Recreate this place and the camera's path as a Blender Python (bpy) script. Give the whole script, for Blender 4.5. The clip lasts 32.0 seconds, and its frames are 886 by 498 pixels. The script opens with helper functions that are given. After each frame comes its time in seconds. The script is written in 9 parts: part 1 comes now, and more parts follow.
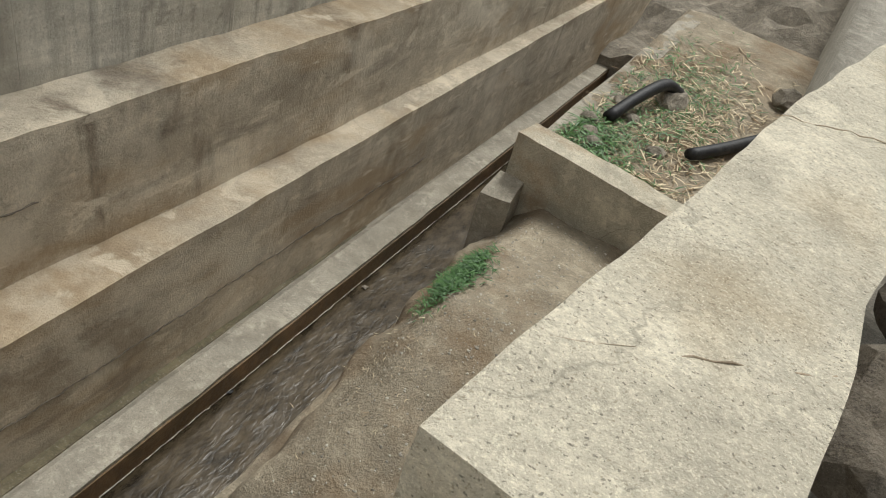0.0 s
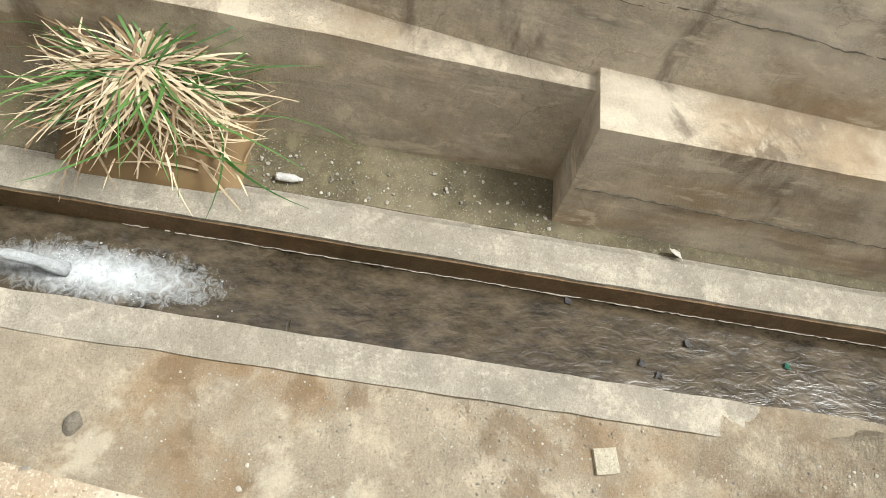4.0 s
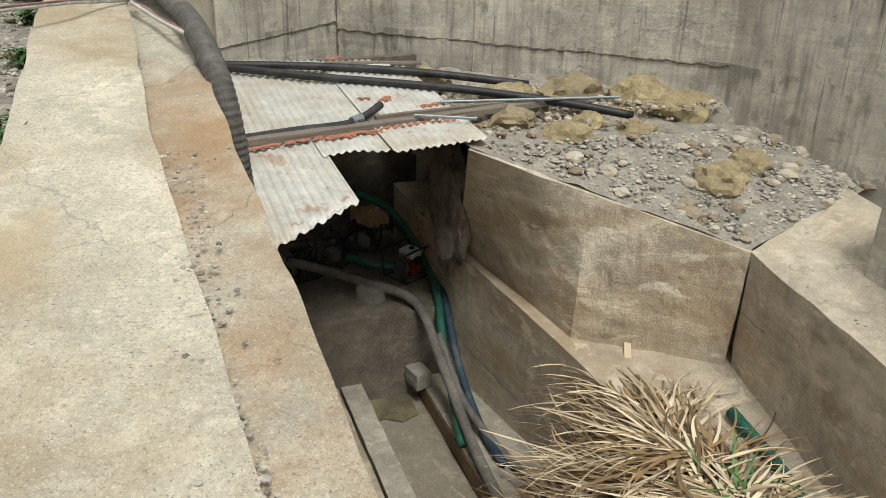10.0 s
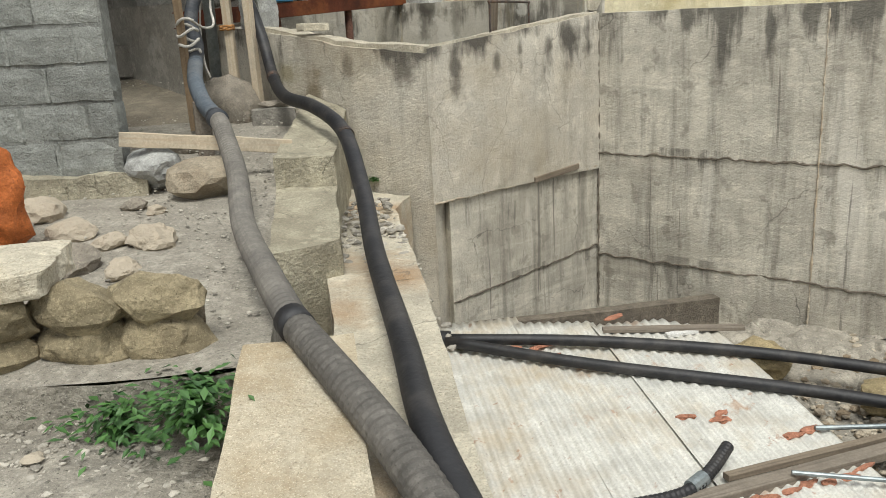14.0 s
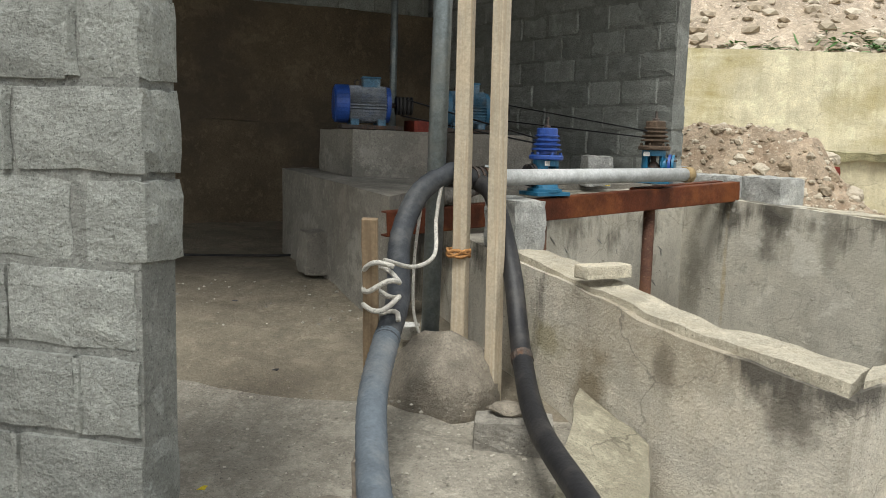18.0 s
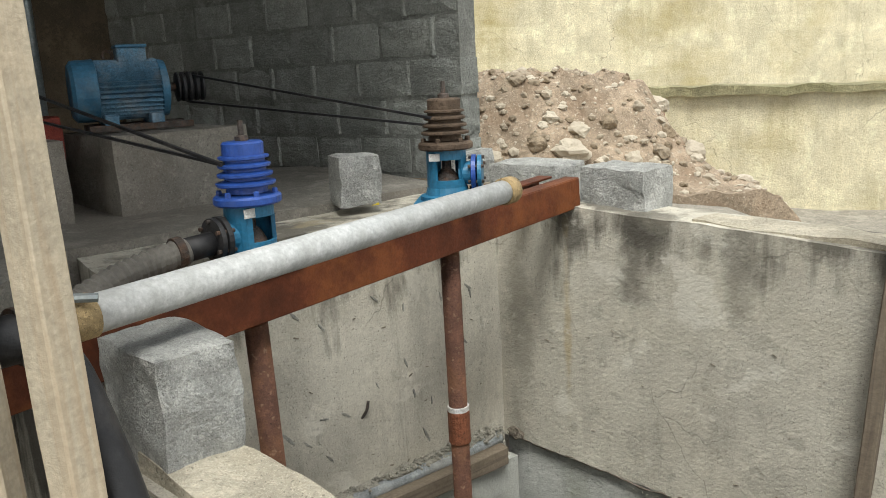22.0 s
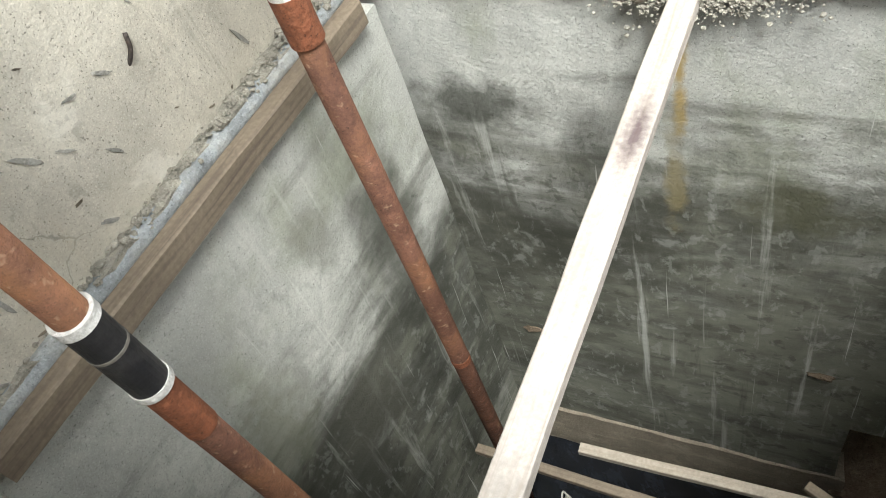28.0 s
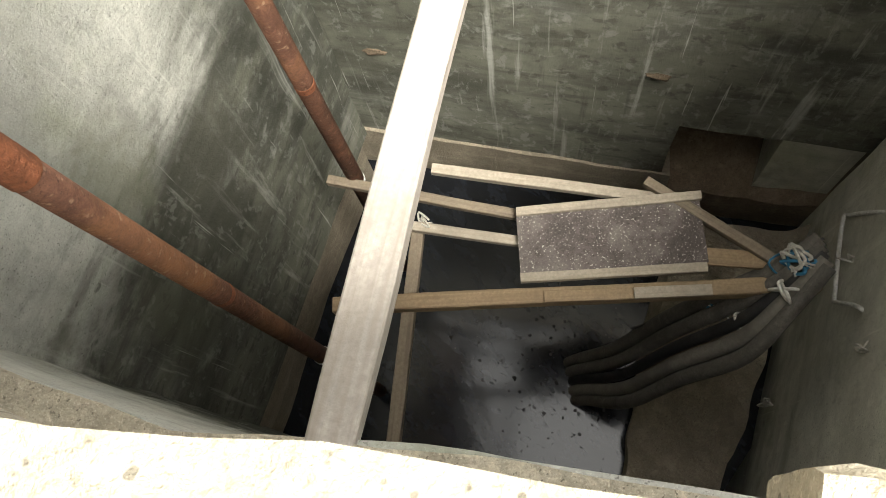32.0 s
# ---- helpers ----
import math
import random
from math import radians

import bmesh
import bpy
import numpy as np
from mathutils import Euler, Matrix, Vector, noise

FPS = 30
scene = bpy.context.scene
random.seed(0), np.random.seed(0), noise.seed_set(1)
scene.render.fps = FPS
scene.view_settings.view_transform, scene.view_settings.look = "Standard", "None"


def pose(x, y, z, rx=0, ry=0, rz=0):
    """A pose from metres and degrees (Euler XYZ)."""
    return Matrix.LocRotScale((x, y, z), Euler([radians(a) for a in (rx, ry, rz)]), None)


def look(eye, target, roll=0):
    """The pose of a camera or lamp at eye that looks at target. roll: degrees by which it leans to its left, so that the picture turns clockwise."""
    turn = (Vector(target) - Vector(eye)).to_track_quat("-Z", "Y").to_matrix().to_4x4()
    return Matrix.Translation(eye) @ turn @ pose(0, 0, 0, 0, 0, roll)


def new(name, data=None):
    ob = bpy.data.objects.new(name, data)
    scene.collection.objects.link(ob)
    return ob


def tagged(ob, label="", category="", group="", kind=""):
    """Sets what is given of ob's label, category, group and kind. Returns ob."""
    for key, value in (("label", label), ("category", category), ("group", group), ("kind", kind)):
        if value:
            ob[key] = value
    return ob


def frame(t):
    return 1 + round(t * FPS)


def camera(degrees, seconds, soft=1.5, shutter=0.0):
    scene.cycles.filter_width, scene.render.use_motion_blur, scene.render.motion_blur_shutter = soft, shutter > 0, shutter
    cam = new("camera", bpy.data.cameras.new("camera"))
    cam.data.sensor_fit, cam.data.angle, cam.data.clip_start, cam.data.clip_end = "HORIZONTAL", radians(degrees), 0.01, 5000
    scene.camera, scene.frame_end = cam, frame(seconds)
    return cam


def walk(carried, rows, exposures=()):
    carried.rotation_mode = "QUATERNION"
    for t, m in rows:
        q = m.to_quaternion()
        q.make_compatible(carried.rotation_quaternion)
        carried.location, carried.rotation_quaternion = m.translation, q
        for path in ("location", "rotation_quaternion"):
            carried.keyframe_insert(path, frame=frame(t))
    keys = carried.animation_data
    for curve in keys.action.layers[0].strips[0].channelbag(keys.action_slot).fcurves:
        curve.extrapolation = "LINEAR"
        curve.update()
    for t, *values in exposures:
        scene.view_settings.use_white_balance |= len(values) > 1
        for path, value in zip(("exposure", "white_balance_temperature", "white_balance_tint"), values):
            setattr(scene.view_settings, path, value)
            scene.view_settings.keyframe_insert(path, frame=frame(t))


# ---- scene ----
cam = camera(57.9, 32.0, soft=0.8)
PATH = [
    (0, (-2.999, -0.966, 5.05), (-2.469, -2.469, 3.842), 16.6),
    (0.5, (-2.989, -0.918, 5.032), (-2.416, -2.315, 3.72), 17.6),
    (1, (-2.976, -0.875, 5.014), (-2.333, -2.14, 3.604), 18.5),
    (1.5, (-2.965, -0.807, 5.013), (-2.269, -1.94, 3.518), 19.4),
    (2, (-2.936, -0.721, 4.998), (-2.149, -1.686, 3.433), 20.5),
    (2.5, (-2.947, -0.584, 4.991), (-2.062, -1.361, 3.375), 20.2),
    (3, (-2.925, -0.503, 4.974), (-1.993, -1.086, 3.303), 20.3),
    (3.5, (-2.883, -0.367, 4.979), (-1.936, -0.751, 3.26), 19.5),
    (4, (-2.853, -0.229, 4.969), (-1.894, -0.388, 3.221), 16.6),
    (4.5, (-2.848, -0.081, 5.02), (-1.852, 0.051, 3.29), 11.6),
    (6.5, (-2.904, 0.626, 5.141), (-2.105, 1.506, 3.532), 7.0),
    (7, (-2.934, 0.805, 5.194), (-2.158, 1.862, 3.683), 7.5),
    (7.5, (-2.929, 0.99, 5.234), (-2.127, 2.175, 3.836), 6.5),
    (8, (-2.917, 1.269, 5.261), (-2.191, 2.642, 4.002), 3.4),
    (8.5, (-2.925, 1.502, 5.29), (-2.24, 2.985, 4.137), 2.1),
    (9, (-2.924, 1.83, 5.403), (-2.216, 3.404, 4.391), 1.8),
    (9.5, (-2.867, 2.289, 5.48), (-2.161, 3.957, 4.633), 0.7),
    (10, (-2.894, 2.738, 5.542), (-2.22, 4.444, 4.745), 1.2),
    (10.5, (-2.874, 3.188, 5.622), (-2.214, 4.929, 4.892), -0.3),
    (11, (-2.905, 3.648, 5.735), (-2.347, 5.454, 5.081), -1.1),
    (11.5, (-2.959, 4.011, 5.827), (-2.469, 5.848, 5.207), -2.6),
    (12, (-2.958, 4.414, 5.865), (-2.486, 6.266, 5.275), -3.0),
    (12.5, (-2.934, 4.851, 5.935), (-2.541, 6.727, 5.363), -3.9),
    (13, (-2.951, 5.29, 6.006), (-2.561, 7.166, 5.434), -3.8),
    (13.5, (-2.916, 5.791, 6.102), (-2.605, 7.698, 5.587), -3.9),
    (15.5, (-2.969, 8.0, 6.697), (-2.751, 9.91, 6.145), -1.4),
    (16, (-3.045, 8.439, 6.747), (-2.942, 10.364, 6.215), -0.8),
    (16.5, (-3.032, 8.97, 6.873), (-3.081, 10.915, 6.407), -0.1),
    (17, (-3.071, 9.355, 6.949), (-3.155, 11.306, 6.518), -0.3),
    (17.5, (-3.094, 9.659, 6.982), (-3.21, 11.615, 6.583), 0.0),
    (18, (-3.142, 10.207, 7.069), (-3.433, 12.169, 6.807), 1.8),
    (18.5, (-3.083, 10.501, 7.159), (-3.352, 12.47, 6.935), 0.8),
    (19, (-3.065, 10.886, 7.227), (-3.189, 12.875, 7.065), -0.1),
    (19.5, (-3.04, 11.259, 7.252), (-3.15, 13.251, 7.11), -1.3),
    (20, (-3.003, 11.718, 7.298), (-3.08, 13.708, 7.112), -3.2),
    (20.5, (-2.976, 12.084, 7.347), (-2.872, 14.07, 7.127), -4.1),
    (21, (-2.941, 12.496, 7.355), (-2.743, 14.474, 7.137), -4.3),
    (21.5, (-2.926, 12.975, 7.439), (-2.728, 14.936, 7.1), -4.1),
    (22, (-2.91, 13.187, 7.423), (-2.683, 15.126, 6.989), -2.9),
    (22.5, (-2.93, 13.587, 7.37), (-2.638, 15.509, 6.896), -2.6),
    (23, (-2.906, 13.843, 7.334), (-2.634, 15.7, 6.641), -6.3),
    (23.5, (-2.787, 14.021, 7.342), (-2.504, 15.797, 6.468), -10.1),
    (24, (-2.708, 14.161, 7.291), (-2.226, 15.789, 6.233), -9.7),
    (24.5, (-2.687, 14.298, 7.23), (-2.25, 15.785, 5.966), -14.1),
    (25, (-2.682, 14.388, 7.191), (-2.299, 15.808, 5.837), -17.7),
    (25.5, (-2.7, 14.406, 7.188), (-2.346, 15.795, 5.793), -18.9),
    (27.5, (-2.796, 14.738, 6.958), (-2.489, 16.17, 5.596), -17.5),
    (28, (-2.799, 14.848, 6.935), (-2.494, 16.104, 5.409), -22.3),
    (28.5, (-2.79, 14.898, 6.902), (-2.544, 16.064, 5.295), -28.2),
    (29, (-2.864, 14.951, 6.885), (-2.662, 16.042, 5.221), -31.0),
    (29.5, (-2.844, 14.976, 6.77), (-2.68, 16.036, 5.082), -34.0),
    (30, (-2.880, 14.959, 6.772), (-2.764, 15.967, 5.031), -38.3),
    (30.5, (-2.887, 14.974, 6.730), (-2.83, 15.925, 4.952), -41.0),
    (31, (-2.898, 14.964, 6.766), (-2.799, 15.843, 4.951), -37.3),
    (31.5, (-2.903, 14.962, 6.783), (-2.723, 15.678, 4.903), -28.5),
    (32, (-2.899, 14.968, 6.744), (-2.638, 15.556, 4.829), -18.3),
]
walk(cam, [(t, look(eye, target, roll)) for t, eye, target, roll in PATH], exposures=[(0, 0.0, 6230, 7), (1.5, 0.15, 6230, 7), (2.2, 0.4, 6230, 7), (3, 0.88, 6230, 7), (4.5, 0.76, 6230, 7), (7, 0.28, 6230, 7), (10, 0.08, 6230, 7), (13, 0.22, 6230, 7), (17, 0.36, 6230, 7), (20, 0.52, 6230, 7), (22, 0.55, 6230, 7), (24, 0.80, 6230, 7), (26, 1.36, 6080, 7), (29, 1.76, 6150, 7), (32, 2.1, 6700, 7)])

# ---- light: bright day under thin cloud
world = bpy.data.worlds.new("sky")
scene.world = world
world.use_nodes = True
wn_ = world.node_tree
sky = wn_.nodes.new("ShaderNodeTexSky")
sky.sky_type, sky.sun_disc = "NISHITA", False
sky.sun_elevation, sky.sun_rotation = radians(61), radians(184)
sky.air_density, sky.dust_density, sky.ozone_density = 1.0, 4.0, 0.6
back = wn_.nodes["Background"]
wn_.links.new(sky.outputs[0], back.inputs[0])
back.inputs[1].default_value = 0.10
cloud = wn_.nodes.new("ShaderNodeBackground")
cloud.inputs[0].default_value, cloud.inputs[1].default_value = (1.0, 0.975, 0.93, 1), 1.08
blend = wn_.nodes.new("ShaderNodeMixShader")
blend.inputs[0].default_value = 0.65
wn_.links.new(back.outputs[0], blend.inputs[1])
wn_.links.new(cloud.outputs[0], blend.inputs[2])
wn_.links.new(blend.outputs[0], wn_.nodes["World Output"].inputs[0])
sun = new("sun", bpy.data.lights.new("sun", "SUN"))
sun.data.energy, sun.data.angle, sun.data.color = 2.65, radians(20), (1.0, 0.965, 0.90)
sun.matrix_world = look((0, 0, 0), (0.04, 0.64, -1.15))



# ---- materials
def mat(name, base, rough=0.85, metal=0.0, scale=3.0, vary=0.25, fine=60.0, bump=0.3, stain=None, stain_amt=0.0, stain_scale=0.8, streak=None, streak_amt=0.0, speck=None, speck_amt=0.0, speck_scale=90.0, spec=0.3, crack=0.0, layers=0.0, mottle=0.5, grit=0.55):
    """Mottled mineral or metal surface: broad blotches, fine grain, optional stains, downward streaks and specks."""
    m = bpy.data.materials.new(name)
    m.use_nodes = True
    nt = m.node_tree
    N, L = nt.nodes, nt.links
    b = N["Principled BSDF"]
    geo = N.new("ShaderNodeNewGeometry")
    pos = geo.outputs["Position"]

    def noise_tex(s, detail=5.0, rough_=0.6, vec=pos):
        n = N.new("ShaderNodeTexNoise")
        n.inputs["Scale"].default_value, n.inputs["Detail"].default_value, n.inputs["Roughness"].default_value = s, detail, rough_
        L.new(vec, n.inputs["Vector"])
        return n.outputs["Fac"]

    def ramp(f, lo, hi):
        r = N.new("ShaderNodeMapRange")
        r.inputs["From Min"].default_value, r.inputs["From Max"].default_value = lo, hi
        L.new(f, r.inputs["Value"])
        return r.outputs["Result"]

    def times(f, k):
        q = N.new("ShaderNodeMath")
        q.operation = "MULTIPLY"
        L.new(f, q.inputs[0])
        q.inputs[1].default_value = k
        return q.outputs[0]

    def mix(f, a, c):
        q = N.new("ShaderNodeMix")
        q.data_type = "RGBA"
        L.new(f, q.inputs["Factor"])
        for v, k in ((a, "A"), (c, "B")):
            socket = [s for s in q.inputs if s.name == k and s.type == "RGBA"][0]
            if isinstance(v, tuple):
                socket.default_value = (*v, 1)
            else:
                L.new(v, socket)
        return [s for s in q.outputs if s.type == "RGBA"][0]

    broad = ramp(noise_tex(scale), 0.3, 0.7)
    dark = tuple(c * (1 - vary * 1.25) for c in base)
    light = tuple(min(1, c * (1 + vary * 0.55)) for c in base)
    col = mix(broad, dark, light)
    grain = ramp(noise_tex(fine, 3.0), 0.25, 0.75)
    col = mix(times(grain, grit), col, tuple(c * 0.36 for c in base))
    mid = ramp(noise_tex(scale * 6.0, 6.0, 0.7), 0.52, 0.66)
    col = mix(times(mid, 0.5 * min(1.0, vary * 3)), col, tuple(c * 0.5 for c in base))
    if bump >= 0.2:
        pit = ramp(noise_tex(fine * 1.7, 1.0), 0.66, 0.72)
        col = mix(times(pit, 0.75), col, tuple(c * 0.2 for c in base))
        gate = ramp(noise_tex(1.7, 3.0), 0.42, 0.6)
        for sz, lo, amt, tone in ((26.0, 0.60, 1.3 * grit, 0.35), (33.0, 0.61, grit, 1.5), (75.0, 0.60, 1.25 * grit, 0.3)):
            g2 = N.new("ShaderNodeMath")
            g2.operation = "MULTIPLY"
            L.new(ramp(noise_tex(sz, 8.0, 0.8), lo, lo + 0.035), g2.inputs[0])
            L.new(gate, g2.inputs[1])
            col = mix(times(g2.outputs[0], amt), col, tuple(min(1.0, c * tone) for c in base))
    if bump >= 0.2:
        col = mix(times(ramp(noise_tex(2.3, 10.0, 0.75), 0.54, 0.60), 0.2 + 0.5 * mottle), col, tuple(c * 0.5 for c in base))
        col = mix(times(ramp(noise_tex(3.1, 10.0, 0.75), 0.54, 0.60), 0.2 + 0.4 * mottle), col, tuple(min(1.0, c * 1.4) for c in base))
        col = mix(times(ramp(noise_tex(11.0, 10.0, 0.8), 0.56, 0.61), 0.8 * mottle), col, tuple(c * 0.4 for c in base))
        col = mix(times(ramp(noise_tex(13.0, 10.0, 0.8), 0.55, 0.61), 0.8 * mottle), col, tuple(min(1.0, c * 1.5) for c in base))
    if stain:
        col = mix(times(ramp(noise_tex(stain_scale, 6.0, 0.65), 0.48, 0.68), stain_amt), col, stain)
    if layers:
        mp = N.new("ShaderNodeMapping")
        mp.inputs["Scale"].default_value = (0.5, 0.5, 6.0)
        L.new(pos, mp.inputs["Vector"])
        f = ramp(noise_tex(1.0, 9.0, 0.7, mp.outputs[0]), 0.50, 0.62)
        col = mix(times(f, layers), col, tuple(c * 0.6 for c in base))
        f = ramp(noise_tex(1.3, 9.0, 0.7, mp.outputs[0]), 0.46, 0.36)
        col = mix(times(f, layers * 0.8), col, tuple(min(1.0, c * 1.35) for c in base))
    if streak:
        mp = N.new("ShaderNodeMapping")
        mp.inputs["Scale"].default_value = (7.0, 7.0, 0.55)
        L.new(pos, mp.inputs["Vector"])
        f = ramp(noise_tex(1.0, 4.0, 0.6, mp.outputs[0]), 0.5, 0.72)
        col = mix(times(f, streak_amt), col, streak)
        mp = N.new("ShaderNodeMapping")
        mp.inputs["Scale"].default_value = (19.0, 19.0, 1.3)
        L.new(pos, mp.inputs["Vector"])
        f = ramp(noise_tex(1.0, 5.0, 0.65, mp.outputs[0]), 0.56, 0.68)
        col = mix(times(f, streak_amt * 0.4), col, streak)
    if bump >= 0.2:
        col = mix(times(ramp(noise_tex(140.0, 2.0), 0.56, 0.66), 0.32), col, tuple(c * 0.4 for c in base))
        col = mix(times(ramp(noise_tex(170.0, 2.0), 0.58, 0.66), 0.3), col, tuple(min(1.0, c * 1.5) for c in base))
    if speck:
        col = mix(times(ramp(noise_tex(speck_scale, 2.0), 0.62, 0.7), speck_amt), col, speck)
    if crack:
        wv = N.new("ShaderNodeTexNoise")
        wv.inputs["Scale"].default_value, wv.inputs["Detail"].default_value = 2.5, 6.0
        L.new(pos, wv.inputs["Vector"])
        ad = N.new("ShaderNodeVectorMath")
        ad.operation = "MULTIPLY_ADD"
        L.new(wv.outputs["Color"], ad.inputs[0])
        ad.inputs[1].default_value = (0.5, 0.5, 0.5)
        L.new(pos, ad.inputs[2])
        vo = N.new("ShaderNodeTexVoronoi")
        vo.feature = "DISTANCE_TO_EDGE"
        vo.inputs["Scale"].default_value = 0.9
        L.new(ad.outputs[0], vo.inputs["Vector"])
        f = ramp(vo.outputs["Distance"], 0.005, 0.001)
        g = N.new("ShaderNodeMath")
        g.operation = "MULTIPLY"
        L.new(f, g.inputs[0])
        L.new(ramp(noise_tex(0.9, 2.0), 0.46, 0.56), g.inputs[1])
        col = mix(times(g.outputs[0], crack), col, tuple(c * 0.18 for c in base))
    L.new(col, b.inputs["Base Color"])
    b.inputs["Roughness"].default_value, b.inputs["Metallic"].default_value = rough, metal
    b.inputs["Specular IOR Level"].default_value = spec
    if bump:
        h = N.new("ShaderNodeMath")
        h.operation = "ADD"
        L.new(noise_tex(fine * 0.8, 6.0, 0.7), h.inputs[0])
        L.new(noise_tex(scale * 3.0, 4.0, 0.6), h.inputs[1])
        bp = N.new("ShaderNodeBump")
        bp.inputs["Strength"].default_value, bp.inputs["Distance"].default_value = min(1.0, bump * 1.7), 0.018
        L.new(h.outputs[0], bp.inputs["Height"])
        L.new(bp.outputs[0], b.inputs["Normal"])
    return m


M_SLAB = mat("pale_concrete", (0.69, 0.625, 0.485), 0.92, vary=0.22, stain=(0.33, 0.25, 0.145), stain_amt=0.8, stain_scale=1.1, bump=0.5, mottle=0.25, crack=0.35, speck=(0.2, 0.16, 0.1), speck_amt=0.5)
M_STEP = mat("weathered_concrete", (0.61, 0.53, 0.405), 0.9, mottle=0.35, vary=0.22, layers=0.3, stain=(0.25, 0.195, 0.135), stain_amt=0.5, stain_scale=1.0, streak=(0.20, 0.155, 0.105), streak_amt=0.22, bump=0.5, crack=0.4, grit=0.45)
M_CLAY = mat("clay_plug", (0.19, 0.145, 0.10), 0.95, scale=5, vary=0.35, bump=0.6)
M_WELL = mat("well_plaster", (0.59, 0.555, 0.465), 0.85, mottle=0.10, vary=0.14, stain=(0.40, 0.36, 0.28), stain_amt=0.5, stain_scale=0.9, streak=(0.26, 0.235, 0.19), streak_amt=0.3, bump=0.28, crack=0.5, grit=0.22)
M_EARTH = mat("sandy_earth", (0.42, 0.36, 0.265), 0.95, bump=0.6, stain=(0.20, 0.13, 0.07), stain_amt=0.8, stain_scale=1.1, speck=(0.5, 0.45, 0.36), speck_amt=0.5)
M_RUBBLE = mat("gravel_bank", (0.37, 0.34, 0.28), 0.95, bump=0.8, scale=6, fine=40, speck=(0.5, 0.47, 0.4), speck_amt=0.6, speck_scale=60)
M_BLOCK = mat("cement_block", (0.33, 0.34, 0.31), 0.95, vary=0.22, mottle=0.25, scale=6, fine=70, bump=0.8, speck=(0.1, 0.1, 0.09), speck_amt=0.5, speck_scale=60)


# ---- mesh helpers
def chain(ob):
    """Where a thing or part stands, summed up its line of parents."""
    v = Vector((0, 0, 0))
    while ob:
        v, ob = v + ob.location, ob.parent
    return v


def part(name, bm, material, parent=None, label="", smooth=False, local=False):
    """One mesh object, in world places unless local, under a thing or a part."""
    me = bpy.data.meshes.new(name)
    bm.normal_update()
    bm.to_mesh(me)
    bm.free()
    if smooth:
        me.polygons.foreach_set("use_smooth", [True] * len(me.polygons))
    if material:
        me.materials.append(material)
    ob = new(name, me)
    if parent:
        ob.parent = parent
        if not local:
            ob.location = -chain(parent)
    if label:
        ob["label"] = label
    return ob


def thing(name, label, category, group="", at=(0, 0, 0)):
    ob = new(name)
    ob.location = at
    ob.empty_display_size = 0.1
    return tagged(ob, label, category, group)


def lerp(a, b, t):
    return a + (b - a) * t


def rough_quad(bm, corners, step=0.15, amp=0.0, freq=1.5, seed=0.0, edge_amp=None):
    """A patch between four corners (in order), cut into squares of about step and roughened along its normal."""
    a, b, c, d = (Vector(p) for p in corners)
    nu = max(1, min(160, int(max((b - a).length, (c - d).length) / step)))
    nv = max(1, min(160, int(max((d - a).length, (c - b).length) / step)))
    nrm = (b - a).cross(d - a).normalized()
    rows = []
    for j in range(nv + 1):
        row = []
        for i in range(nu + 1):
            u, v = i / nu, j / nv
            p = a.lerp(b, u).lerp(d.lerp(c, u), v)
            k = amp if 0 < i < nu and 0 < j < nv else (amp * 0.6 if edge_amp is None else edge_amp)
            p = p + nrm * k * (noise.fractal(p * freq + Vector((seed, 0, 0)), 0.8, 2.0, 4))
            row.append(bm.verts.new(p))
        rows.append(row)
    for j in range(nv):
        for i in range(nu):
            bm.faces.new((rows[j][i], rows[j][i + 1], rows[j + 1][i + 1], rows[j + 1][i]))


def wobble(p, amp, freq=2.0):
    q = Vector(p)
    return q + Vector((noise.noise(q * freq), noise.noise(q * freq + Vector((9.1, 0, 0))), noise.noise(q * freq + Vector((0, 7.7, 0))))) * amp


def solid(poly, zb, zt, step=0.3, amp=0.008, freq=2.5):
    """A closed block over a plan polygon; zb and zt are a height each or one height per corner. Faces are cut fine and worn."""
    n = len(poly)
    zb = [zb] * n if isinstance(zb, (int, float)) else zb
    zt = [zt] * n if isinstance(zt, (int, float)) else zt
    bm = bmesh.new()
    low = [Vector((x, y, z)) for (x, y), z in zip(poly, zb)]
    top = [Vector((x, y, z)) for (x, y), z in zip(poly, zt)]
    if n == 4:
        rough_quad(bm, top, step)
        rough_quad(bm, low[::-1], 2.0)
    else:
        bm.faces.new([bm.verts.new(p) for p in top])
        bm.faces.new([bm.verts.new(p) for p in low[::-1]])
    for i in range(n):
        j = (i + 1) % n
        rough_quad(bm, (low[i], low[j], top[j], top[i]), step)
    bmesh.ops.remove_doubles(bm, verts=bm.verts, dist=0.002)
    for v in bm.verts:
        v.co = wobble(v.co, amp, freq)
    return bm


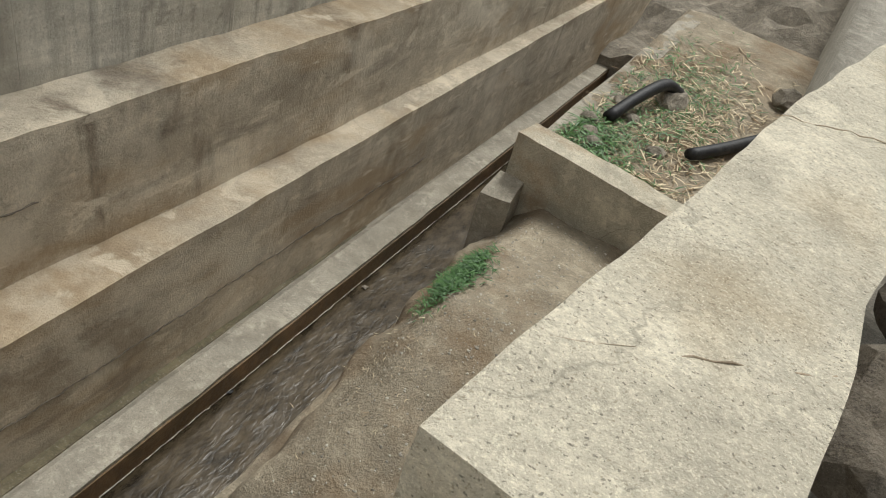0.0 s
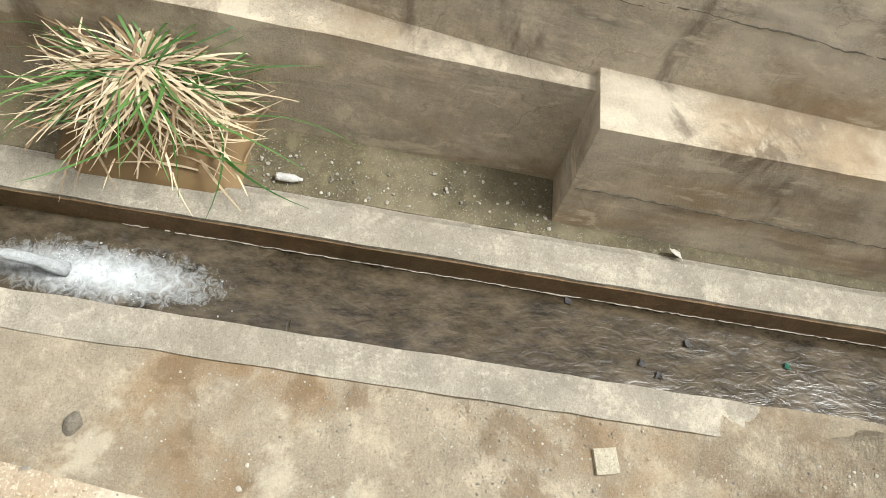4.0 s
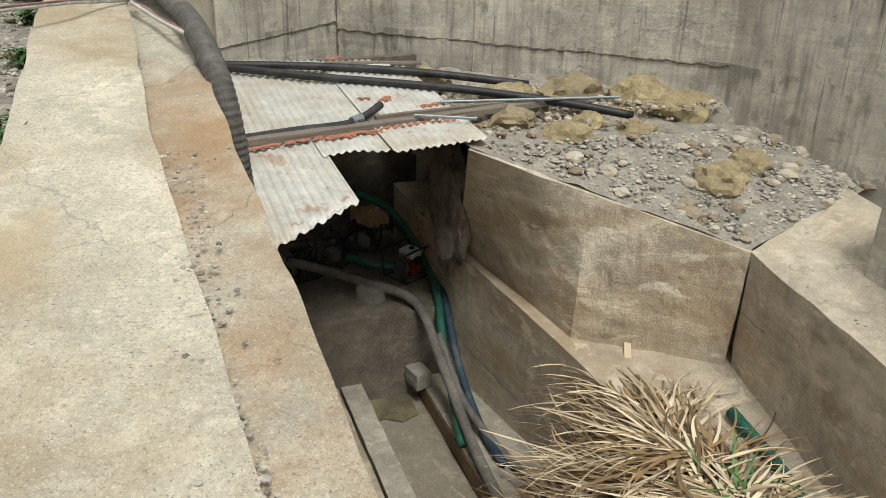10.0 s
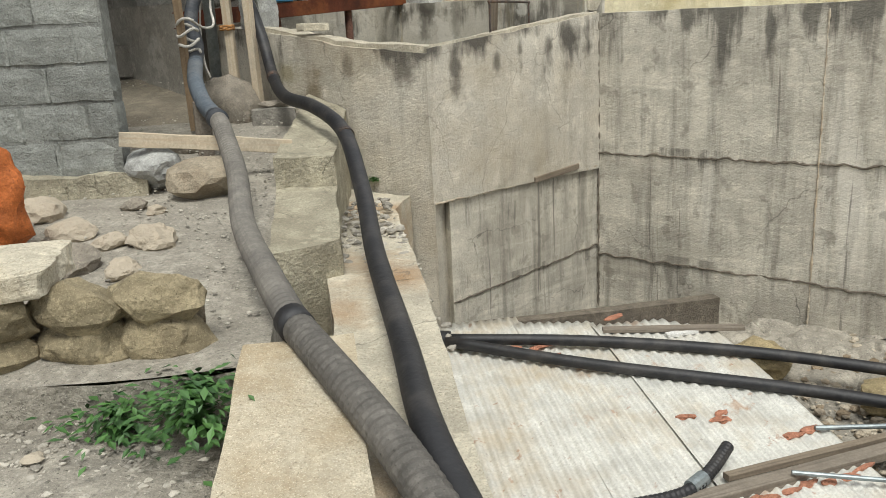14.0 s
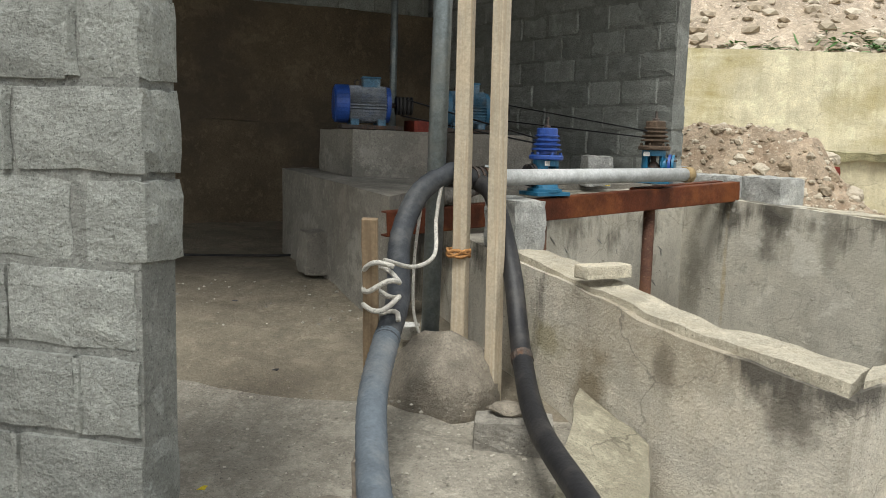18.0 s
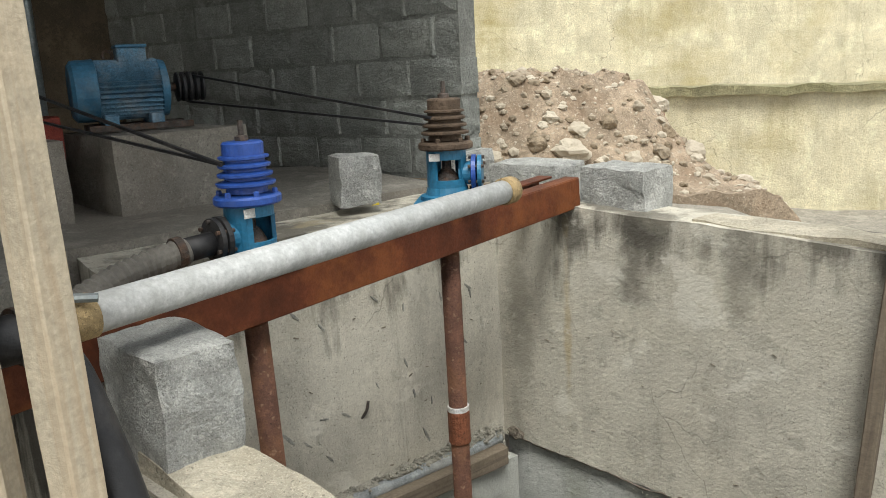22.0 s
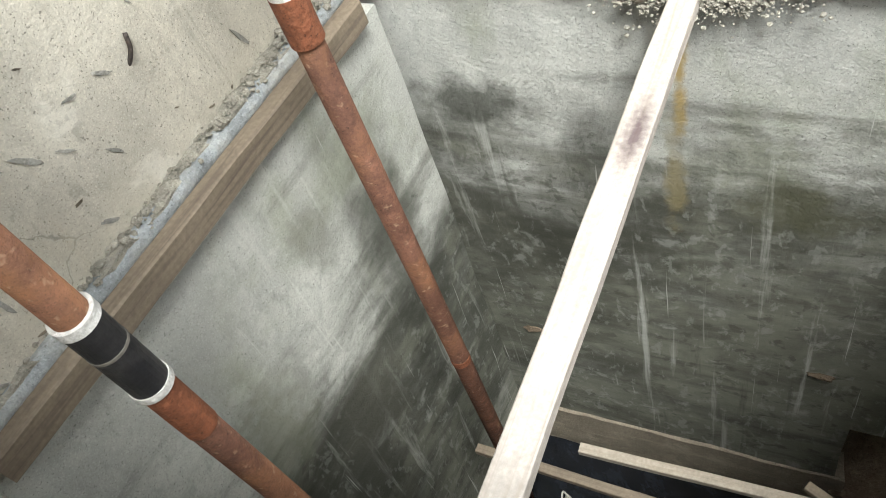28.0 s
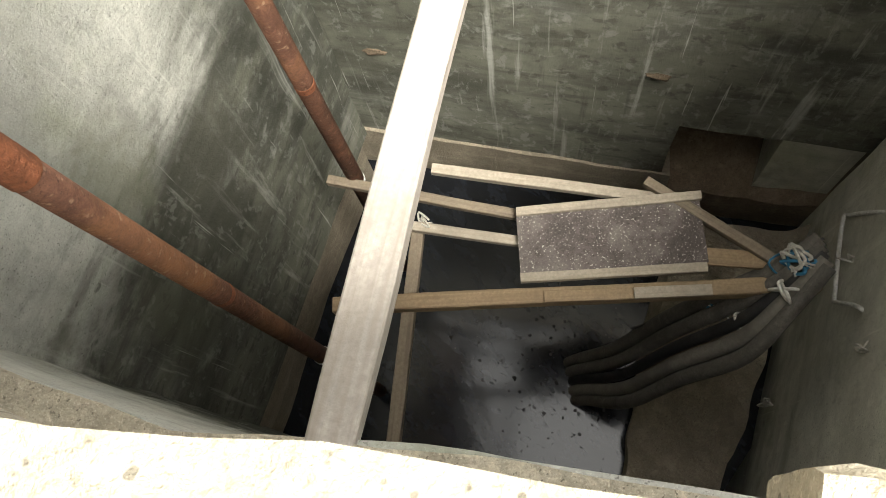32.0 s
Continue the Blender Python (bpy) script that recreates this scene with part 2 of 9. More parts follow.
def prism_y(profile, y0, y1, dx0=0.0, dx1=0.0, step=0.35, amp=0.01, freq=2.0):
    """A bar along y: a closed (x, z) outline swept from y0 to y1, shifted in x by dx0 and dx1 at its ends."""
    n = max(1, int(abs(y1 - y0) / step))
    bm = bmesh.new()
    fine_ = []
    for i, (x, z) in enumerate(profile):
        x2, z2 = profile[(i + 1) % len(profile)]
        k = max(1, int(math.hypot(x2 - x, z2 - z) / step))
        fine_ += [(lerp(x, x2, q / k), lerp(z, z2, q / k)) for q in range(k)]
    rings = []
    for j in range(n + 1):
        t = j / n
        rings.append([bm.verts.new(wobble((x + lerp(dx0, dx1, t), lerp(y0, y1, t), z), amp, freq)) for x, z in fine_])
    for j in range(n):
        for i in range(len(fine_)):
            k = (i + 1) % len(fine_)
            bm.faces.new((rings[j][i], rings[j][k], rings[j + 1][k], rings[j + 1][i]))
    bm.faces.new(rings[0][::-1])
    bm.faces.new(rings[-1])
    bmesh.ops.recalc_face_normals(bm, faces=bm.faces)
    return bm


def box(sx, sy, sz, at=(0, 0, 0), bevel=0.01, m=None):
    bm = bmesh.new()
    bmesh.ops.create_cube(bm, size=1.0)
    bmesh.ops.scale(bm, vec=(sx, sy, sz), verts=bm.verts)
    if bevel:
        bmesh.ops.bevel(bm, geom=bm.edges[:], offset=bevel, segments=2, profile=0.5, affect="EDGES")
    bmesh.ops.translate(bm, vec=at, verts=bm.verts)
    if m is not None:
        bmesh.ops.transform(bm, matrix=m, verts=bm.verts)
    return bm


def bar(p, q, w, h, bevel=0.006, roll=0.0):
    """A beam of section w by h from p to q."""
    p, q = Vector(p), Vector(q)
    d = q - p
    m = Matrix.Translation((p + q) / 2) @ d.to_track_quat("Y", "Z").to_matrix().to_4x4() @ Matrix.Rotation(roll, 4, "Y")
    return box(w, d.length, h, bevel=bevel, m=m)


def tube(points, r, sides=12, wave=0.0, pitch=0.02, cap=True, sub=6, hollow=0.0):
    """A round hose along a smooth line through the points; wave and pitch give it ribs."""
    pts = [Vector(p) for p in points]
    if len(pts) > 2 and sub > 1:
        ext = [pts[0] * 2 - pts[1], *pts, pts[-1] * 2 - pts[-2]]
        out = []
        for i in range(1, len(ext) - 2):
            a, b, c, d = ext[i - 1 : i + 3]
            for k in range(sub):
                t = k / sub
                out.append(0.5 * (2 * b + (c - a) * t + (2 * a - 5 * b + 4 * c - d) * t * t + (3 * b - a - 3 * c + d) * t**3))
        pts = [*out, pts[-1]]
    if wave:
        fine_, acc = [pts[0]], 0.0
        for a, b in zip(pts, pts[1:]):
            k = max(1, int((b - a).length / (pitch / 2)))
            fine_ += [a.lerp(b, (i + 1) / k) for i in range(k)]
        pts = fine_
    bm = bmesh.new()
    rings, side = [], None
    for i, p in enumerate(pts):
        d = (pts[min(i + 1, len(pts) - 1)] - pts[max(i - 1, 0)]).normalized()
        if side is None:
            side = d.orthogonal().normalized()
        side = (side - d * side.dot(d)).normalized()
        up = d.cross(side)
        rr = r[min(len(r) - 1, i * len(r) // len(pts))] if isinstance(r, list) else r
        rr += wave * (1 if i % 2 else -1)
        rings.append([bm.verts.new(p + (side * math.cos(2 * math.pi * k / sides) + up * math.sin(2 * math.pi * k / sides)) * rr) for k in range(sides)])
    for a, b in zip(rings, rings[1:]):
        for k in range(sides):
            bm.faces.new((a[k], a[(k + 1) % sides], b[(k + 1) % sides], b[k]))
    if cap:
        bm.faces.new(rings[0][::-1])
        bm.faces.new(rings[-1])
    return bm


def structure(name, bm, material, label, category, smooth=False):
    return tagged(part(name, bm, material, smooth=smooth), label, category, kind="structure")


def kx(y):
    """x of the far kerb's inner edge along the channel."""
    return -0.18 + 0.02 * y
M_SCREED = mat("stained_screed", (0.43, 0.37, 0.275), 0.9, stain=(0.22, 0.13, 0.055), stain_amt=0.85, stain_scale=0.9, bump=0.4, mottle=0.3)
M_LEDGE = mat("pale_ledge", (0.44, 0.40, 0.325), 0.9, vary=0.3, stain=(0.2, 0.17, 0.12), stain_amt=0.4, speck=(0.16, 0.14, 0.1), speck_amt=0.6)
M_BED = mat("red_wet_bed", (0.10, 0.05, 0.028), 0.35, stain=(0.05, 0.035, 0.025), stain_amt=0.8, stain_scale=2.0, spec=0.5)
M_WET = mat("wet_brown_wall", (0.20, 0.125, 0.062), 0.5, stain=(0.05, 0.05, 0.025), stain_amt=0.6, scale=6)
M_RAW = mat("raw_concrete", (0.21, 0.18, 0.14), 0.95, scale=5, vary=0.35, bump=0.8)
M_ROCK = mat("yellow_rock", (0.42, 0.34, 0.19), 0.95, scale=5, vary=0.35, bump=0.9, stain=(0.25, 0.21, 0.15), stain_amt=0.5)
M_ROCKG = mat("grey_rock", (0.34, 0.30, 0.24), 0.95, scale=6, vary=0.35, bump=0.9)
M_YWALL = mat("cream_wall", (0.80, 0.72, 0.50), 0.9, mottle=0.15, stain=(0.36, 0.29, 0.12), stain_amt=0.85, stain_scale=0.6, streak=(0.25, 0.21, 0.10), streak_amt=0.3, layers=0.2, crack=0.5)
M_COPE = mat("mossy_coping", (0.36, 0.33, 0.19), 0.95, vary=0.4, stain=(0.16, 0.15, 0.07), stain_amt=0.7, stain_scale=2.5, bump=0.6)
M_HILL = mat("rocky_earth", (0.46, 0.38, 0.29), 0.97, scale=0.9, vary=0.4, stain=(0.24, 0.19, 0.13), stain_amt=0.6, stain_scale=0.6, bump=0.9, fine=14, mottle=0.9, speck=(0.58, 0.53, 0.44), speck_amt=0.6, speck_scale=12)
M_PLASTER = mat("brown_plaster", (0.15, 0.115, 0.075), 0.9, scale=1.5, vary=0.35, stain=(0.06, 0.05, 0.04), stain_amt=0.7, stain_scale=0.9)
M_FLOOR = mat("trodden_floor", (0.27, 0.235, 0.175), 0.95, bump=0.5, mottle=0.5, stain=(0.12, 0.10, 0.075), stain_amt=0.7, stain_scale=1.3, speck=(0.4, 0.37, 0.3), speck_amt=0.4)
# Very dark ceiling colour, set low to keep the pump house interior dim.
M_CEIL = mat("dark_ceiling", (0.11, 0.105, 0.095), 0.95, scale=2, vary=0.3)
M_PLAT = mat("dusty_platform", (0.30, 0.28, 0.24), 0.92, stain=(0.16, 0.13, 0.10), stain_amt=0.45, bump=0.35)
M_FOAMLINE = mat("lime_waterline", (0.62, 0.56, 0.46), 0.7, bump=0.1)
M_CURB = mat("rust_stained_strip", (0.62, 0.565, 0.44), 0.92, mottle=0.3, stain=(0.33, 0.195, 0.09), stain_amt=0.85, stain_scale=1.0, bump=0.5, speck=(0.2, 0.15, 0.1), speck_amt=0.5, crack=0.6)
M_LIP = mat("pale_mortar_cap", (0.60, 0.545, 0.425), 0.95, mottle=0.3, scale=5, vary=0.25, stain=(0.34, 0.29, 0.2), stain_amt=0.5, stain_scale=3, bump=0.6)
M_DAMP = mat("damp_mud", (0.16, 0.135, 0.075), 0.6, scale=2.2, vary=0.35, stain=(0.36, 0.31, 0.21), stain_amt=0.5, stain_scale=1.2, speck=(0.45, 0.42, 0.35), speck_amt=0.6, speck_scale=70, spec=0.4)
M_BEDDRY = mat("dusty_bed", (0.30, 0.265, 0.20), 0.85, stain=(0.14, 0.11, 0.08), stain_amt=0.5, stain_scale=1.5)
M_STUB = mat("pale_masonry", (0.46, 0.42, 0.31), 0.95, scale=4, vary=0.3, stain=(0.24, 0.21, 0.15), stain_amt=0.6, stain_scale=1.6, bump=0.8, crack=0.6)
M_MORTAR = mat("mortar", (0.27, 0.275, 0.25), 0.95, bump=0.6)


def tinted(m, layers):
    """Lay soft stains over a material's colour: (scale of the noise by axis, from, to, amount, tone, growth with depth or None)."""
    N, L = m.node_tree.nodes, m.node_tree.links
    b = N["Principled BSDF"]
    old = b.inputs["Base Color"].links[0].from_socket
    geo = N.new("ShaderNodeNewGeometry")
    sep = N.new("ShaderNodeSeparateXYZ")
    L.new(geo.outputs["Position"], sep.inputs[0])
    for sc, detail, lo, hi, amt, tone, band in layers:
        mp = N.new("ShaderNodeMapping")
        mp.inputs["Scale"].default_value = sc
        L.new(geo.outputs["Position"], mp.inputs["Vector"])
        n = N.new("ShaderNodeTexNoise")
        n.inputs["Scale"].default_value, n.inputs["Detail"].default_value, n.inputs["Roughness"].default_value = 1.0, detail, 0.62
        n.inputs["Distortion"].default_value = 0.35
        L.new(mp.outputs[0], n.inputs["Vector"])
        f = n.outputs["Fac"]
        if band:
            r = N.new("ShaderNodeMapRange")
            r.interpolation_type = "SMOOTHSTEP"
            r.inputs["From Min"].default_value, r.inputs["From Max"].default_value, r.inputs["To Max"].default_value = band
            L.new(sep.outputs["Z"], r.inputs["Value"])
            a = N.new("ShaderNodeMath")
            a.operation = "ADD"
            L.new(r.outputs[0], a.inputs[0])
            L.new(f, a.inputs[1])
            f = a.outputs[0]
        q = N.new("ShaderNodeMapRange")
        q.interpolation_type = "SMOOTHSTEP"
        q.inputs["From Min"].default_value, q.inputs["From Max"].default_value, q.inputs["To Max"].default_value = lo, hi, amt
        L.new(f, q.inputs["Value"])
        x = N.new("ShaderNodeMix")
        x.data_type = "RGBA"
        L.new(q.outputs[0], x.inputs["Factor"])
        L.new(old, [k for k in x.inputs if k.name == "A" and k.type == "RGBA"][0])
        [k for k in x.inputs if k.name == "B" and k.type == "RGBA"][0].default_value = (*tone, 1)
        old = [k for k in x.outputs if k.type == "RGBA"][0]
    L.new(old, b.inputs["Base Color"])
    return m


def stained(m, spots, grain=6.0):
    """Single stains with uneven edges on a material: (middle, radii, tone, amount)."""
    N, L = m.node_tree.nodes, m.node_tree.links
    b = N["Principled BSDF"]
    old = b.inputs["Base Color"].links[0].from_socket
    geo = N.new("ShaderNodeNewGeometry")
    n = N.new("ShaderNodeTexNoise")
    n.inputs["Scale"].default_value, n.inputs["Detail"].default_value, n.inputs["Roughness"].default_value = grain, 9.0, 0.65
    L.new(geo.outputs["Position"], n.inputs["Vector"])
    for c, radii, tone, amt in spots:
        mp = N.new("ShaderNodeMapping")
        mp.inputs["Location"].default_value = tuple(-p / q for p, q in zip(c, radii))
        mp.inputs["Scale"].default_value = tuple(1 / q for q in radii)
        L.new(geo.outputs["Position"], mp.inputs["Vector"])
        d = N.new("ShaderNodeVectorMath")
        d.operation = "LENGTH"
        L.new(mp.outputs[0], d.inputs[0])
        a = N.new("ShaderNodeMath")
        a.operation = "MULTIPLY_ADD"
        L.new(n.outputs["Fac"], a.inputs[0])
        a.inputs[1].default_value = 2.0
        L.new(d.outputs["Value"], a.inputs[2])
        q = N.new("ShaderNodeMapRange")
        q.interpolation_type = "SMOOTHSTEP"
        q.inputs["From Min"].default_value, q.inputs["From Max"].default_value, q.inputs["To Min"].default_value, q.inputs["To Max"].default_value = 1.2, 2.0, amt, 0.0
        L.new(a.outputs[0], q.inputs["Value"])
        x = N.new("ShaderNodeMix")
        x.data_type = "RGBA"
        L.new(q.outputs[0], x.inputs["Factor"])
        L.new(old, [k for k in x.inputs if k.name == "A" and k.type == "RGBA"][0])
        [k for k in x.inputs if k.name == "B" and k.type == "RGBA"][0].default_value = (*tone, 1)
        old = [k for k in x.outputs if k.type == "RGBA"][0]
    L.new(old, b.inputs["Base Color"])


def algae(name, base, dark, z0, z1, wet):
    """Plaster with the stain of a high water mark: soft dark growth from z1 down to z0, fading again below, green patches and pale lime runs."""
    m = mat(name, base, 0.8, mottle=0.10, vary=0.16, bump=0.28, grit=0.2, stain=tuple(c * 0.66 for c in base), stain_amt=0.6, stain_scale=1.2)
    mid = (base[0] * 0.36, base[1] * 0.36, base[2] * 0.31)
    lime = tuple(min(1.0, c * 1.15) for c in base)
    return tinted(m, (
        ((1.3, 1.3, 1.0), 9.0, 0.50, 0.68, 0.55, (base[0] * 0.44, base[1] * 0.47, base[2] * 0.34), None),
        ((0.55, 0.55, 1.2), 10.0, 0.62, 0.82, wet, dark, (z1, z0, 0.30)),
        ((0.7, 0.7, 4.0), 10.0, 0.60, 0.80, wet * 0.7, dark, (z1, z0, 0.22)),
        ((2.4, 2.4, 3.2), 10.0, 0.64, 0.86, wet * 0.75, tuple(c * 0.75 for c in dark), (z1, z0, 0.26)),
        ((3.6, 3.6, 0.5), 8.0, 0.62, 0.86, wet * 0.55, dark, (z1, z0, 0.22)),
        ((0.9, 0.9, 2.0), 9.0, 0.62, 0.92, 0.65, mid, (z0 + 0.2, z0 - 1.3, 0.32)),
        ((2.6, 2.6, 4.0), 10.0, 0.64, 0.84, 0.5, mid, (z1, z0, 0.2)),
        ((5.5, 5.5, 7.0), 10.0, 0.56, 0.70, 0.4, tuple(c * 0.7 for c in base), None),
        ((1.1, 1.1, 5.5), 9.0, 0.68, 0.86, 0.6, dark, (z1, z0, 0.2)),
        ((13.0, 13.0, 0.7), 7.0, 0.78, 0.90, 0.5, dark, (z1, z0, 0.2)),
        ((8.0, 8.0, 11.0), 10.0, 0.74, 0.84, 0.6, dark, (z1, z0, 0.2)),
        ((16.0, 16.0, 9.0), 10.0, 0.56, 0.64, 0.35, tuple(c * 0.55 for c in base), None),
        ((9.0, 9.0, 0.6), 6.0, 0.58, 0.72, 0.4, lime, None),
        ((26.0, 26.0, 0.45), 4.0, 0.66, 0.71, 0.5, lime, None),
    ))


def drips(m, dark, z0, z1, amount, grain=(3.2, 3.2, 0.8)):
    """Dark water stains that run down from a wall's top edge, between the heights z0 and z1."""
    N, L = m.node_tree.nodes, m.node_tree.links
    b = N["Principled BSDF"]
    old = b.inputs["Base Color"].links[0].from_socket
    geo = N.new("ShaderNodeNewGeometry")
    sep = N.new("ShaderNodeSeparateXYZ")
    L.new(geo.outputs["Position"], sep.inputs[0])
    r = N.new("ShaderNodeMapRange")
    r.inputs["From Min"].default_value, r.inputs["From Max"].default_value, r.inputs["To Max"].default_value = z0, z1, 0.42
    L.new(sep.outputs["Z"], r.inputs["Value"])
    mp = N.new("ShaderNodeMapping")
    mp.inputs["Scale"].default_value = grain
    L.new(geo.outputs["Position"], mp.inputs["Vector"])
    n = N.new("ShaderNodeTexNoise")
    n.inputs["Scale"].default_value, n.inputs["Detail"].default_value, n.inputs["Roughness"].default_value = 1.0, 7.0, 0.62
    L.new(mp.outputs[0], n.inputs["Vector"])
    top = N.new("ShaderNodeMath")
    top.operation = "LESS_THAN"
    L.new(sep.outputs["Z"], top.inputs[0])
    top.inputs[1].default_value = z1 + 0.2 if z1 > 6.0 else z1
    wide = N.new("ShaderNodeTexNoise")
    wide.inputs["Scale"].default_value, wide.inputs["Detail"].default_value = 1.4, 4.0
    L.new(geo.outputs["Position"], wide.inputs["Vector"])
    far = N.new("ShaderNodeMapRange")
    far.inputs["From Min"].default_value, far.inputs["From Max"].default_value, far.inputs["To Min"].default_value, far.inputs["To Max"].default_value = 0.34, 0.66, 0.25, 1.25
    L.new(wide.outputs["Fac"], far.inputs["Value"])
    reach = N.new("ShaderNodeMath")
    reach.operation = "MULTIPLY"
    L.new(r.outputs[0], reach.inputs[0])
    L.new(far.outputs[0], reach.inputs[1])
    cut = N.new("ShaderNodeMath")
    cut.operation = "MULTIPLY"
    L.new(reach.outputs[0], cut.inputs[0])
    L.new(top.outputs[0], cut.inputs[1])
    add = N.new("ShaderNodeMath")
    add.operation = "ADD"
    L.new(cut.outputs[0], add.inputs[0])
    L.new(n.outputs["Fac"], add.inputs[1])
    q = N.new("ShaderNodeMapRange")
    q.inputs["From Min"].default_value, q.inputs["From Max"].default_value, q.inputs["To Max"].default_value = 0.76, 0.90, amount
    L.new(add.outputs[0], q.inputs["Value"])
    x = N.new("ShaderNodeMix")
    x.data_type = "RGBA"
    L.new(q.outputs[0], x.inputs["Factor"])
    L.new(old, [s for s in x.inputs if s.name == "A" and s.type == "RGBA"][0])
    [s for s in x.inputs if s.name == "B" and s.type == "RGBA"][0].default_value = (*dark, 1)
    L.new([s for s in x.outputs if s.type == "RGBA"][0], b.inputs["Base Color"])


M_RIM = mat("rim_plaster", (0.62, 0.575, 0.48), 0.88, mottle=0.18, vary=0.2, stain=(0.27, 0.215, 0.13), stain_amt=0.65, stain_scale=0.75, streak=(0.22, 0.19, 0.145), streak_amt=0.4, bump=0.5, crack=0.5, speck=(0.2, 0.18, 0.14), speck_amt=0.4, grit=0.3)
drips(M_RIM, (0.05, 0.045, 0.038), 5.45, 6.25, 0.85)
drips(M_WELL, (0.06, 0.054, 0.042), 5.55, 6.55, 0.8, (4.5, 4.5, 0.9))
stained(M_RIM, (
    ((-2.15, 13.72, 5.95), (0.16, 0.2, 0.24), (0.10, 0.088, 0.07), 0.8),
    ((-2.62, 14.2, 6.0), (0.10, 0.12, 0.22), (0.13, 0.11, 0.08), 0.7),
    ((-2.95, 14.6, 5.7), (0.22, 0.24, 0.35), (0.17, 0.13, 0.07), 0.75),
    ((-3.2, 14.9, 5.95), (0.2, 0.25, 0.2), (0.23, 0.20, 0.10), 0.6),
    ((-1.66, 13.70, 5.88), (0.12, 0.10, 0.26), (0.085, 0.076, 0.062), 0.85),
    ((-1.22, 13.98, 5.98), (0.07, 0.07, 0.20), (0.10, 0.09, 0.07), 0.8),
    ((-0.95, 14.15, 6.02), (0.05, 0.05, 0.24), (0.10, 0.09, 0.07), 0.8),
    ((-0.6, 14.37, 6.05), (0.08, 0.08, 0.22), (0.09, 0.08, 0.065), 0.8),
), 5.0)
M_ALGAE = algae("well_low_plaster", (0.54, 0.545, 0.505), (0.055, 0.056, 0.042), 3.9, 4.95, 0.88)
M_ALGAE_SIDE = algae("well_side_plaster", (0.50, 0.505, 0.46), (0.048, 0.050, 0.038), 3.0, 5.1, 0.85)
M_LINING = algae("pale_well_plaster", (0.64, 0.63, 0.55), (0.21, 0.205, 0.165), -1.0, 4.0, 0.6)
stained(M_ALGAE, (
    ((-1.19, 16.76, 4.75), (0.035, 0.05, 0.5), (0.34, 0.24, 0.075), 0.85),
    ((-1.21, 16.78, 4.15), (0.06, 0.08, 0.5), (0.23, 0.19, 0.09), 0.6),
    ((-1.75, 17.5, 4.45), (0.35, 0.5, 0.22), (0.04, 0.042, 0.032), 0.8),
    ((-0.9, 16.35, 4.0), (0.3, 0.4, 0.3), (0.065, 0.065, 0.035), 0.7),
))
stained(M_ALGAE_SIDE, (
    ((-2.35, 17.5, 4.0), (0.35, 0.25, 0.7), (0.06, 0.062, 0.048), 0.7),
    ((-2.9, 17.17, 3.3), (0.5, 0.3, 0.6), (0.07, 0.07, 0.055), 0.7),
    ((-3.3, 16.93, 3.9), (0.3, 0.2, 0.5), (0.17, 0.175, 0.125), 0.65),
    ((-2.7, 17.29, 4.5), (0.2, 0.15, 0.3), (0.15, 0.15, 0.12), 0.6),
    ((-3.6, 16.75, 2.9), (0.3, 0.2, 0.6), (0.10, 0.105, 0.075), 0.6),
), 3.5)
stained(M_WELL, (
    ((-1.72, 17.43, 6.0), (0.03, 0.045, 0.7), (0.42, 0.32, 0.16), 0.6),
    ((-1.93, 17.72, 5.9), (0.12, 0.14, 0.9), (0.30, 0.275, 0.22), 0.6),
    ((-1.45, 17.07, 6.4), (0.14, 0.18, 0.4), (0.075, 0.068, 0.055), 0.75),
    ((-1.12, 16.62, 6.45), (0.10, 0.14, 0.35), (0.075, 0.068, 0.055), 0.75),
    ((-0.55, 15.85, 6.35), (0.10, 0.14, 0.30), (0.085, 0.078, 0.06), 0.7),
))
stained(M_SLAB, (
    ((-2.98, 1.85, 3.92), (0.30, 0.50, 1.5), (0.37, 0.27, 0.145), 0.8),
    ((-3.15, 1.45, 3.86), (0.32, 0.40, 1.5), (0.36, 0.31, 0.225), 0.75),
    ((-2.84, 2.2, 3.98), (0.10, 0.28, 1.0), (0.42, 0.29, 0.13), 0.7),
    ((-3.08, 3.3, 4.16), (0.16, 0.16, 1.0), (0.42, 0.32, 0.19), 0.7),
    ((-3.3, 5.4, 4.5), (0.2, 0.4, 1.0), (0.46, 0.36, 0.22), 0.55),
), 7.0)
stained(M_EARTH, (
    ((-1.85, -3.14, 0.0), (0.55, 0.5, 0.8), (0.16, 0.095, 0.045), 0.75),
    ((-1.35, -6.1, 0.3), (0.5, 0.9, 0.9), (0.19, 0.11, 0.055), 0.7),
    ((-1.1, -4.2, 0.1), (0.22, 0.35, 0.5), (0.13, 0.09, 0.055), 0.7),
), 3.0)
stained(M_STEP, (
    ((0.85, -4.5, 2.3), (0.8, 0.35, 0.8), (0.10, 0.08, 0.06), 0.7),
    ((0.5, -6.6, 2.4), (0.8, 0.25, 0.9), (0.075, 0.06, 0.045), 0.75),
    ((1.4, 2.0, 1.9), (1.0, 0.5, 0.5), (0.20, 0.145, 0.09), 0.6),
    ((1.9, 6.6, 2.2), (1.0, 0.45, 0.45), (0.21, 0.15, 0.09), 0.65),
    ((2.0, 8.9, 2.4), (1.0, 0.5, 0.4), (0.22, 0.155, 0.09), 0.6),
), 3.0)
M_FOOT = mat("raw_footing", (0.33, 0.285, 0.215), 0.95, scale=4, vary=0.25, bump=0.6, mottle=0.3, stain=(0.16, 0.13, 0.095), stain_amt=0.6, stain_scale=1.6, layers=0.4)
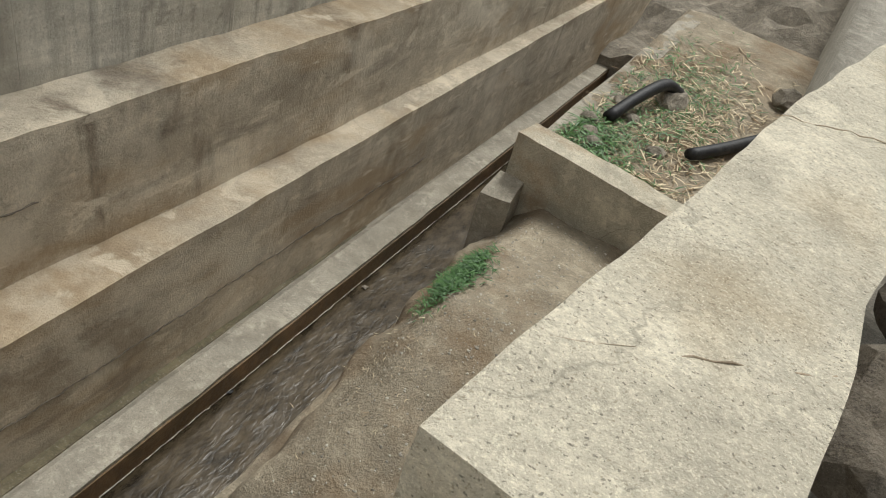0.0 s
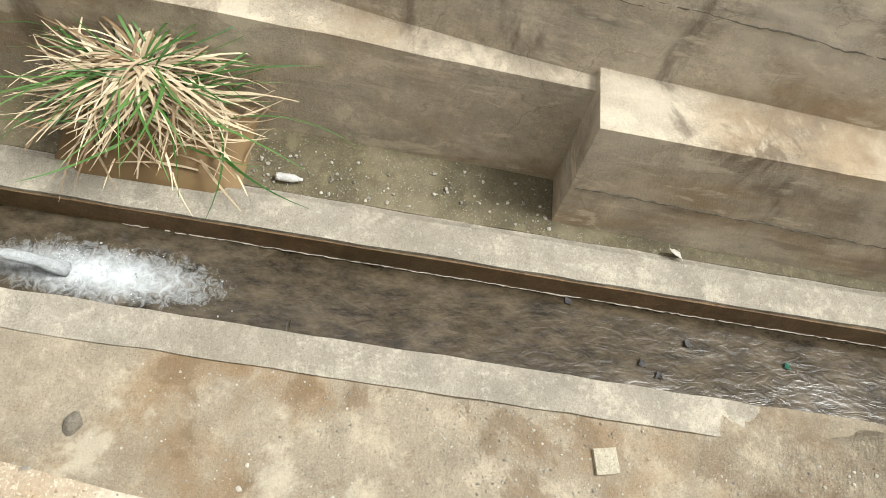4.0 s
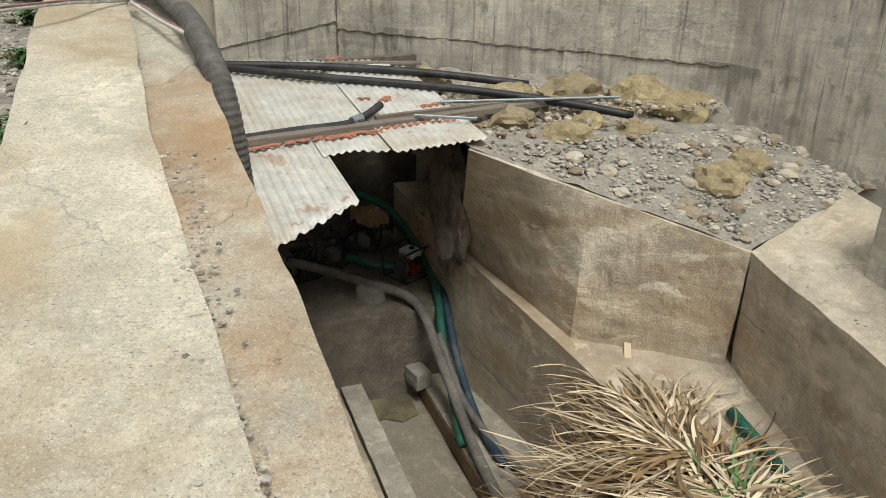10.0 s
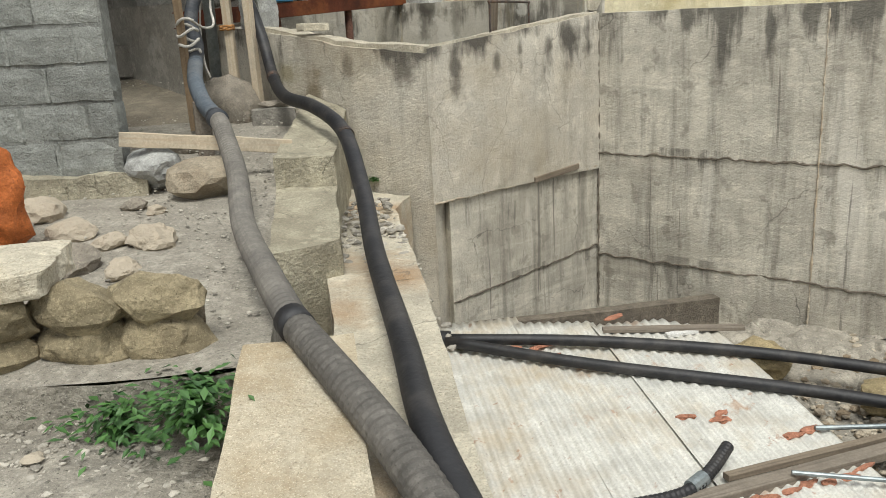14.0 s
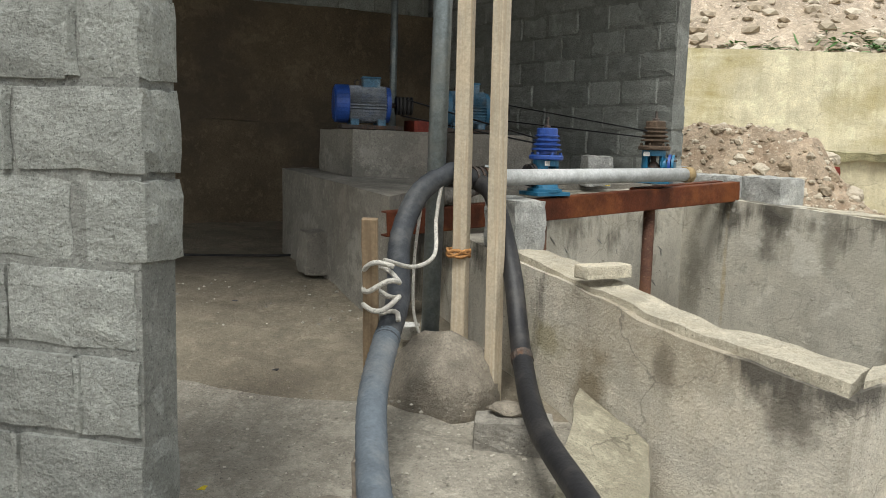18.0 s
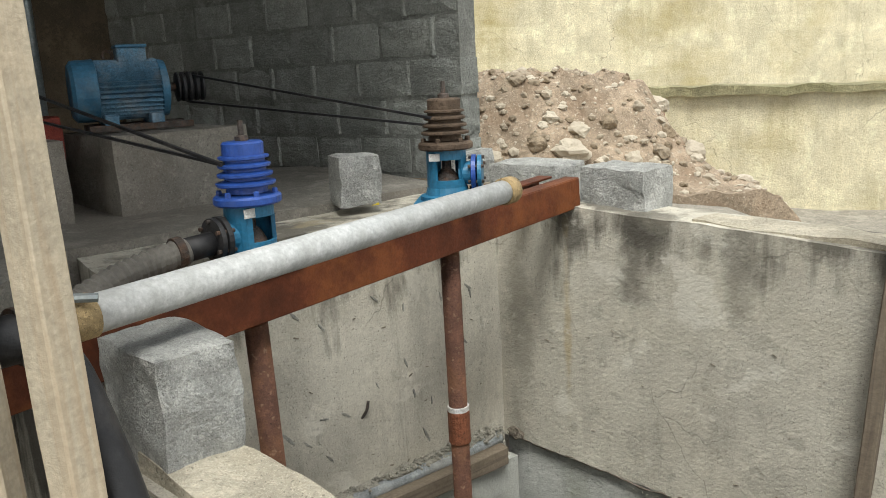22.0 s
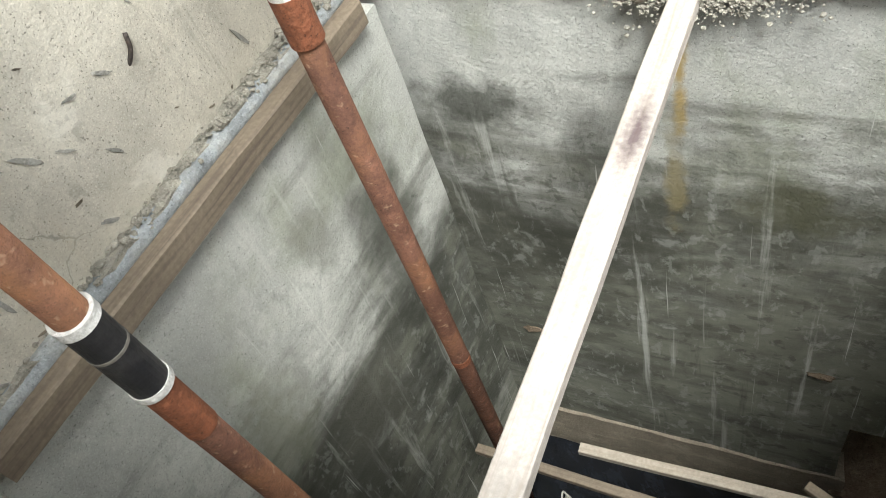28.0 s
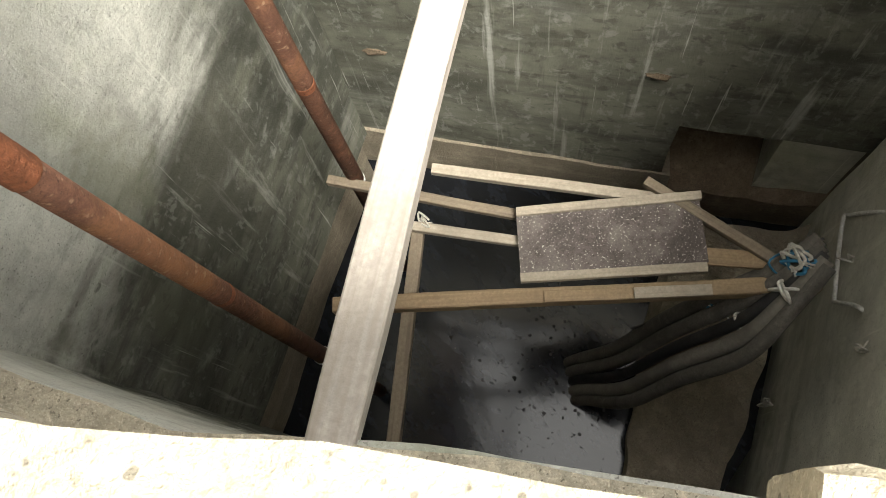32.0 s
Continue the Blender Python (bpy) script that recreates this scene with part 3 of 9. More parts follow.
tinted(M_WELL, (
    ((0.7, 0.7, 1.1), 8.0, 0.50, 0.68, 0.5, (0.46, 0.425, 0.335), None),
    ((2.0, 2.0, 0.22), 7.0, 0.60, 0.70, 0.5, (0.40, 0.33, 0.20), None),
    ((5.0, 5.0, 0.35), 6.0, 0.62, 0.72, 0.45, (0.20, 0.185, 0.15), None),
    ((3.0, 3.0, 4.0), 10.0, 0.58, 0.64, 0.4, (0.74, 0.71, 0.62), None),
    ((7.0, 7.0, 7.0), 10.0, 0.60, 0.64, 0.45, (0.30, 0.28, 0.23), None),
))
tinted(M_STEP, (
    ((0.5, 0.5, 1.3), 7.0, 0.50, 0.66, 0.55, (0.36, 0.25, 0.135), None),
    ((0.9, 0.9, 3.6), 9.0, 0.57, 0.68, 0.5, (0.17, 0.145, 0.12), None),
    ((0.9, 0.9, 1.1), 9.0, 0.55, 0.69, 0.5, (0.19, 0.14, 0.09), None),
    ((0.7, 0.7, 0.9), 9.0, 0.53, 0.69, 0.6, (0.72, 0.645, 0.51), None),
    ((1.4, 1.4, 0.35), 6.0, 0.60, 0.70, 0.6, (0.095, 0.07, 0.048), None),
    ((2.2, 2.2, 6.0), 9.0, 0.57, 0.66, 0.65, (0.70, 0.62, 0.48), None),
))
M_LONG = mat("shuttered_concrete", (0.60, 0.56, 0.465), 0.9, grit=0.3, mottle=0.25, layers=0.4, stain=(0.18, 0.16, 0.13), stain_amt=0.5, stain_scale=0.9, streak=(0.12, 0.11, 0.09), streak_amt=0.6, bump=0.4, crack=0.7)
tinted(M_LONG, (
    ((1.5, 1.5, 0.25), 7.0, 0.55, 0.72, 0.55, (0.27, 0.245, 0.195), None),
    ((0.5, 0.5, 3.0), 9.0, 0.54, 0.66, 0.45, (0.34, 0.31, 0.25), None),
    ((2.6, 2.6, 0.3), 7.0, 0.58, 0.70, 0.5, (0.72, 0.68, 0.59), None),
    ((5.0, 5.0, 5.0), 10.0, 0.58, 0.64, 0.5, (0.20, 0.18, 0.145), None),
    ((17.0, 17.0, 0.35), 5.0, 0.62, 0.69, 0.6, (0.10, 0.092, 0.078), None),
))
drips(M_LONG, (0.06, 0.056, 0.048), 4.05, 5.0, 0.65, (11.0, 11.0, 0.9))
drips(M_LONG, (0.08, 0.074, 0.062), 3.1, 3.85, 0.5, (7.0, 7.0, 0.8))
drips(M_LONG, (0.06, 0.056, 0.048), 5.2, 6.45, 0.75, (6.0, 6.0, 0.7))


def water(name, tint, scale, bump, rough=0.06):
    m = bpy.data.materials.new(name)
    m.use_nodes = True
    N, L = m.node_tree.nodes, m.node_tree.links
    b = N["Principled BSDF"]
    geo = N.new("ShaderNodeNewGeometry")
    mp = N.new("ShaderNodeMapping")
    mp.inputs["Scale"].default_value = (1.0, 0.45, 1.0)
    L.new(geo.outputs["Position"], mp.inputs["Vector"])
    n = N.new("ShaderNodeTexNoise")
    n.inputs["Scale"].default_value, n.inputs["Detail"].default_value, n.inputs["Distortion"].default_value = scale, 4.0, 1.2
    L.new(mp.outputs[0], n.inputs["Vector"])
    k = N.new("ShaderNodeTexNoise")
    k.inputs["Scale"].default_value, k.inputs["Detail"].default_value, k.inputs["Roughness"].default_value = 8.0, 8.0, 0.75
    L.new(mp.outputs[0], k.inputs["Vector"])
    ramp = N.new("ShaderNodeValToRGB")
    ramp.color_ramp.elements[0].color, ramp.color_ramp.elements[1].color = (*[c * 0.3 for c in tint], 1), (*[c * 1.5 for c in tint], 1)
    ramp.color_ramp.elements[0].position, ramp.color_ramp.elements[1].position = 0.35, 0.65
    L.new(k.outputs["Fac"], ramp.inputs[0])
    L.new(ramp.outputs[0], b.inputs["Base Color"])
    bp = N.new("ShaderNodeBump")
    bp.inputs["Strength"].default_value, bp.inputs["Distance"].default_value = bump, 0.05
    L.new(n.outputs["Fac"], bp.inputs["Height"])
    L.new(bp.outputs[0], b.inputs["Normal"])
    b.inputs["Roughness"].default_value, b.inputs["Specular IOR Level"].default_value = rough, 0.5
    return m


tinted(M_SCREED, (
    ((0.8, 0.8, 0.8), 7.0, 0.54, 0.66, 0.6, (0.24, 0.155, 0.075), None),
    ((1.9, 1.9, 1.9), 9.0, 0.56, 0.62, 0.55, (0.17, 0.115, 0.065), None),
    ((1.3, 1.3, 1.3), 9.0, 0.58, 0.66, 0.5, (0.60, 0.54, 0.42), None),
))
M_STREAM = water("stream", (0.07, 0.054, 0.034), 15.0, 0.13, 0.26)
M_POOL = water("well_pool", (0.010, 0.012, 0.016), 4.0, 0.04, 0.14)


def run(front, rear, zb, ztf, ztr=None, step=0.22, amp=0.012, freq=2.2, vstep=None):
    """A wall or bank along a line: front and rear plan points in pairs, one bottom, a top height for each pair."""
    n = len(front)
    ztf = [ztf] * n if isinstance(ztf, (int, float)) else ztf
    ztr = ztf if ztr is None else ([ztr] * n if isinstance(ztr, (int, float)) else ztr)
    bm = bmesh.new()
    for i in range(n - 1):
        f0, f1 = Vector((*front[i], ztf[i])), Vector((*front[i + 1], ztf[i + 1]))
        r0, r1 = Vector((*rear[i], ztr[i])), Vector((*rear[i + 1], ztr[i + 1]))
        g0, g1 = Vector((*front[i], zb)), Vector((*front[i + 1], zb))
        s0, s1 = Vector((*rear[i], zb)), Vector((*rear[i + 1], zb))
        nu = max(1, min(150, int((f1 - f0).length / step)))
        for a, b, c, d in ((f0, f1, r1, r0), (g0, g1, f1, f0), (r0, r1, s1, s0)):
            nv = max(1, min(60, int((d - a).length / step)))
            grid = [[bm.verts.new(a.lerp(b, u / nu).lerp(d.lerp(c, u / nu), v / nv)) for u in range(nu + 1)] for v in range(nv + 1)]
            for v in range(nv):
                for u in range(nu):
                    bm.faces.new((grid[v][u], grid[v][u + 1], grid[v + 1][u + 1], grid[v + 1][u]))
        for a, b, c, d, on in ((f0, g0, s0, r0, i == 0), (f1, g1, s1, r1, i == n - 2)):
            if on:
                rough_quad(bm, (a, b, c, d), step)
    bmesh.ops.remove_doubles(bm, verts=bm.verts, dist=0.003)
    for v in bm.verts:
        v.co = wobble(v.co, amp, freq) + Vector((0, 0, noise.noise(v.co * 9.0) * amp * 0.6))
    bmesh.ops.recalc_face_normals(bm, faces=bm.faces)
    return bm


def field(x0, x1, y0, y1, height, step=0.12, skirt=0.6):
    """Ground over a rectangle, its height given by a function of x and y."""
    nx, ny = max(2, int((x1 - x0) / step)), max(2, int((y1 - y0) / step))
    bm = bmesh.new()
    g = [[bm.verts.new((lerp(x0, x1, i / nx), lerp(y0, y1, j / ny), height(lerp(x0, x1, i / nx), lerp(y0, y1, j / ny)))) for i in range(nx + 1)] for j in range(ny + 1)]
    for j in range(ny):
        for i in range(nx):
            bm.faces.new((g[j][i], g[j][i + 1], g[j + 1][i + 1], g[j + 1][i]))
    edge = [e for e in bm.edges if e.is_boundary]
    out = bmesh.ops.extrude_edge_only(bm, edges=edge)["geom"]
    for v in out:
        if isinstance(v, bmesh.types.BMVert):
            v.co.z -= skirt
    bmesh.ops.recalc_face_normals(bm, faces=bm.faces)
    return bm


def smooth01(a, b, x):
    t = min(1.0, max(0.0, (x - a) / (b - a)))
    return t * t * (3 - 2 * t)


# ---- large structure
Y0, Y1 = -24.0, 11.4


def sand_height(x, y):
    rise = smooth01(-2.6, -5.6, y) * 1.0 + smooth01(-5.6, -7.6, y) * -0.25
    lip = -1.10 + 0.10 * noise.noise(Vector((y * 2.3, 0, 0)))
    fall = 0.55 * smooth01(lip, lip - 0.07, x) + 0.45 * smooth01(lip - 0.05, -1.6, x)
    return 0.03 - 0.3 * smooth01(-2.5, -1.9, y) + rise * fall + 0.05 * noise.fractal(Vector((x, y, 0)) * 1.6, 0.8, 2.0, 4)


structure("ground_sand", field(-3.9, -1.0, -8.0, -1.5, sand_height, 0.05, 1.0), M_EARTH, "sandy gravel heaped beside the channel", "ground", True)
structure("floor_screed", run([(-1.19, -2.7), (-1.13, 4.0), (-1.0, Y1)], [(-2.8, -2.7), (-2.8, 4.0), (-2.8, Y1)], -1.2, [0.025, 0.035, 0.04], amp=0.012), M_SCREED, "stained concrete floor between wall and channel", "floor")
structure("kerb_near", prism_y([(-1.01, -1.2), (-0.75, -1.2), (-0.75, 0.05), (-1.01, 0.05)], -2.8, Y1, kx(-2.8), kx(Y1), amp=0.01, step=0.12, freq=4), M_LEDGE, "pale concrete kerb along the water channel", "kerb")
structure("kerb_near_south", prism_y([(-1.01, -1.2), (-0.75, -1.2), (-0.75, 0.05), (-1.01, 0.05)], -8.0, -2.8, kx(-8), kx(-2.8), amp=0.02, step=0.1, freq=4), M_EARTH, "sandy broken kerb of the channel", "kerb")
structure("strip_damp", run([(kx(-7) + 0.33, -7.0), (kx(-1.6) + 0.33, -1.6), (kx(8) + 0.33, 8.0)], [(kx(-7) + 0.6, -7.0), (0.95, -1.6), (1.1, 8.0)], -0.3, [-0.022, -0.022, -0.022], step=0.12, amp=0.008), M_DAMP, "damp muddy strip at the foot of the wall", "floor")
structure("channel_bed_dry", run([(kx(5.6) - 0.02, 5.6), (kx(11.3) - 0.02, 11.3)], [(kx(5.6) - 0.74, 5.6), (kx(11.3) - 0.74, 11.3)], -1.0, [-0.29, -0.235], step=0.12), M_BEDDRY, "dusty dry bed of the channel", "channel")
structure("channel_bed", run([(kx(Y0), Y0), (kx(0), 0), (kx(3.2), 3.2), (kx(Y1), Y1)], [(kx(Y0) - 0.75, Y0), (kx(0) - 0.75, 0), (kx(3.2) - 0.75, 3.2), (kx(Y1) - 0.75, Y1)], -1.2, [-0.6, -0.6, -0.30, -0.26]), M_BED, "reddish wet bed of the channel", "channel")
structure("kerb_far", prism_y([(0, -1.2), (1.4, -1.2), (1.4, -0.03), (0.32, -0.03), (0.27, 0.0), (0.0, 0.0)], Y0, Y1, kx(Y0), kx(Y1), step=0.14, freq=3), M_LEDGE, "pale concrete kerb and damp strip beside the channel", "kerb")
structure("channel_lining", prism_y([(-0.012, -1.0), (0.02, -1.0), (0.02, -0.035), (-0.012, -0.035)], Y0, Y1, kx(Y0), kx(Y1), step=0.2, amp=0.004), M_WET, "brown wet lining of the channel", "channel")
structure("stream_water", prism_y([(-0.76, -0.9), (0.0, -0.9), (0.0, -0.27), (-0.76, -0.27)], Y0, 3.3, kx(Y0), kx(3.3), step=0.1, amp=0.012, freq=5), M_STREAM, "shallow brown running water", "water", True)
structure("step_low_south", run([(-0.60, Y0), (-0.17, -12.0), (-0.01, -8.0), (0.25, -1.47)], [(0.45, Y0), (0.85, -12.0), (1.0, -8.0), (1.1, -1.47)], -1.2, [1.26, 1.24, 1.20, 1.14]), M_STEP, "lowest step of the stained retaining wall", "retaining wall")
structure("step_low_north", run([(0.62, -1.5), (0.8, 3.0), (0.86, 6.0), (0.86, 8.4), (0.49, 11.1), (0.45, 13.2)], [(1.3, -1.5), (1.7, 3.0), (2.0, 6.0), (2.5, 8.1), (1.6, 10.9), (1.3, 13.2)], -0.8, [1.05, 1.1, 1.22, 1.42, 1.7, 1.8]), M_STEP, "set-back low step of the retaining wall", "retaining wall")
structure("step_middle", run([(-0.7, Y0), (0.23, -8.0), (0.56, -3.6), (0.73, -1.6), (0.93, 0.0), (1.28, 2.6), (1.65, 5.0), (1.95, 6.6), (2.26, 8.02)], [(1.6, Y0), (1.9, -8.0), (2.2, -3.6), (2.3, -1.6), (2.5, 0.0), (2.9, 2.6), (3.3, 5.0), (3.6, 6.6), (3.9, 8.6)], -0.8, [2.15, 2.19, 2.22, 2.2, 2.19, 2.25, 2.5, 2.58, 2.61], [2.15, 2.2, 2.24, 2.23, 2.22, 2.3, 2.6, 2.75, 2.9], step=0.16, amp=0.02), M_STEP, "tall step of the retaining wall with gravel on top", "retaining wall")


def kink_face():
    bm = bmesh.new()
    a, b, m = (2.26, 8.02, 2.61), (0.12, 9.75, 3.3), (1.08, 8.97, 2.99)
    d, e, f = (2.2, 8.06, 1.2), (0.95, 8.9, 1.35), (0.62, 11.1, 1.6)
    a, b, m, d, e, f = (Vector(p) for p in (a, b, m, d, e, f))
    cols, rows_ = 36, 18
    grid = []
    for i in range(cols + 1):
        t = i / cols * 2
        top = a.lerp(m, t) if t < 1 else m.lerp(b, t - 1)
        foot = d.lerp(e, t) if t < 1 else e.lerp(f, t - 1)
        col = []
        for j in range(rows_ + 1):
            p = foot.lerp(top, j / rows_)
            col.append(bm.verts.new(p + Vector((0.5, 0.8, 0)) * 0.035 * noise.fractal(p * 1.8, 0.8, 2.0, 4)))
        grid.append(col)
    for i in range(cols):
        for j in range(rows_):
            bm.faces.new((grid[i][j], grid[i + 1][j], grid[i + 1][j + 1], grid[i][j + 1]))
    out = bmesh.ops.extrude_face_region(bm, geom=bm.faces[:])["geom"]
    for v in out:
        if isinstance(v, bmesh.types.BMVert):
            v.co += Vector((0.25, 0.25, 0.0))
    bmesh.ops.recalc_face_normals(bm, faces=bm.faces)
    return bm


structure("wall_kink", kink_face(), M_STEP, "leaning stained concrete face above the pump pit", "retaining wall")
structure("wall_upper", run([(-0.1, Y0), (0.73, -7.0), (0.95, -4.0), (1.5, 0.0), (2.0, 3.0), (2.45, 5.4), (2.75, 7.2)], [(0.6, Y0), (1.4, -7.0), (1.65, -4.0), (2.2, 0.0), (2.8, 3.0), (3.3, 5.4), (3.6, 7.2)], 1.0, [6.5, 6.5, 6.5, 6.3, 6.0, 5.0, 3.6]), M_LONG, "tall upper retaining wall with dark drips", "retaining wall")


bank = bmesh.new()
rough_quad(bank, ((2.28, 8.06, 2.63), (4.6, 8.6, 2.97), (4.4, 10.0, 3.17), (0.16, 9.78, 3.30)), 0.1, 0.05, 2.5)
rough_quad(bank, ((0.16, 9.78, 3.30), (4.4, 10.0, 3.17), (1.6, 13.6, 3.2), (0.4, 13.6, 3.3)), 0.12, 0.05, 2.5)
for v_ in [e for e in bmesh.ops.extrude_face_region(bank, geom=bank.faces[:])["geom"] if isinstance(e, bmesh.types.BMVert)]:
    v_.co += Vector((0.12, 0.12, -0.10))
bmesh.ops.recalc_face_normals(bank, faces=bank.faces)
structure("bank_gravel", bank, M_RUBBLE, "stony gravel bank behind the retaining wall", "bank")
structure("pit_platform", run([(-2.6, 10.95), (0.35, 10.9)], [(-2.6, 13.5), (0.5, 13.5)], -0.8, 0.95), M_RAW, "dusty concrete platform in the pump pit", "floor")
structure("wall_pit_back", run([(-2.7, 13.36), (0.9, 13.5)], [(-2.7, 13.5), (0.9, 13.64)], 0.0, [3.55, 3.55]), M_RAW, "dark rear wall of the pump pit", "wall")
# wall that is walked on: a gentle ramp
SLAB = lambda y: 3.617 + 0.165 * y
structure("wall_walked", run([(-2.79, -1.45), (-2.78, 1.7), (-2.70, 3.4), (-2.77, 4.9), (-2.84, 6.2), (-2.86, 9.3)], [(-4.2, -1.45), (-4.2, 1.7), (-4.2, 3.4), (-3.7, 4.9), (-3.40, 6.2), (-3.28, 9.3)], -1.0, [SLAB(y) for y in (-1.45, 1.7, 3.4, 4.9, 6.2, 9.3)], step=0.08, amp=0.014, freq=3), M_SLAB, "pale worn concrete top of the thick wall", "wall")
structure("wall_curb", run([(-2.745, -1.45), (-2.67, -0.4), (-2.61, 0.3), (-2.52, 1.5), (-2.46, 3.4), (-2.49, 4.9), (-2.52, 6.0), (-2.52, 8.2), (-2.42, 10.6), (-2.34, 13.1), (-2.15, 13.6)], [(-2.83, -1.45), (-2.83, -0.4), (-2.83, 0.3), (-2.82, 1.7), (-2.74, 3.4), (-2.81, 4.9), (-2.88, 6.2), (-2.90, 8.2), (-2.95, 10.6), (-2.9, 13.1), (-2.8, 14.4)], -1.0, [SLAB(-1.45) - 0.02, SLAB(-0.4) - 0.02, SLAB(0.3) - 0.02, SLAB(1.5) - 0.02, SLAB(3.4) - 0.025, SLAB(4.9) - 0.03, SLAB(6) - 0.045, SLAB(8.2) - 0.07, 4.95, 4.82, 4.82], step=0.08, amp=0.016, freq=3), M_CURB, "narrow rust-stained concrete strip beside the wall top", "wall")
structure("wall_foundation", run([(-2.88, -1.4), (-2.68, 1.5), (-2.60, 13.0)], [(-4.0, -1.4), (-4.0, 1.5), (-4.0, 13.0)], -1.2, [2.9, 3.1, 3.6]), M_STEP, "rough concrete face of the thick wall", "wall")
structure("parapet", run([(-2.78, -1.70), (-2.92, -2.6), (-3.05, -3.5), (-3.30, -4.7), (-3.8, -7.5)], [(-3.30, -1.66), (-3.37, -2.6), (-3.5, -3.5), (-3.78, -4.7), (-4.3, -7.5)], -0.8, [4.15, 4.15, 4.15, 4.15, 4.15], step=0.08, amp=0.014, freq=4), M_SLAB, "thick pale concrete parapet with a broken end", "wall")
structure("ground_left", field(-30.0, -3.3, -26.0, 9.7, lambda x, y: min(3.32 + 0.165 * max(y, -2), 4.74) + 0.12 - 0.35 * smooth01(0.5, -2.5, y) + 0.05 * noise.fractal(Vector((x, y, 1)) * 1.2, 0.8, 2.0, 4), 0.3, 3.0), M_RUBBLE, "stony trodden ground", "ground", True)
structure("ground_slope", run([(-3.2, 9.3), (-3.2, 11.0), (-3.22, 13.3), (-2.9, 14.8)], [(-30, 9.6), (-30, 11.0), (-30, 13.0), (-30, 14.6)], 2.0, [5.05, 5.12, 5.40, 5.52], [5.2, 5.35, 5.6, 5.8], step=0.2, amp=0.04, freq=1.4), M_RUBBLE, "gravelly rise to the pump house", "ground")
structure("wall_stub_low", run([(-2.86, 10.8), (-2.84, 12.05)], [(-3.26, 10.57), (-3.26, 12.05)], 3.5, [5.16, 5.25], step=0.1, amp=0.02, freq=3.5), M_STUB, "low broken masonry wall with a pale mortar top", "wall")
structure("wall_stub", run([(-2.84, 12.04), (-2.66, 14.2)], [(-3.26, 12.04), (-3.0, 14.6)], 3.5, [5.45, 5.60], [5.48, 5.75], step=0.1, amp=0.025, freq=3.5), M_STUB, "low masonry wall with a pale mortar top", "wall")
structure("floor_house", run([(-2.9, 14.7), (-3.6, 15.5), (-4.4, 16.4), (-5.0, 20.8)], [(-30, 14.5), (-30, 15.5), (-30, 17.5), (-30, 21.5)], 2.0, [5.5, 5.72, 5.9, 6.05], [5.78, 5.9, 6.0, 6.1], step=0.2, amp=0.02), M_FLOOR, "dusty packed earth floor of the pump house", "floor")
structure("ground_north", field(-6.0, 30.0, 18.4, 60.0, lambda x, y: 6.35 - 0.7 * smooth01(-0.3, 1.0, x) + 0.02 * (y - 17.6) + 0.04 * noise.fractal(Vector((x, y, 1)), 0.8, 2.0, 4), 0.6, 1.2), M_RUBBLE, "stony ground behind the well", "ground", True)
structure("ground_east", run([(-1.6, 18.4), (0.42, 15.4), (4.2, 10.85)], [(12, 18.5), (13, 15.4), (14, 10.9)], 4.5, [5.8, 5.4, 5.4], 5.4, step=0.4, amp=0.03), M_RUBBLE, "stony ground behind the long wall", "ground")
# well
A, B, C, D = (-2.03, 17.85), (0.03, 15.06), (-1.78, 13.84), (-3.95, 16.55)
CO, DO = (-1.94, 13.52), (-4.35, 16.4)
structure("wall_well_far", run([A, B], [(-1.72, 18.05), (0.32, 15.25)], 5.15, [6.68, 6.56], step=0.1, amp=0.012), M_WELL, "stained plastered upper wall of the well", "wall")
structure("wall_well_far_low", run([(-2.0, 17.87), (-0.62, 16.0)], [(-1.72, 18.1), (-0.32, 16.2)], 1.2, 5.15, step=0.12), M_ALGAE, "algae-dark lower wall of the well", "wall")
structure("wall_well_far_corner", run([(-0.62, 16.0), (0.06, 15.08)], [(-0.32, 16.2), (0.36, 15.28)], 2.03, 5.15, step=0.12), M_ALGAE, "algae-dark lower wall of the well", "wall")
structure("well_lintel_gap", run([(-0.2, 15.5), (0.1, 15.1)], [(0.1, 15.7), (0.4, 15.3)], 0.0, 2.03), M_LINING, "stained concrete beside the inlet", "wall")
structure("well_tunnel", run([(-0.75, 16.75), (0.0, 16.95), (0.95, 15.7), (0.45, 15.15)], [(-0.55, 17.0), (0.1, 17.3), (1.3, 15.7), (0.6, 14.95)], 0.0, 2.6), M_RAW, "earth at the back of the inlet", "wall")
structure("inlet_earth", run([(-0.66, 15.98), (0.04, 15.04)], [(0.1, 17.3), (1.25, 15.7)], -0.5, [1.12, 1.2], [1.85, 1.9], step=0.1, amp=0.05, freq=2.5), M_CLAY, "brown earth banked inside the inlet", "earth")
structure("well_tunnel_roof", solid([(-0.6, 16.15), (0.2, 15.1), (1.0, 15.7), (0.1, 17.0)], 2.05, 2.2, 0.2), M_RAW, "raw concrete over the inlet", "wall")
structure("wall_well_far_base", run([(-2.03, 17.86), (-0.60, 15.94)], [(-1.7, 18.1), (-0.32, 16.2)], -0.5, 1.28, step=0.12, amp=0.03), M_FOOT, "raw concrete footing of the well wall", "wall")
structure("wall_well_near", run([CO, (-2.55, 14.12), (-3.15, 14.84), (-3.55, 15.3), DO], [C, (-2.345, 14.285), (-2.966, 15.045), (-3.411, 15.51), (-3.985, 16.52)], -0.5, [6.10, 6.17, 6.315, 6.385, 6.55], step=0.09, amp=0.016, freq=3.5), M_RIM, "stained plastered wall round the well", "wall")
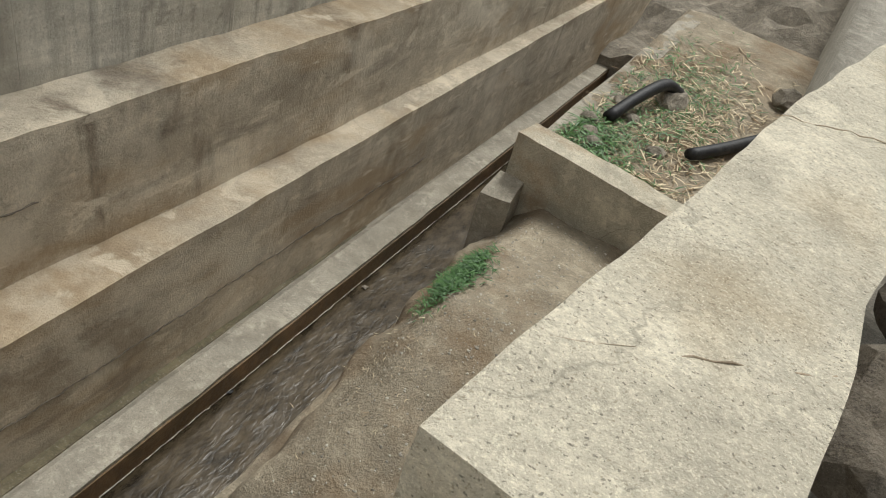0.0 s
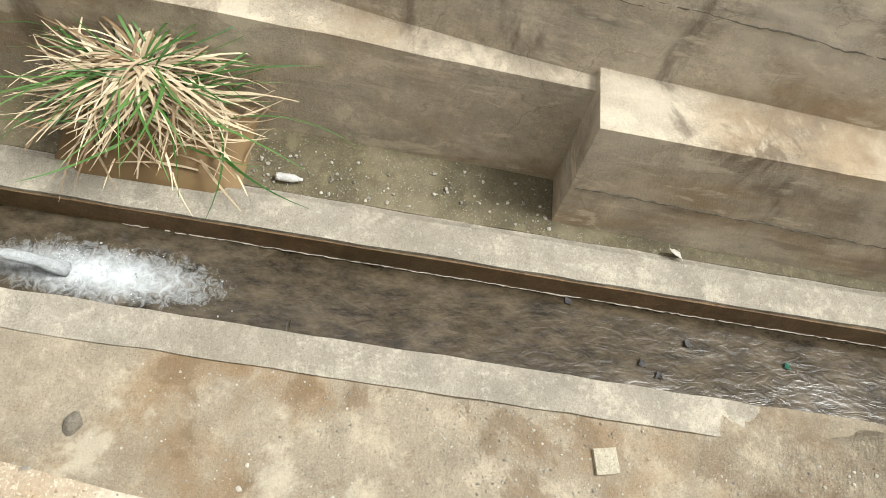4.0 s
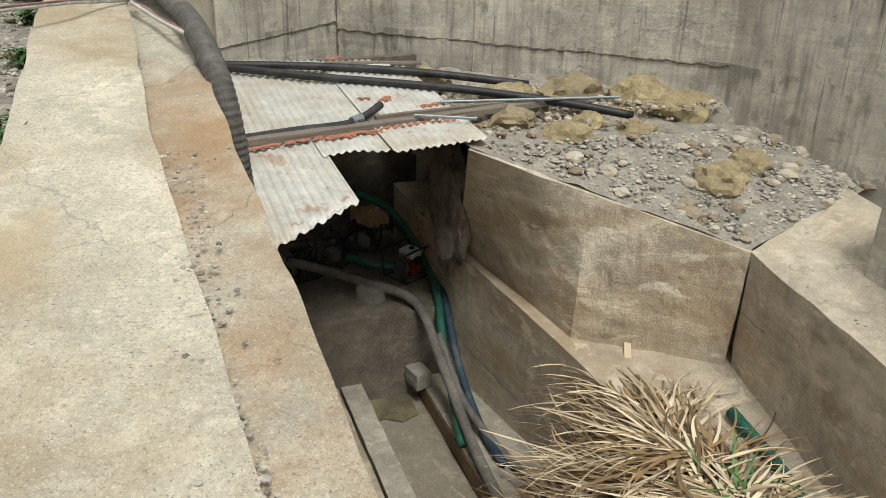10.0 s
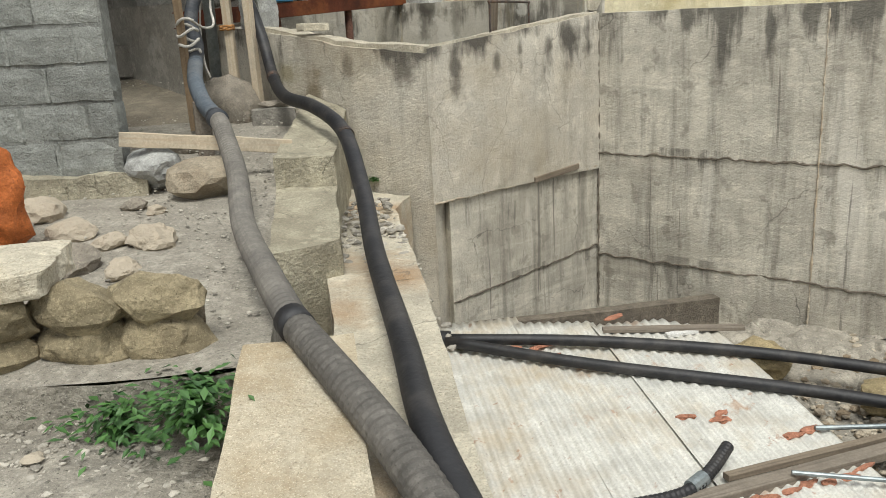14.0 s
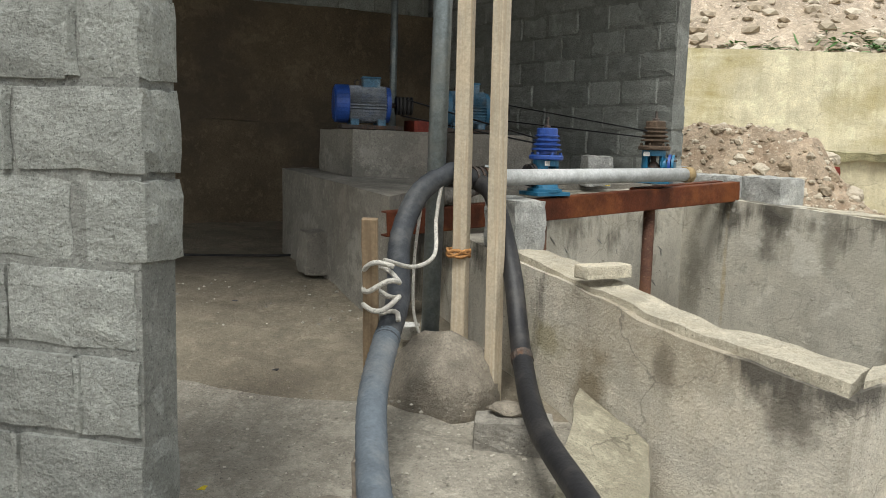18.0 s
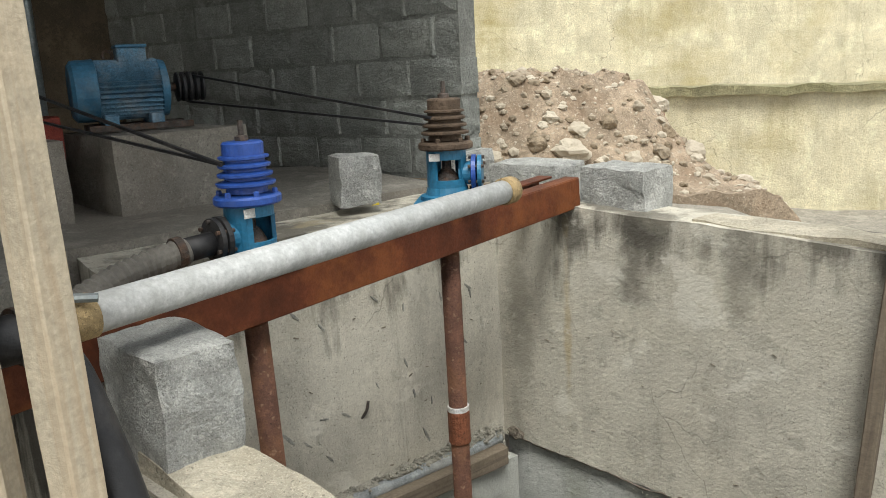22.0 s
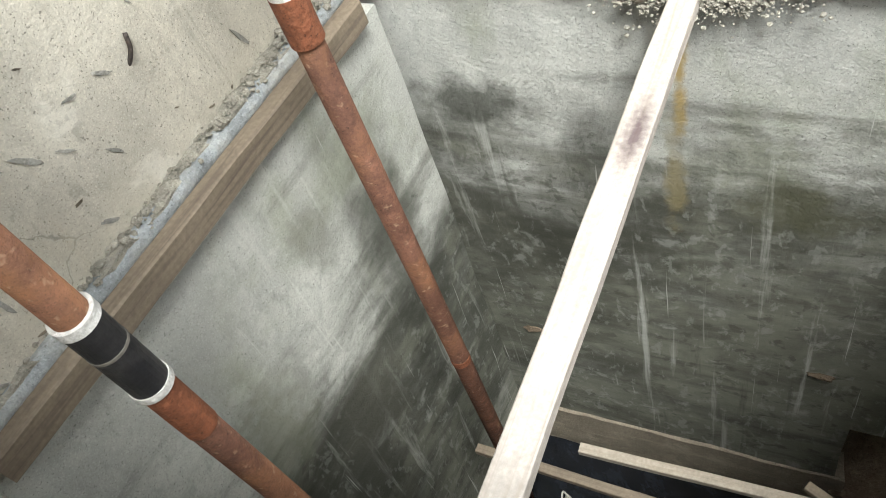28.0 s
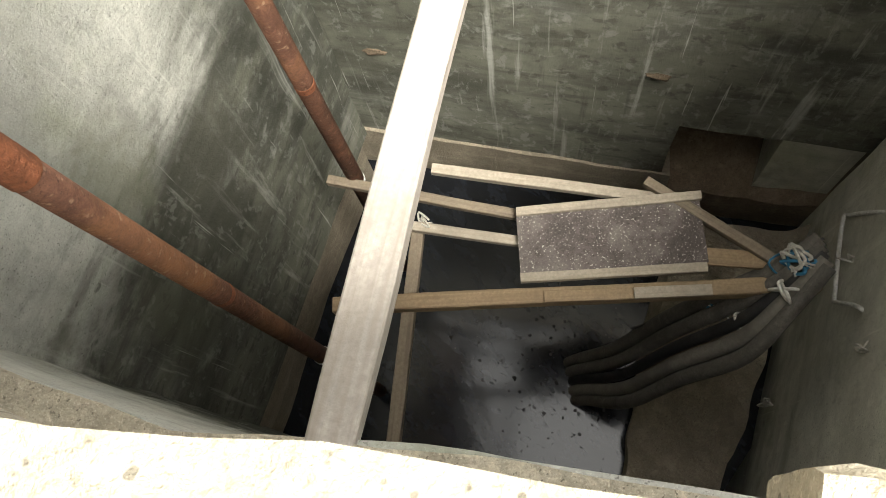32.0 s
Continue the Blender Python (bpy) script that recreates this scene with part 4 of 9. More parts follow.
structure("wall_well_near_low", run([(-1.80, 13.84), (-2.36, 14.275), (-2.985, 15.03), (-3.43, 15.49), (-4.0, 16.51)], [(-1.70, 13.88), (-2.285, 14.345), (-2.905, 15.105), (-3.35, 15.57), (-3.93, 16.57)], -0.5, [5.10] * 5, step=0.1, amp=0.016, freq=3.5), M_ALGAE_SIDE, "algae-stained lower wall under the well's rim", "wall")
structure("ledge_well_near", run([(-1.86, 13.80), (-2.42, 14.22), (-3.05, 14.97), (-3.49, 15.43), (-4.06, 16.46)], [(-1.71, 13.878), (-2.29, 14.34), (-2.91, 15.10), (-3.355, 15.565), (-3.935, 16.565)], 5.09, [5.125] * 5, step=0.06, amp=0.012, freq=5), M_LIP, "crumbly pale mortar ledge inside the well", "ledge")
structure("wall_well_right", run([CO, (-0.85, 14.19), (0.1, 14.79)], [C, (-0.95, 14.42), (0.0, 15.02)], 4.74, [6.14, 6.26, 6.38], step=0.09, amp=0.014, freq=3.5), M_RIM, "stained plastered wall round the well", "wall")
structure("wall_well_right_low", run([(-1.78, 13.66), (0.12, 14.84)], [(-1.85, 13.95), (0.0, 15.06)], -0.5, 4.74, step=0.14), M_LONG, "shuttered concrete under the well wall", "wall")
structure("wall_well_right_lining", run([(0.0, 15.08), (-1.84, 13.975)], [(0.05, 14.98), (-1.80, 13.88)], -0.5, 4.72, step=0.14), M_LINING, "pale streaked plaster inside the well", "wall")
structure("wall_well_left", run([A, D], [(-2.3, 18.15), (-4.2, 17.05)], 5.15, [6.70, 6.66], step=0.1), M_WELL, "stained plastered upper wall of the well", "wall")
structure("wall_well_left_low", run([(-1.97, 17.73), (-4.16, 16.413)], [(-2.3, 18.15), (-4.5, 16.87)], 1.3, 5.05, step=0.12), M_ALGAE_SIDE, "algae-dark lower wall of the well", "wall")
structure("wall_well_left_base", run([(-2.05, 17.70), (-4.2, 16.40)], [(-2.3, 18.15), (-4.5, 16.87)], -0.5, 1.35, step=0.12, amp=0.03), M_FOOT, "raw concrete footing of the well wall", "wall")
structure("well_rim_rock", run([(-2.4, 13.9), (-0.1, 15.05)], [(-2.4, 14.6), (-0.75, 15.75)], -0.5, [0.9, 1.05], step=0.08, amp=0.09, freq=2.5), M_FOOT, "rough rock shelf at the foot of the well", "rock")
structure("well_water", solid([A, D, (-2.9, 13.9), (0.4, 14.6), (0.6, 16.2)], -0.6, 0.72, amp=0.0), M_POOL, "dark still water at the bottom of the well", "water")
structure("wall_long", run([(0.08, 14.80), (3.72, 10.40)], [(0.4, 15.05), (4.1, 10.7)], -0.5, [6.38, 6.3], step=0.12, amp=0.012), M_LONG, "tall shuttered concrete wall with dark drips", "wall")
structure("wall_side", run([(3.72, 10.40), (4.4, 7.0)], [(4.1, 10.7), (5.2, 7.0)], -0.5, [6.3, 6.3], step=0.2), M_LONG, "tall shuttered concrete side wall", "wall")
structure("platform_house", solid([(-5.86, 17.72), (-4.31, 15.53), (-4.2, 16.95), (-2.3, 18.1), (-3.0, 19.3), (-4.6, 19.6)], 4.8, [6.78, 6.70, 6.71, 6.74, 6.76, 6.78], step=0.14), M_PLAT, "dusty concrete machine platform", "platform")
structure("wall_house_back", run([(-12.0, 19.2), (-8.1, 19.3), (-4.9, 21.2)], [(-12.0, 19.6), (-8.1, 19.7), (-4.9, 21.6)], 5.5, 8.74, step=0.25), M_PLASTER, "brown plastered lower rear wall", "wall")
structure("wall_house_ledge", run([(-12.0, 18.95), (-8.1, 19.05), (-4.9, 20.95)], [(-12.0, 19.3), (-8.1, 19.4), (-4.9, 21.3)], 5.5, 7.27, step=0.2, amp=0.03), M_PLASTER, "rough thick foot of the rear wall", "wall")
structure("wall_house_left", run([(-12.0, 12.3), (-12.0, 19.4)], [(-12.3, 12.3), (-12.3, 19.4)], 5.0, 9.9), M_PLASTER, "plain side wall of the pump house", "wall")
# Roof and ceiling lie out of view, added to shade the room.
structure("roof_house", solid([(-12.4, 13.6), (-4.2, 13.6), (-3.5, 14.9), (-1.8, 18.1), (-5.6, 22.4), (-12.4, 22.4)], 9.97, 10.12, 0.6), M_CEIL, "plain unseen roof slab that keeps the pump house dim", "roof")
structure("ceiling_house", solid([(-12.3, 13.7), (-4.2, 13.7), (-3.6, 14.9), (-1.9, 18.1), (-5.6, 22.3), (-12.3, 22.3)], 9.90, 9.96, 0.6), M_CEIL, "bare unseen ceiling of the pump house, dark to dim the room", "ceiling")
structure("wall_cream", run([(-3.0, 25.2), (9.0, 24.0), (16.0, 19.0)], [(-3.0, 25.6), (9.2, 24.4), (16.4, 19.3)], 5.5, [8.9, 8.6, 8.6], step=0.3), M_YWALL, "cream-painted boundary wall with ochre stains", "wall")
structure("coping_cream", run([(0.35, 22.22), (5.92, 19.52), (8.9, 15.95)], [(0.5, 22.62), (6.22, 19.92), (9.42, 16.22)], 7.0, [7.13, 6.98, 6.93], step=0.12, amp=0.03, freq=4), M_COPE, "mossy weathered coping of the low cream wall", "coping")
structure("wall_cream_low", run([(0.4, 22.3), (6.0, 19.6), (9.0, 16.0)], [(0.5, 22.6), (6.2, 19.9), (9.4, 16.2)], 5.0, [7.1, 6.95, 6.9], step=0.25), M_YWALL, "low cream wall with ochre stains", "wall")


def hill_height(x, y):
    return 8.2 + smooth01(25.0, 42.0, y) * 9.0 + 0.5 * noise.fractal(Vector((x, y, 0)) * 0.5, 0.9, 2.0, 5) * smooth01(24.5, 27, y)


structure("hillside", field(-14.0, 34.0, 25.4, 60.0, hill_height, 0.25, 4.0), M_HILL, "bare rocky hillside with patches of weed", "hill")
structure("ground_far", field(-400.0, 400.0, -400.0, 400.0, lambda x, y: -1.3, 40.0, 1.0), M_RUBBLE, "stony valley ground", "ground")
structure("bank_south", field(-9.0, 0.1, -24.0, -13.5, lambda x, y: 0.2 + smooth01(-14, -22, y) * 3.5 + 0.25 * noise.fractal(Vector((x, y, 0)), 0.9, 2.0, 4), 0.25, 2.0), M_ROCKG, "rocky slope at the end of the channel", "bank")
structure("terrace", field(-3.9, -1.2, -14.0, -7.8, lambda x, y: 1.22 + 0.05 * noise.fractal(Vector((x, y, 0)) * 1.5, 0.8, 2.0, 4), 0.12, 1.6), M_EARTH, "grassy terrace behind the cross wall", "ground", True)
structure("wall_cross", run([(-1.05, -7.62), (-3.3, -7.5)], [(-1.1, -7.95), (-3.3, -7.85)], -0.5, [1.42, 1.32], step=0.1, amp=0.015), M_CURB, "brown-stained concrete cross wall", "wall")
structure("kerb_terrace", prism_y([(-1.05, -0.8), (-0.78, -0.8), (-0.78, 1.22), (-1.05, 1.22)], -14.0, -7.7, kx(-14), kx(-7.7), amp=0.012), M_LEDGE, "concrete kerb of the terrace", "kerb")
structure("block_cross", run([(-1.0, -7.2), (-1.0, -7.6)], [(-1.3, -7.25), (-1.28, -7.62)], -0.5, [0.88, 0.96], step=0.1, amp=0.02), M_LEDGE, "concrete end block of the cross wall", "block")


# rough joints between the pours of concrete
def seam(name, p, q, material, r=0.009, wave=0.02, label="rough ridge between two pours of concrete"):
    p, q = Vector(p), Vector(q)
    n = max(6, int((q - p).length / 0.035))
    rnd_ = random.Random(int(abs(p.x * 100) + abs(p.z * 1000)))
    pts = [p.lerp(q, i / n) + Vector((rnd_.uniform(-1, 1) * 0.004, rnd_.uniform(-1, 1) * 0.004, wave * noise.noise(Vector((i * 0.23, p.z, p.x))) + rnd_.uniform(-1, 1) * 0.006)) for i in range(n + 1)]
    structure(name, tube(pts, [r * rnd_.uniform(0.4, 1.5) for _ in range(n + 1)], 6, sub=1), material, label, "seam")


for k, z_ in enumerate((4.92, 3.77)):
    seam("trim_long_%d" % k, (0.08, 14.79, z_ - 0.02), (3.72, 10.39, z_ + 0.05), M_RAW, 0.011, 0.03)
seam("trim_long_post", (1.55, 13.01, 3.3), (1.55, 13.01, 6.3), M_STEP, 0.008, 0.0)
seam("trim_right_low", (-1.78, 13.655, 3.72), (0.12, 14.83, 3.86), M_RAW)
seam("trim_right", (-1.93, 13.53, 4.74), (0.1, 14.80, 4.76), M_STEP)
seam("trim_corner", (0.09, 14.79, 2.5), (0.09, 14.79, 6.3), M_RAW, 0.012, 0.0)
seam("trim_far", (-2.02, 17.85, 5.15), (0.03, 15.06, 5.12), M_RAW, 0.007, 0.03)
for k, (y0_, y1_, x0_, x1_, z_) in enumerate(((-8.0, -1.5, -0.015, 0.245, 0.42), (-3.6, -1.6, 0.55, 0.725, 1.72), (-1.6, 2.6, 0.725, 1.27, 1.70), (2.6, 8.0, 1.27, 2.25, 1.95))):
    seam("trim_step_%d" % k, (x0_, y0_, z_), (x1_, y1_, z_ + 0.05), M_RAW, 0.005)
crack = [(-4.1 + 0.03 * i, 2.38 + 0.035 * noise.noise(Vector((i * 0.17, 2, 0))) + 0.012 * noise.noise(Vector((i * 0.9, 5, 0)))) for i in range(46)]
structure("trim_crack", tube([(x, y, SLAB(y) - 0.001) for x, y in crack], [0.003 + 0.004 * abs(noise.noise(Vector((i * 0.4, 0, 3)))) for i in range(46)], 6, sub=1), M_RAW, "dark crack across the wall top", "crack")
seam("trim_parapet", (-2.84, -2.0, 4.151), (-3.33, -2.3, 4.151), M_STEP, 0.002, 0.003, "joint across the parapet top")
seam("trim_parapet_far", (-3.03, -3.4, 4.151), (-3.5, -3.62, 4.151), M_STEP, 0.002, 0.003, "joint across the parapet top")
structure("wall_footing_pier", run([(-4.16, 12.18), (-5.95, 12.32)], [(-4.2, 12.62), (-5.95, 12.75)], 4.7, [5.43, 5.43], step=0.09, amp=0.05, freq=3.0), M_STUB, "rough rubble footing under the block pier", "footing")
structure("trim_lip_near", run([(-1.95, 13.56), (-2.54, 14.16), (-3.14, 14.87), (-3.54, 15.33)], [(-1.785, 13.845), (-2.335, 14.29), (-2.95, 15.055), (-3.40, 15.52)], 6.10, [6.155, 6.21, 6.35, 6.43], step=0.06, amp=0.018, freq=4.5), M_LIP, "pale mortar capping on the well wall", "capping")
structure("trim_lip_right", run([(-1.90, 13.57), (-0.86, 14.22), (0.07, 14.82)], [(-1.775, 13.845), (-0.95, 14.425), (0.0, 15.025)], 6.10, [6.165, 6.285, 6.405], step=0.06, amp=0.018, freq=4.5), M_LIP, "pale mortar capping on the well wall", "capping")
structure("trim_lip_far", run([(-1.25, 16.86), (0.07, 15.08)], [(-1.04, 17.02), (0.27, 15.22)], 6.42, [6.65, 6.595], step=0.06, amp=0.015, freq=4.5), M_LIP, "pale mortar capping on the well wall", "capping")


# ---- more materials
def wood(name, base, dark, rough=0.75, grain=1.0):
    """Timber with its grain along the piece's own length (local y)."""
    m = mat(name, base, rough, vary=0.3, bump=0.15, stain=dark, stain_amt=0.4, stain_scale=3.0)
    N, L = m.node_tree.nodes, m.node_tree.links
    b = N["Principled BSDF"]
    old = b.inputs["Base Color"].links[0].from_socket
    co = N.new("ShaderNodeTexCoord")
    mp = N.new("ShaderNodeMapping")
    mp.inputs["Scale"].default_value = (45.0, 1.6, 45.0)
    L.new(co.outputs["Object"], mp.inputs["Vector"])
    n = N.new("ShaderNodeTexNoise")
    n.inputs["Scale"].default_value, n.inputs["Detail"].default_value, n.inputs["Distortion"].default_value = 1.0, 6.0, 0.6
    L.new(mp.outputs[0], n.inputs["Vector"])
    q = N.new("ShaderNodeMapRange")
    q.inputs["From Min"].default_value, q.inputs["From Max"].default_value, q.inputs["To Max"].default_value = 0.45, 0.72, 0.75 * grain
    L.new(n.outputs["Fac"], q.inputs["Value"])
    x = N.new("ShaderNodeMix")
    x.data_type = "RGBA"
    L.new(q.outputs[0], x.inputs["Factor"])
    L.new(old, [s for s in x.inputs if s.name == "A" and s.type == "RGBA"][0])
    [s for s in x.inputs if s.name == "B" and s.type == "RGBA"][0].default_value = (*dark, 1)
    L.new([s for s in x.outputs if s.type == "RGBA"][0], b.inputs["Base Color"])
    return m


M_LUMBER = wood("raw_lumber", (0.60, 0.52, 0.39), (0.38, 0.29, 0.19))
M_GREYWOOD = wood("weathered_timber", (0.27, 0.22, 0.16), (0.09, 0.07, 0.055))
M_PALEWOOD = wood("bleached_plank", (0.70, 0.65, 0.58), (0.36, 0.31, 0.26), grain=0.8)
M_DARKWOOD = wood("old_dark_timber", (0.28, 0.24, 0.19), (0.09, 0.075, 0.06))
M_TAN = wood("tan_timber", (0.36, 0.265, 0.165), (0.17, 0.115, 0.07))
M_STAGE = wood("dull_pale_timber", (0.44, 0.385, 0.31), (0.20, 0.165, 0.125))
M_BLUE = mat("blue_paint", (0.03, 0.09, 0.38), 0.4, scale=9, vary=0.3, stain=(0.03, 0.05, 0.12), stain_amt=0.35, stain_scale=7, bump=0.06, spec=0.5)
M_TEAL = mat("light_blue_paint", (0.03, 0.20, 0.36), 0.45, scale=9, vary=0.3, stain=(0.05, 0.08, 0.10), stain_amt=0.4, stain_scale=9, bump=0.06, spec=0.5)
M_MOTOR = mat("faded_blue_paint", (0.055, 0.17, 0.28), 0.5, scale=9, vary=0.3, stain=(0.16, 0.19, 0.20), stain_amt=0.4, stain_scale=8, bump=0.06)
M_FIN = mat("worn_blue_fins", (0.10, 0.21, 0.31), 0.5, scale=12, vary=0.35, stain=(0.35, 0.34, 0.32), stain_amt=0.4, stain_scale=8)
M_FINGREY = mat("bare_grey_fins", (0.27, 0.29, 0.32), 0.5, scale=12, vary=0.3, stain=(0.08, 0.14, 0.30), stain_amt=0.4, stain_scale=9)
M_BLACK = mat("black_rubber", (0.018, 0.018, 0.02), 0.55, scale=10, vary=0.3, stain=(0.09, 0.08, 0.07), stain_amt=0.35, stain_scale=5, bump=0.1, spec=0.45)
M_DULLHOSE = mat("dull_dark_hose", (0.045, 0.05, 0.058), 0.6, scale=9, vary=0.3, stain=(0.13, 0.13, 0.125), stain_amt=0.5, stain_scale=7, bump=0.12)
M_WRAP = mat("grey_blue_wrap", (0.135, 0.16, 0.185), 0.6, scale=8, vary=0.25, stain=(0.20, 0.19, 0.17), stain_amt=0.4, stain_scale=4, bump=0.15)
M_HOSE = mat("dusty_ribbed_hose", (0.20, 0.185, 0.16), 0.75, scale=4, vary=0.3, stain=(0.07, 0.065, 0.06), stain_amt=0.75, stain_scale=2.5, bump=0.1)
M_HOSED = mat("dark_dusty_hose", (0.13, 0.12, 0.105), 0.65, scale=11, vary=0.4, stain=(0.06, 0.056, 0.05), stain_amt=0.6, stain_scale=14, bump=0.2)
M_GALV = mat("chalky_pvc_pipe", (0.56, 0.57, 0.56), 0.5, scale=14, vary=0.2, stain=(0.27, 0.27, 0.25), stain_amt=0.6, stain_scale=9, bump=0.1)
M_STEEL = mat("galvanised_pole", (0.30, 0.34, 0.35), 0.45, 0.6, scale=14, vary=0.25, stain=(0.36, 0.36, 0.33), stain_amt=0.4, stain_scale=6, bump=0.05)
M_DUCT = mat("beige_tape", (0.44, 0.32, 0.16), 0.7, scale=20, vary=0.2)
M_ROPE = mat("white_rope", (0.66, 0.63, 0.56), 0.9, scale=30, vary=0.2, bump=0.4)
M_CLOTHR = mat("orange_strap", (0.50, 0.25, 0.09), 0.9, scale=30, vary=0.3)
M_WHITE = mat("white_plastic", (0.75, 0.74, 0.70), 0.5, scale=8, vary=0.1, stain=(0.45, 0.42, 0.36), stain_amt=0.3)
M_RED = mat("red_oxide", (0.22, 0.035, 0.02), 0.6, scale=10, vary=0.3)
M_COLLAR = mat("orange_rust_collar", (0.23, 0.085, 0.042), 0.7, scale=14, vary=0.3)
M_PIPE = mat("brown_rusty_pipe", (0.14, 0.066, 0.042), 0.7, 0.15, scale=9, vary=0.4, stain=(0.25, 0.12, 0.055), stain_amt=0.75, stain_scale=2.2, speck=(0.36, 0.25, 0.16), speck_amt=0.35, speck_scale=30)
M_BEAM = mat("rust_red_beam", (0.13, 0.036, 0.014), 0.6, 0.2, scale=6, vary=0.45, stain=(0.25, 0.085, 0.025), stain_amt=0.6, stain_scale=3.5, bump=0.15)
M_IRON = mat("dull_iron", (0.10, 0.085, 0.075), 0.6, 0.5, scale=14, vary=0.3, stain=(0.20, 0.09, 0.04), stain_amt=0.5, stain_scale=12)
M_CBLOCK = mat("pale_cement_block", (0.54, 0.54, 0.505), 0.95, scale=9, vary=0.3, fine=110, bump=0.7, speck=(0.16, 0.16, 0.15), speck_amt=0.5, speck_scale=120)
M_BOARD = mat("speckled_board", (0.125, 0.105, 0.10), 0.8, scale=5, vary=0.3, stain=(0.22, 0.20, 0.18), stain_amt=0.5, stain_scale=5, speck=(0.62, 0.59, 0.53), speck_amt=0.85, speck_scale=85)
M_ORANGE = mat("orange_tarp", (0.55, 0.16, 0.04), 0.6, scale=5, vary=0.3)
M_BLUECONDUIT = mat("pale_blue_conduit", (0.36, 0.385, 0.39), 0.6, scale=8, vary=0.25, stain=(0.5, 0.48, 0.42), stain_amt=0.5, stain_scale=6)


def timber(name, p, q, w, h, material, parent=None, label="", roll=0.0, worn=0.004):
    """A sawn timber from p to q, w across and h high, with slightly uneven worn edges."""
    p, q = Vector(p), Vector(q)
    d = q - p
    n = max(3, int(d.length / 0.12))
    bm = bmesh.new()
    c = min(w, h) * 0.08
    prof = [(-w / 2 + c, -h / 2), (w / 2 - c, -h / 2), (w / 2, -h / 2 + c), (w / 2, h / 2 - c), (w / 2 - c, h / 2), (-w / 2 + c, h / 2), (-w / 2, h / 2 - c), (-w / 2, -h / 2 + c)]
    rings = []
    for i in range(n + 1):
        y = (i / n - 0.5) * d.length
        s = 1 if 0 < i < n else 0.97
        rings.append([bm.verts.new(Vector((x * s, y, z * s)) + Vector((noise.noise(Vector((p.x * 7 + x * 9, y * 3, z * 9))), 0, noise.noise(Vector((x * 9, y * 3 + 5, p.y * 7 + z * 9))))) * worn) for x, z in prof])
    for a, b in zip(rings, rings[1:]):
        for k in range(8):
            bm.faces.new((a[k], b[k], b[(k + 1) % 8], a[(k + 1) % 8]))
    bm.faces.new(rings[0])
    bm.faces.new(rings[-1][::-1])
    bmesh.ops.recalc_face_normals(bm, faces=bm.faces)
    ob = part(name, bm, material, parent, label, local=True)
    m = Matrix.Translation((p + q) / 2) @ d.to_track_quat("Y", "Z").to_matrix().to_4x4() @ Matrix.Rotation(roll, 4, "Y")
    ob.matrix_basis = Matrix.Translation(-chain(parent)) @ m if parent else m
    return ob


def lathe(profile, sides=24, at=(0, 0, 0)):
    """A turned body about z: (radius, height) pairs from bottom to top."""
    bm = bmesh.new()
    rings = [[bm.verts.new((at[0] + r * math.cos(2 * math.pi * k / sides), at[1] + r * math.sin(2 * math.pi * k / sides), at[2] + z)) for k in range(sides)] for r, z in profile]
    for a, b in zip(rings, rings[1:]):
        for k in range(sides):
            bm.faces.new((a[k], a[(k + 1) % sides], b[(k + 1) % sides], b[k]))
    bm.faces.new(rings[0][::-1])
    bm.faces.new(rings[-1])
    return bm


def rod(p, q, r, sides=16):
    return tube([p, q], r, sides, sub=1)


def turned(bm, m):
    bmesh.ops.transform(bm, matrix=m, verts=bm.verts)
    return bm


def boulder(sx, sy, sz, seed, at=(0, 0, 0), sub=3, rough=0.28):
    """A broken stone: a ball cut by flat facets, then roughened."""
    rnd = random.Random(seed)
    bm = bmesh.new()
    bmesh.ops.create_icosphere(bm, subdivisions=sub, radius=1.0)
    cuts = [(Vector((rnd.uniform(-1, 1), rnd.uniform(-1, 1), rnd.uniform(-1, 1))).normalized(), rnd.uniform(0.62, 0.9)) for _ in range(9)]
    for v in bm.verts:
        p = v.co.copy()
        for n, d in cuts:
            e = p.dot(n) - d
            if e > 0:
                p -= n * e * 0.9
        p *= 1 + rough * 0.5 * noise.fractal(p * 2.2 + Vector((seed * 3.7, 0, 0)), 0.9, 2.0, 4)
        v.co = (p.x * sx + at[0], p.y * sy + at[1], p.z * sz + at[2])
    return bm


def one(name, bm, material, label, category, group="", smooth=False, kind=""):
    """A thing made of one mesh."""
    return tagged(part(name, bm, material, smooth=smooth), label, category, group, kind)


def crumbled(sx, sy, sz, at, yaw=0.0, amp=0.012, step=0.05, freq=9.0, tilt=0.0):
    """A rough cast block with crumbling faces; at is the middle of its underside."""
    bm = bmesh.new()
    bmesh.ops.create_cube(bm, size=1.0)
    k = max(2, int(max(sx, sy, sz) / step))
    bmesh.ops.subdivide_edges(bm, edges=bm.edges[:], cuts=min(k, 12), use_grid_fill=True)
    for v in bm.verts:
        p = Vector((v.co.x * sx, v.co.y * sy, (v.co.z + 0.5) * sz))
        on = sum(abs(abs(c) - 0.5) < 1e-4 for c in v.co)
        q = p + Vector((at[0], at[1], at[2]))
        p += Vector((noise.fractal(q * freq, 0.9, 2, 3), noise.fractal(q * freq + Vector((9, 0, 0)), 0.9, 2, 3), noise.fractal(q * freq + Vector((0, 9, 0)), 0.9, 2, 3))) * amp
        if on > 1:
            c = Vector((0, 0, sz / 2))
            p = c + (p - c) * (1 - 0.015 * on)
        v.co = p
    return turned(bm, Matrix.Translation(at) @ Matrix.Rotation(radians(yaw), 4, "Z") @ Matrix.Rotation(radians(tilt), 4, "X"))


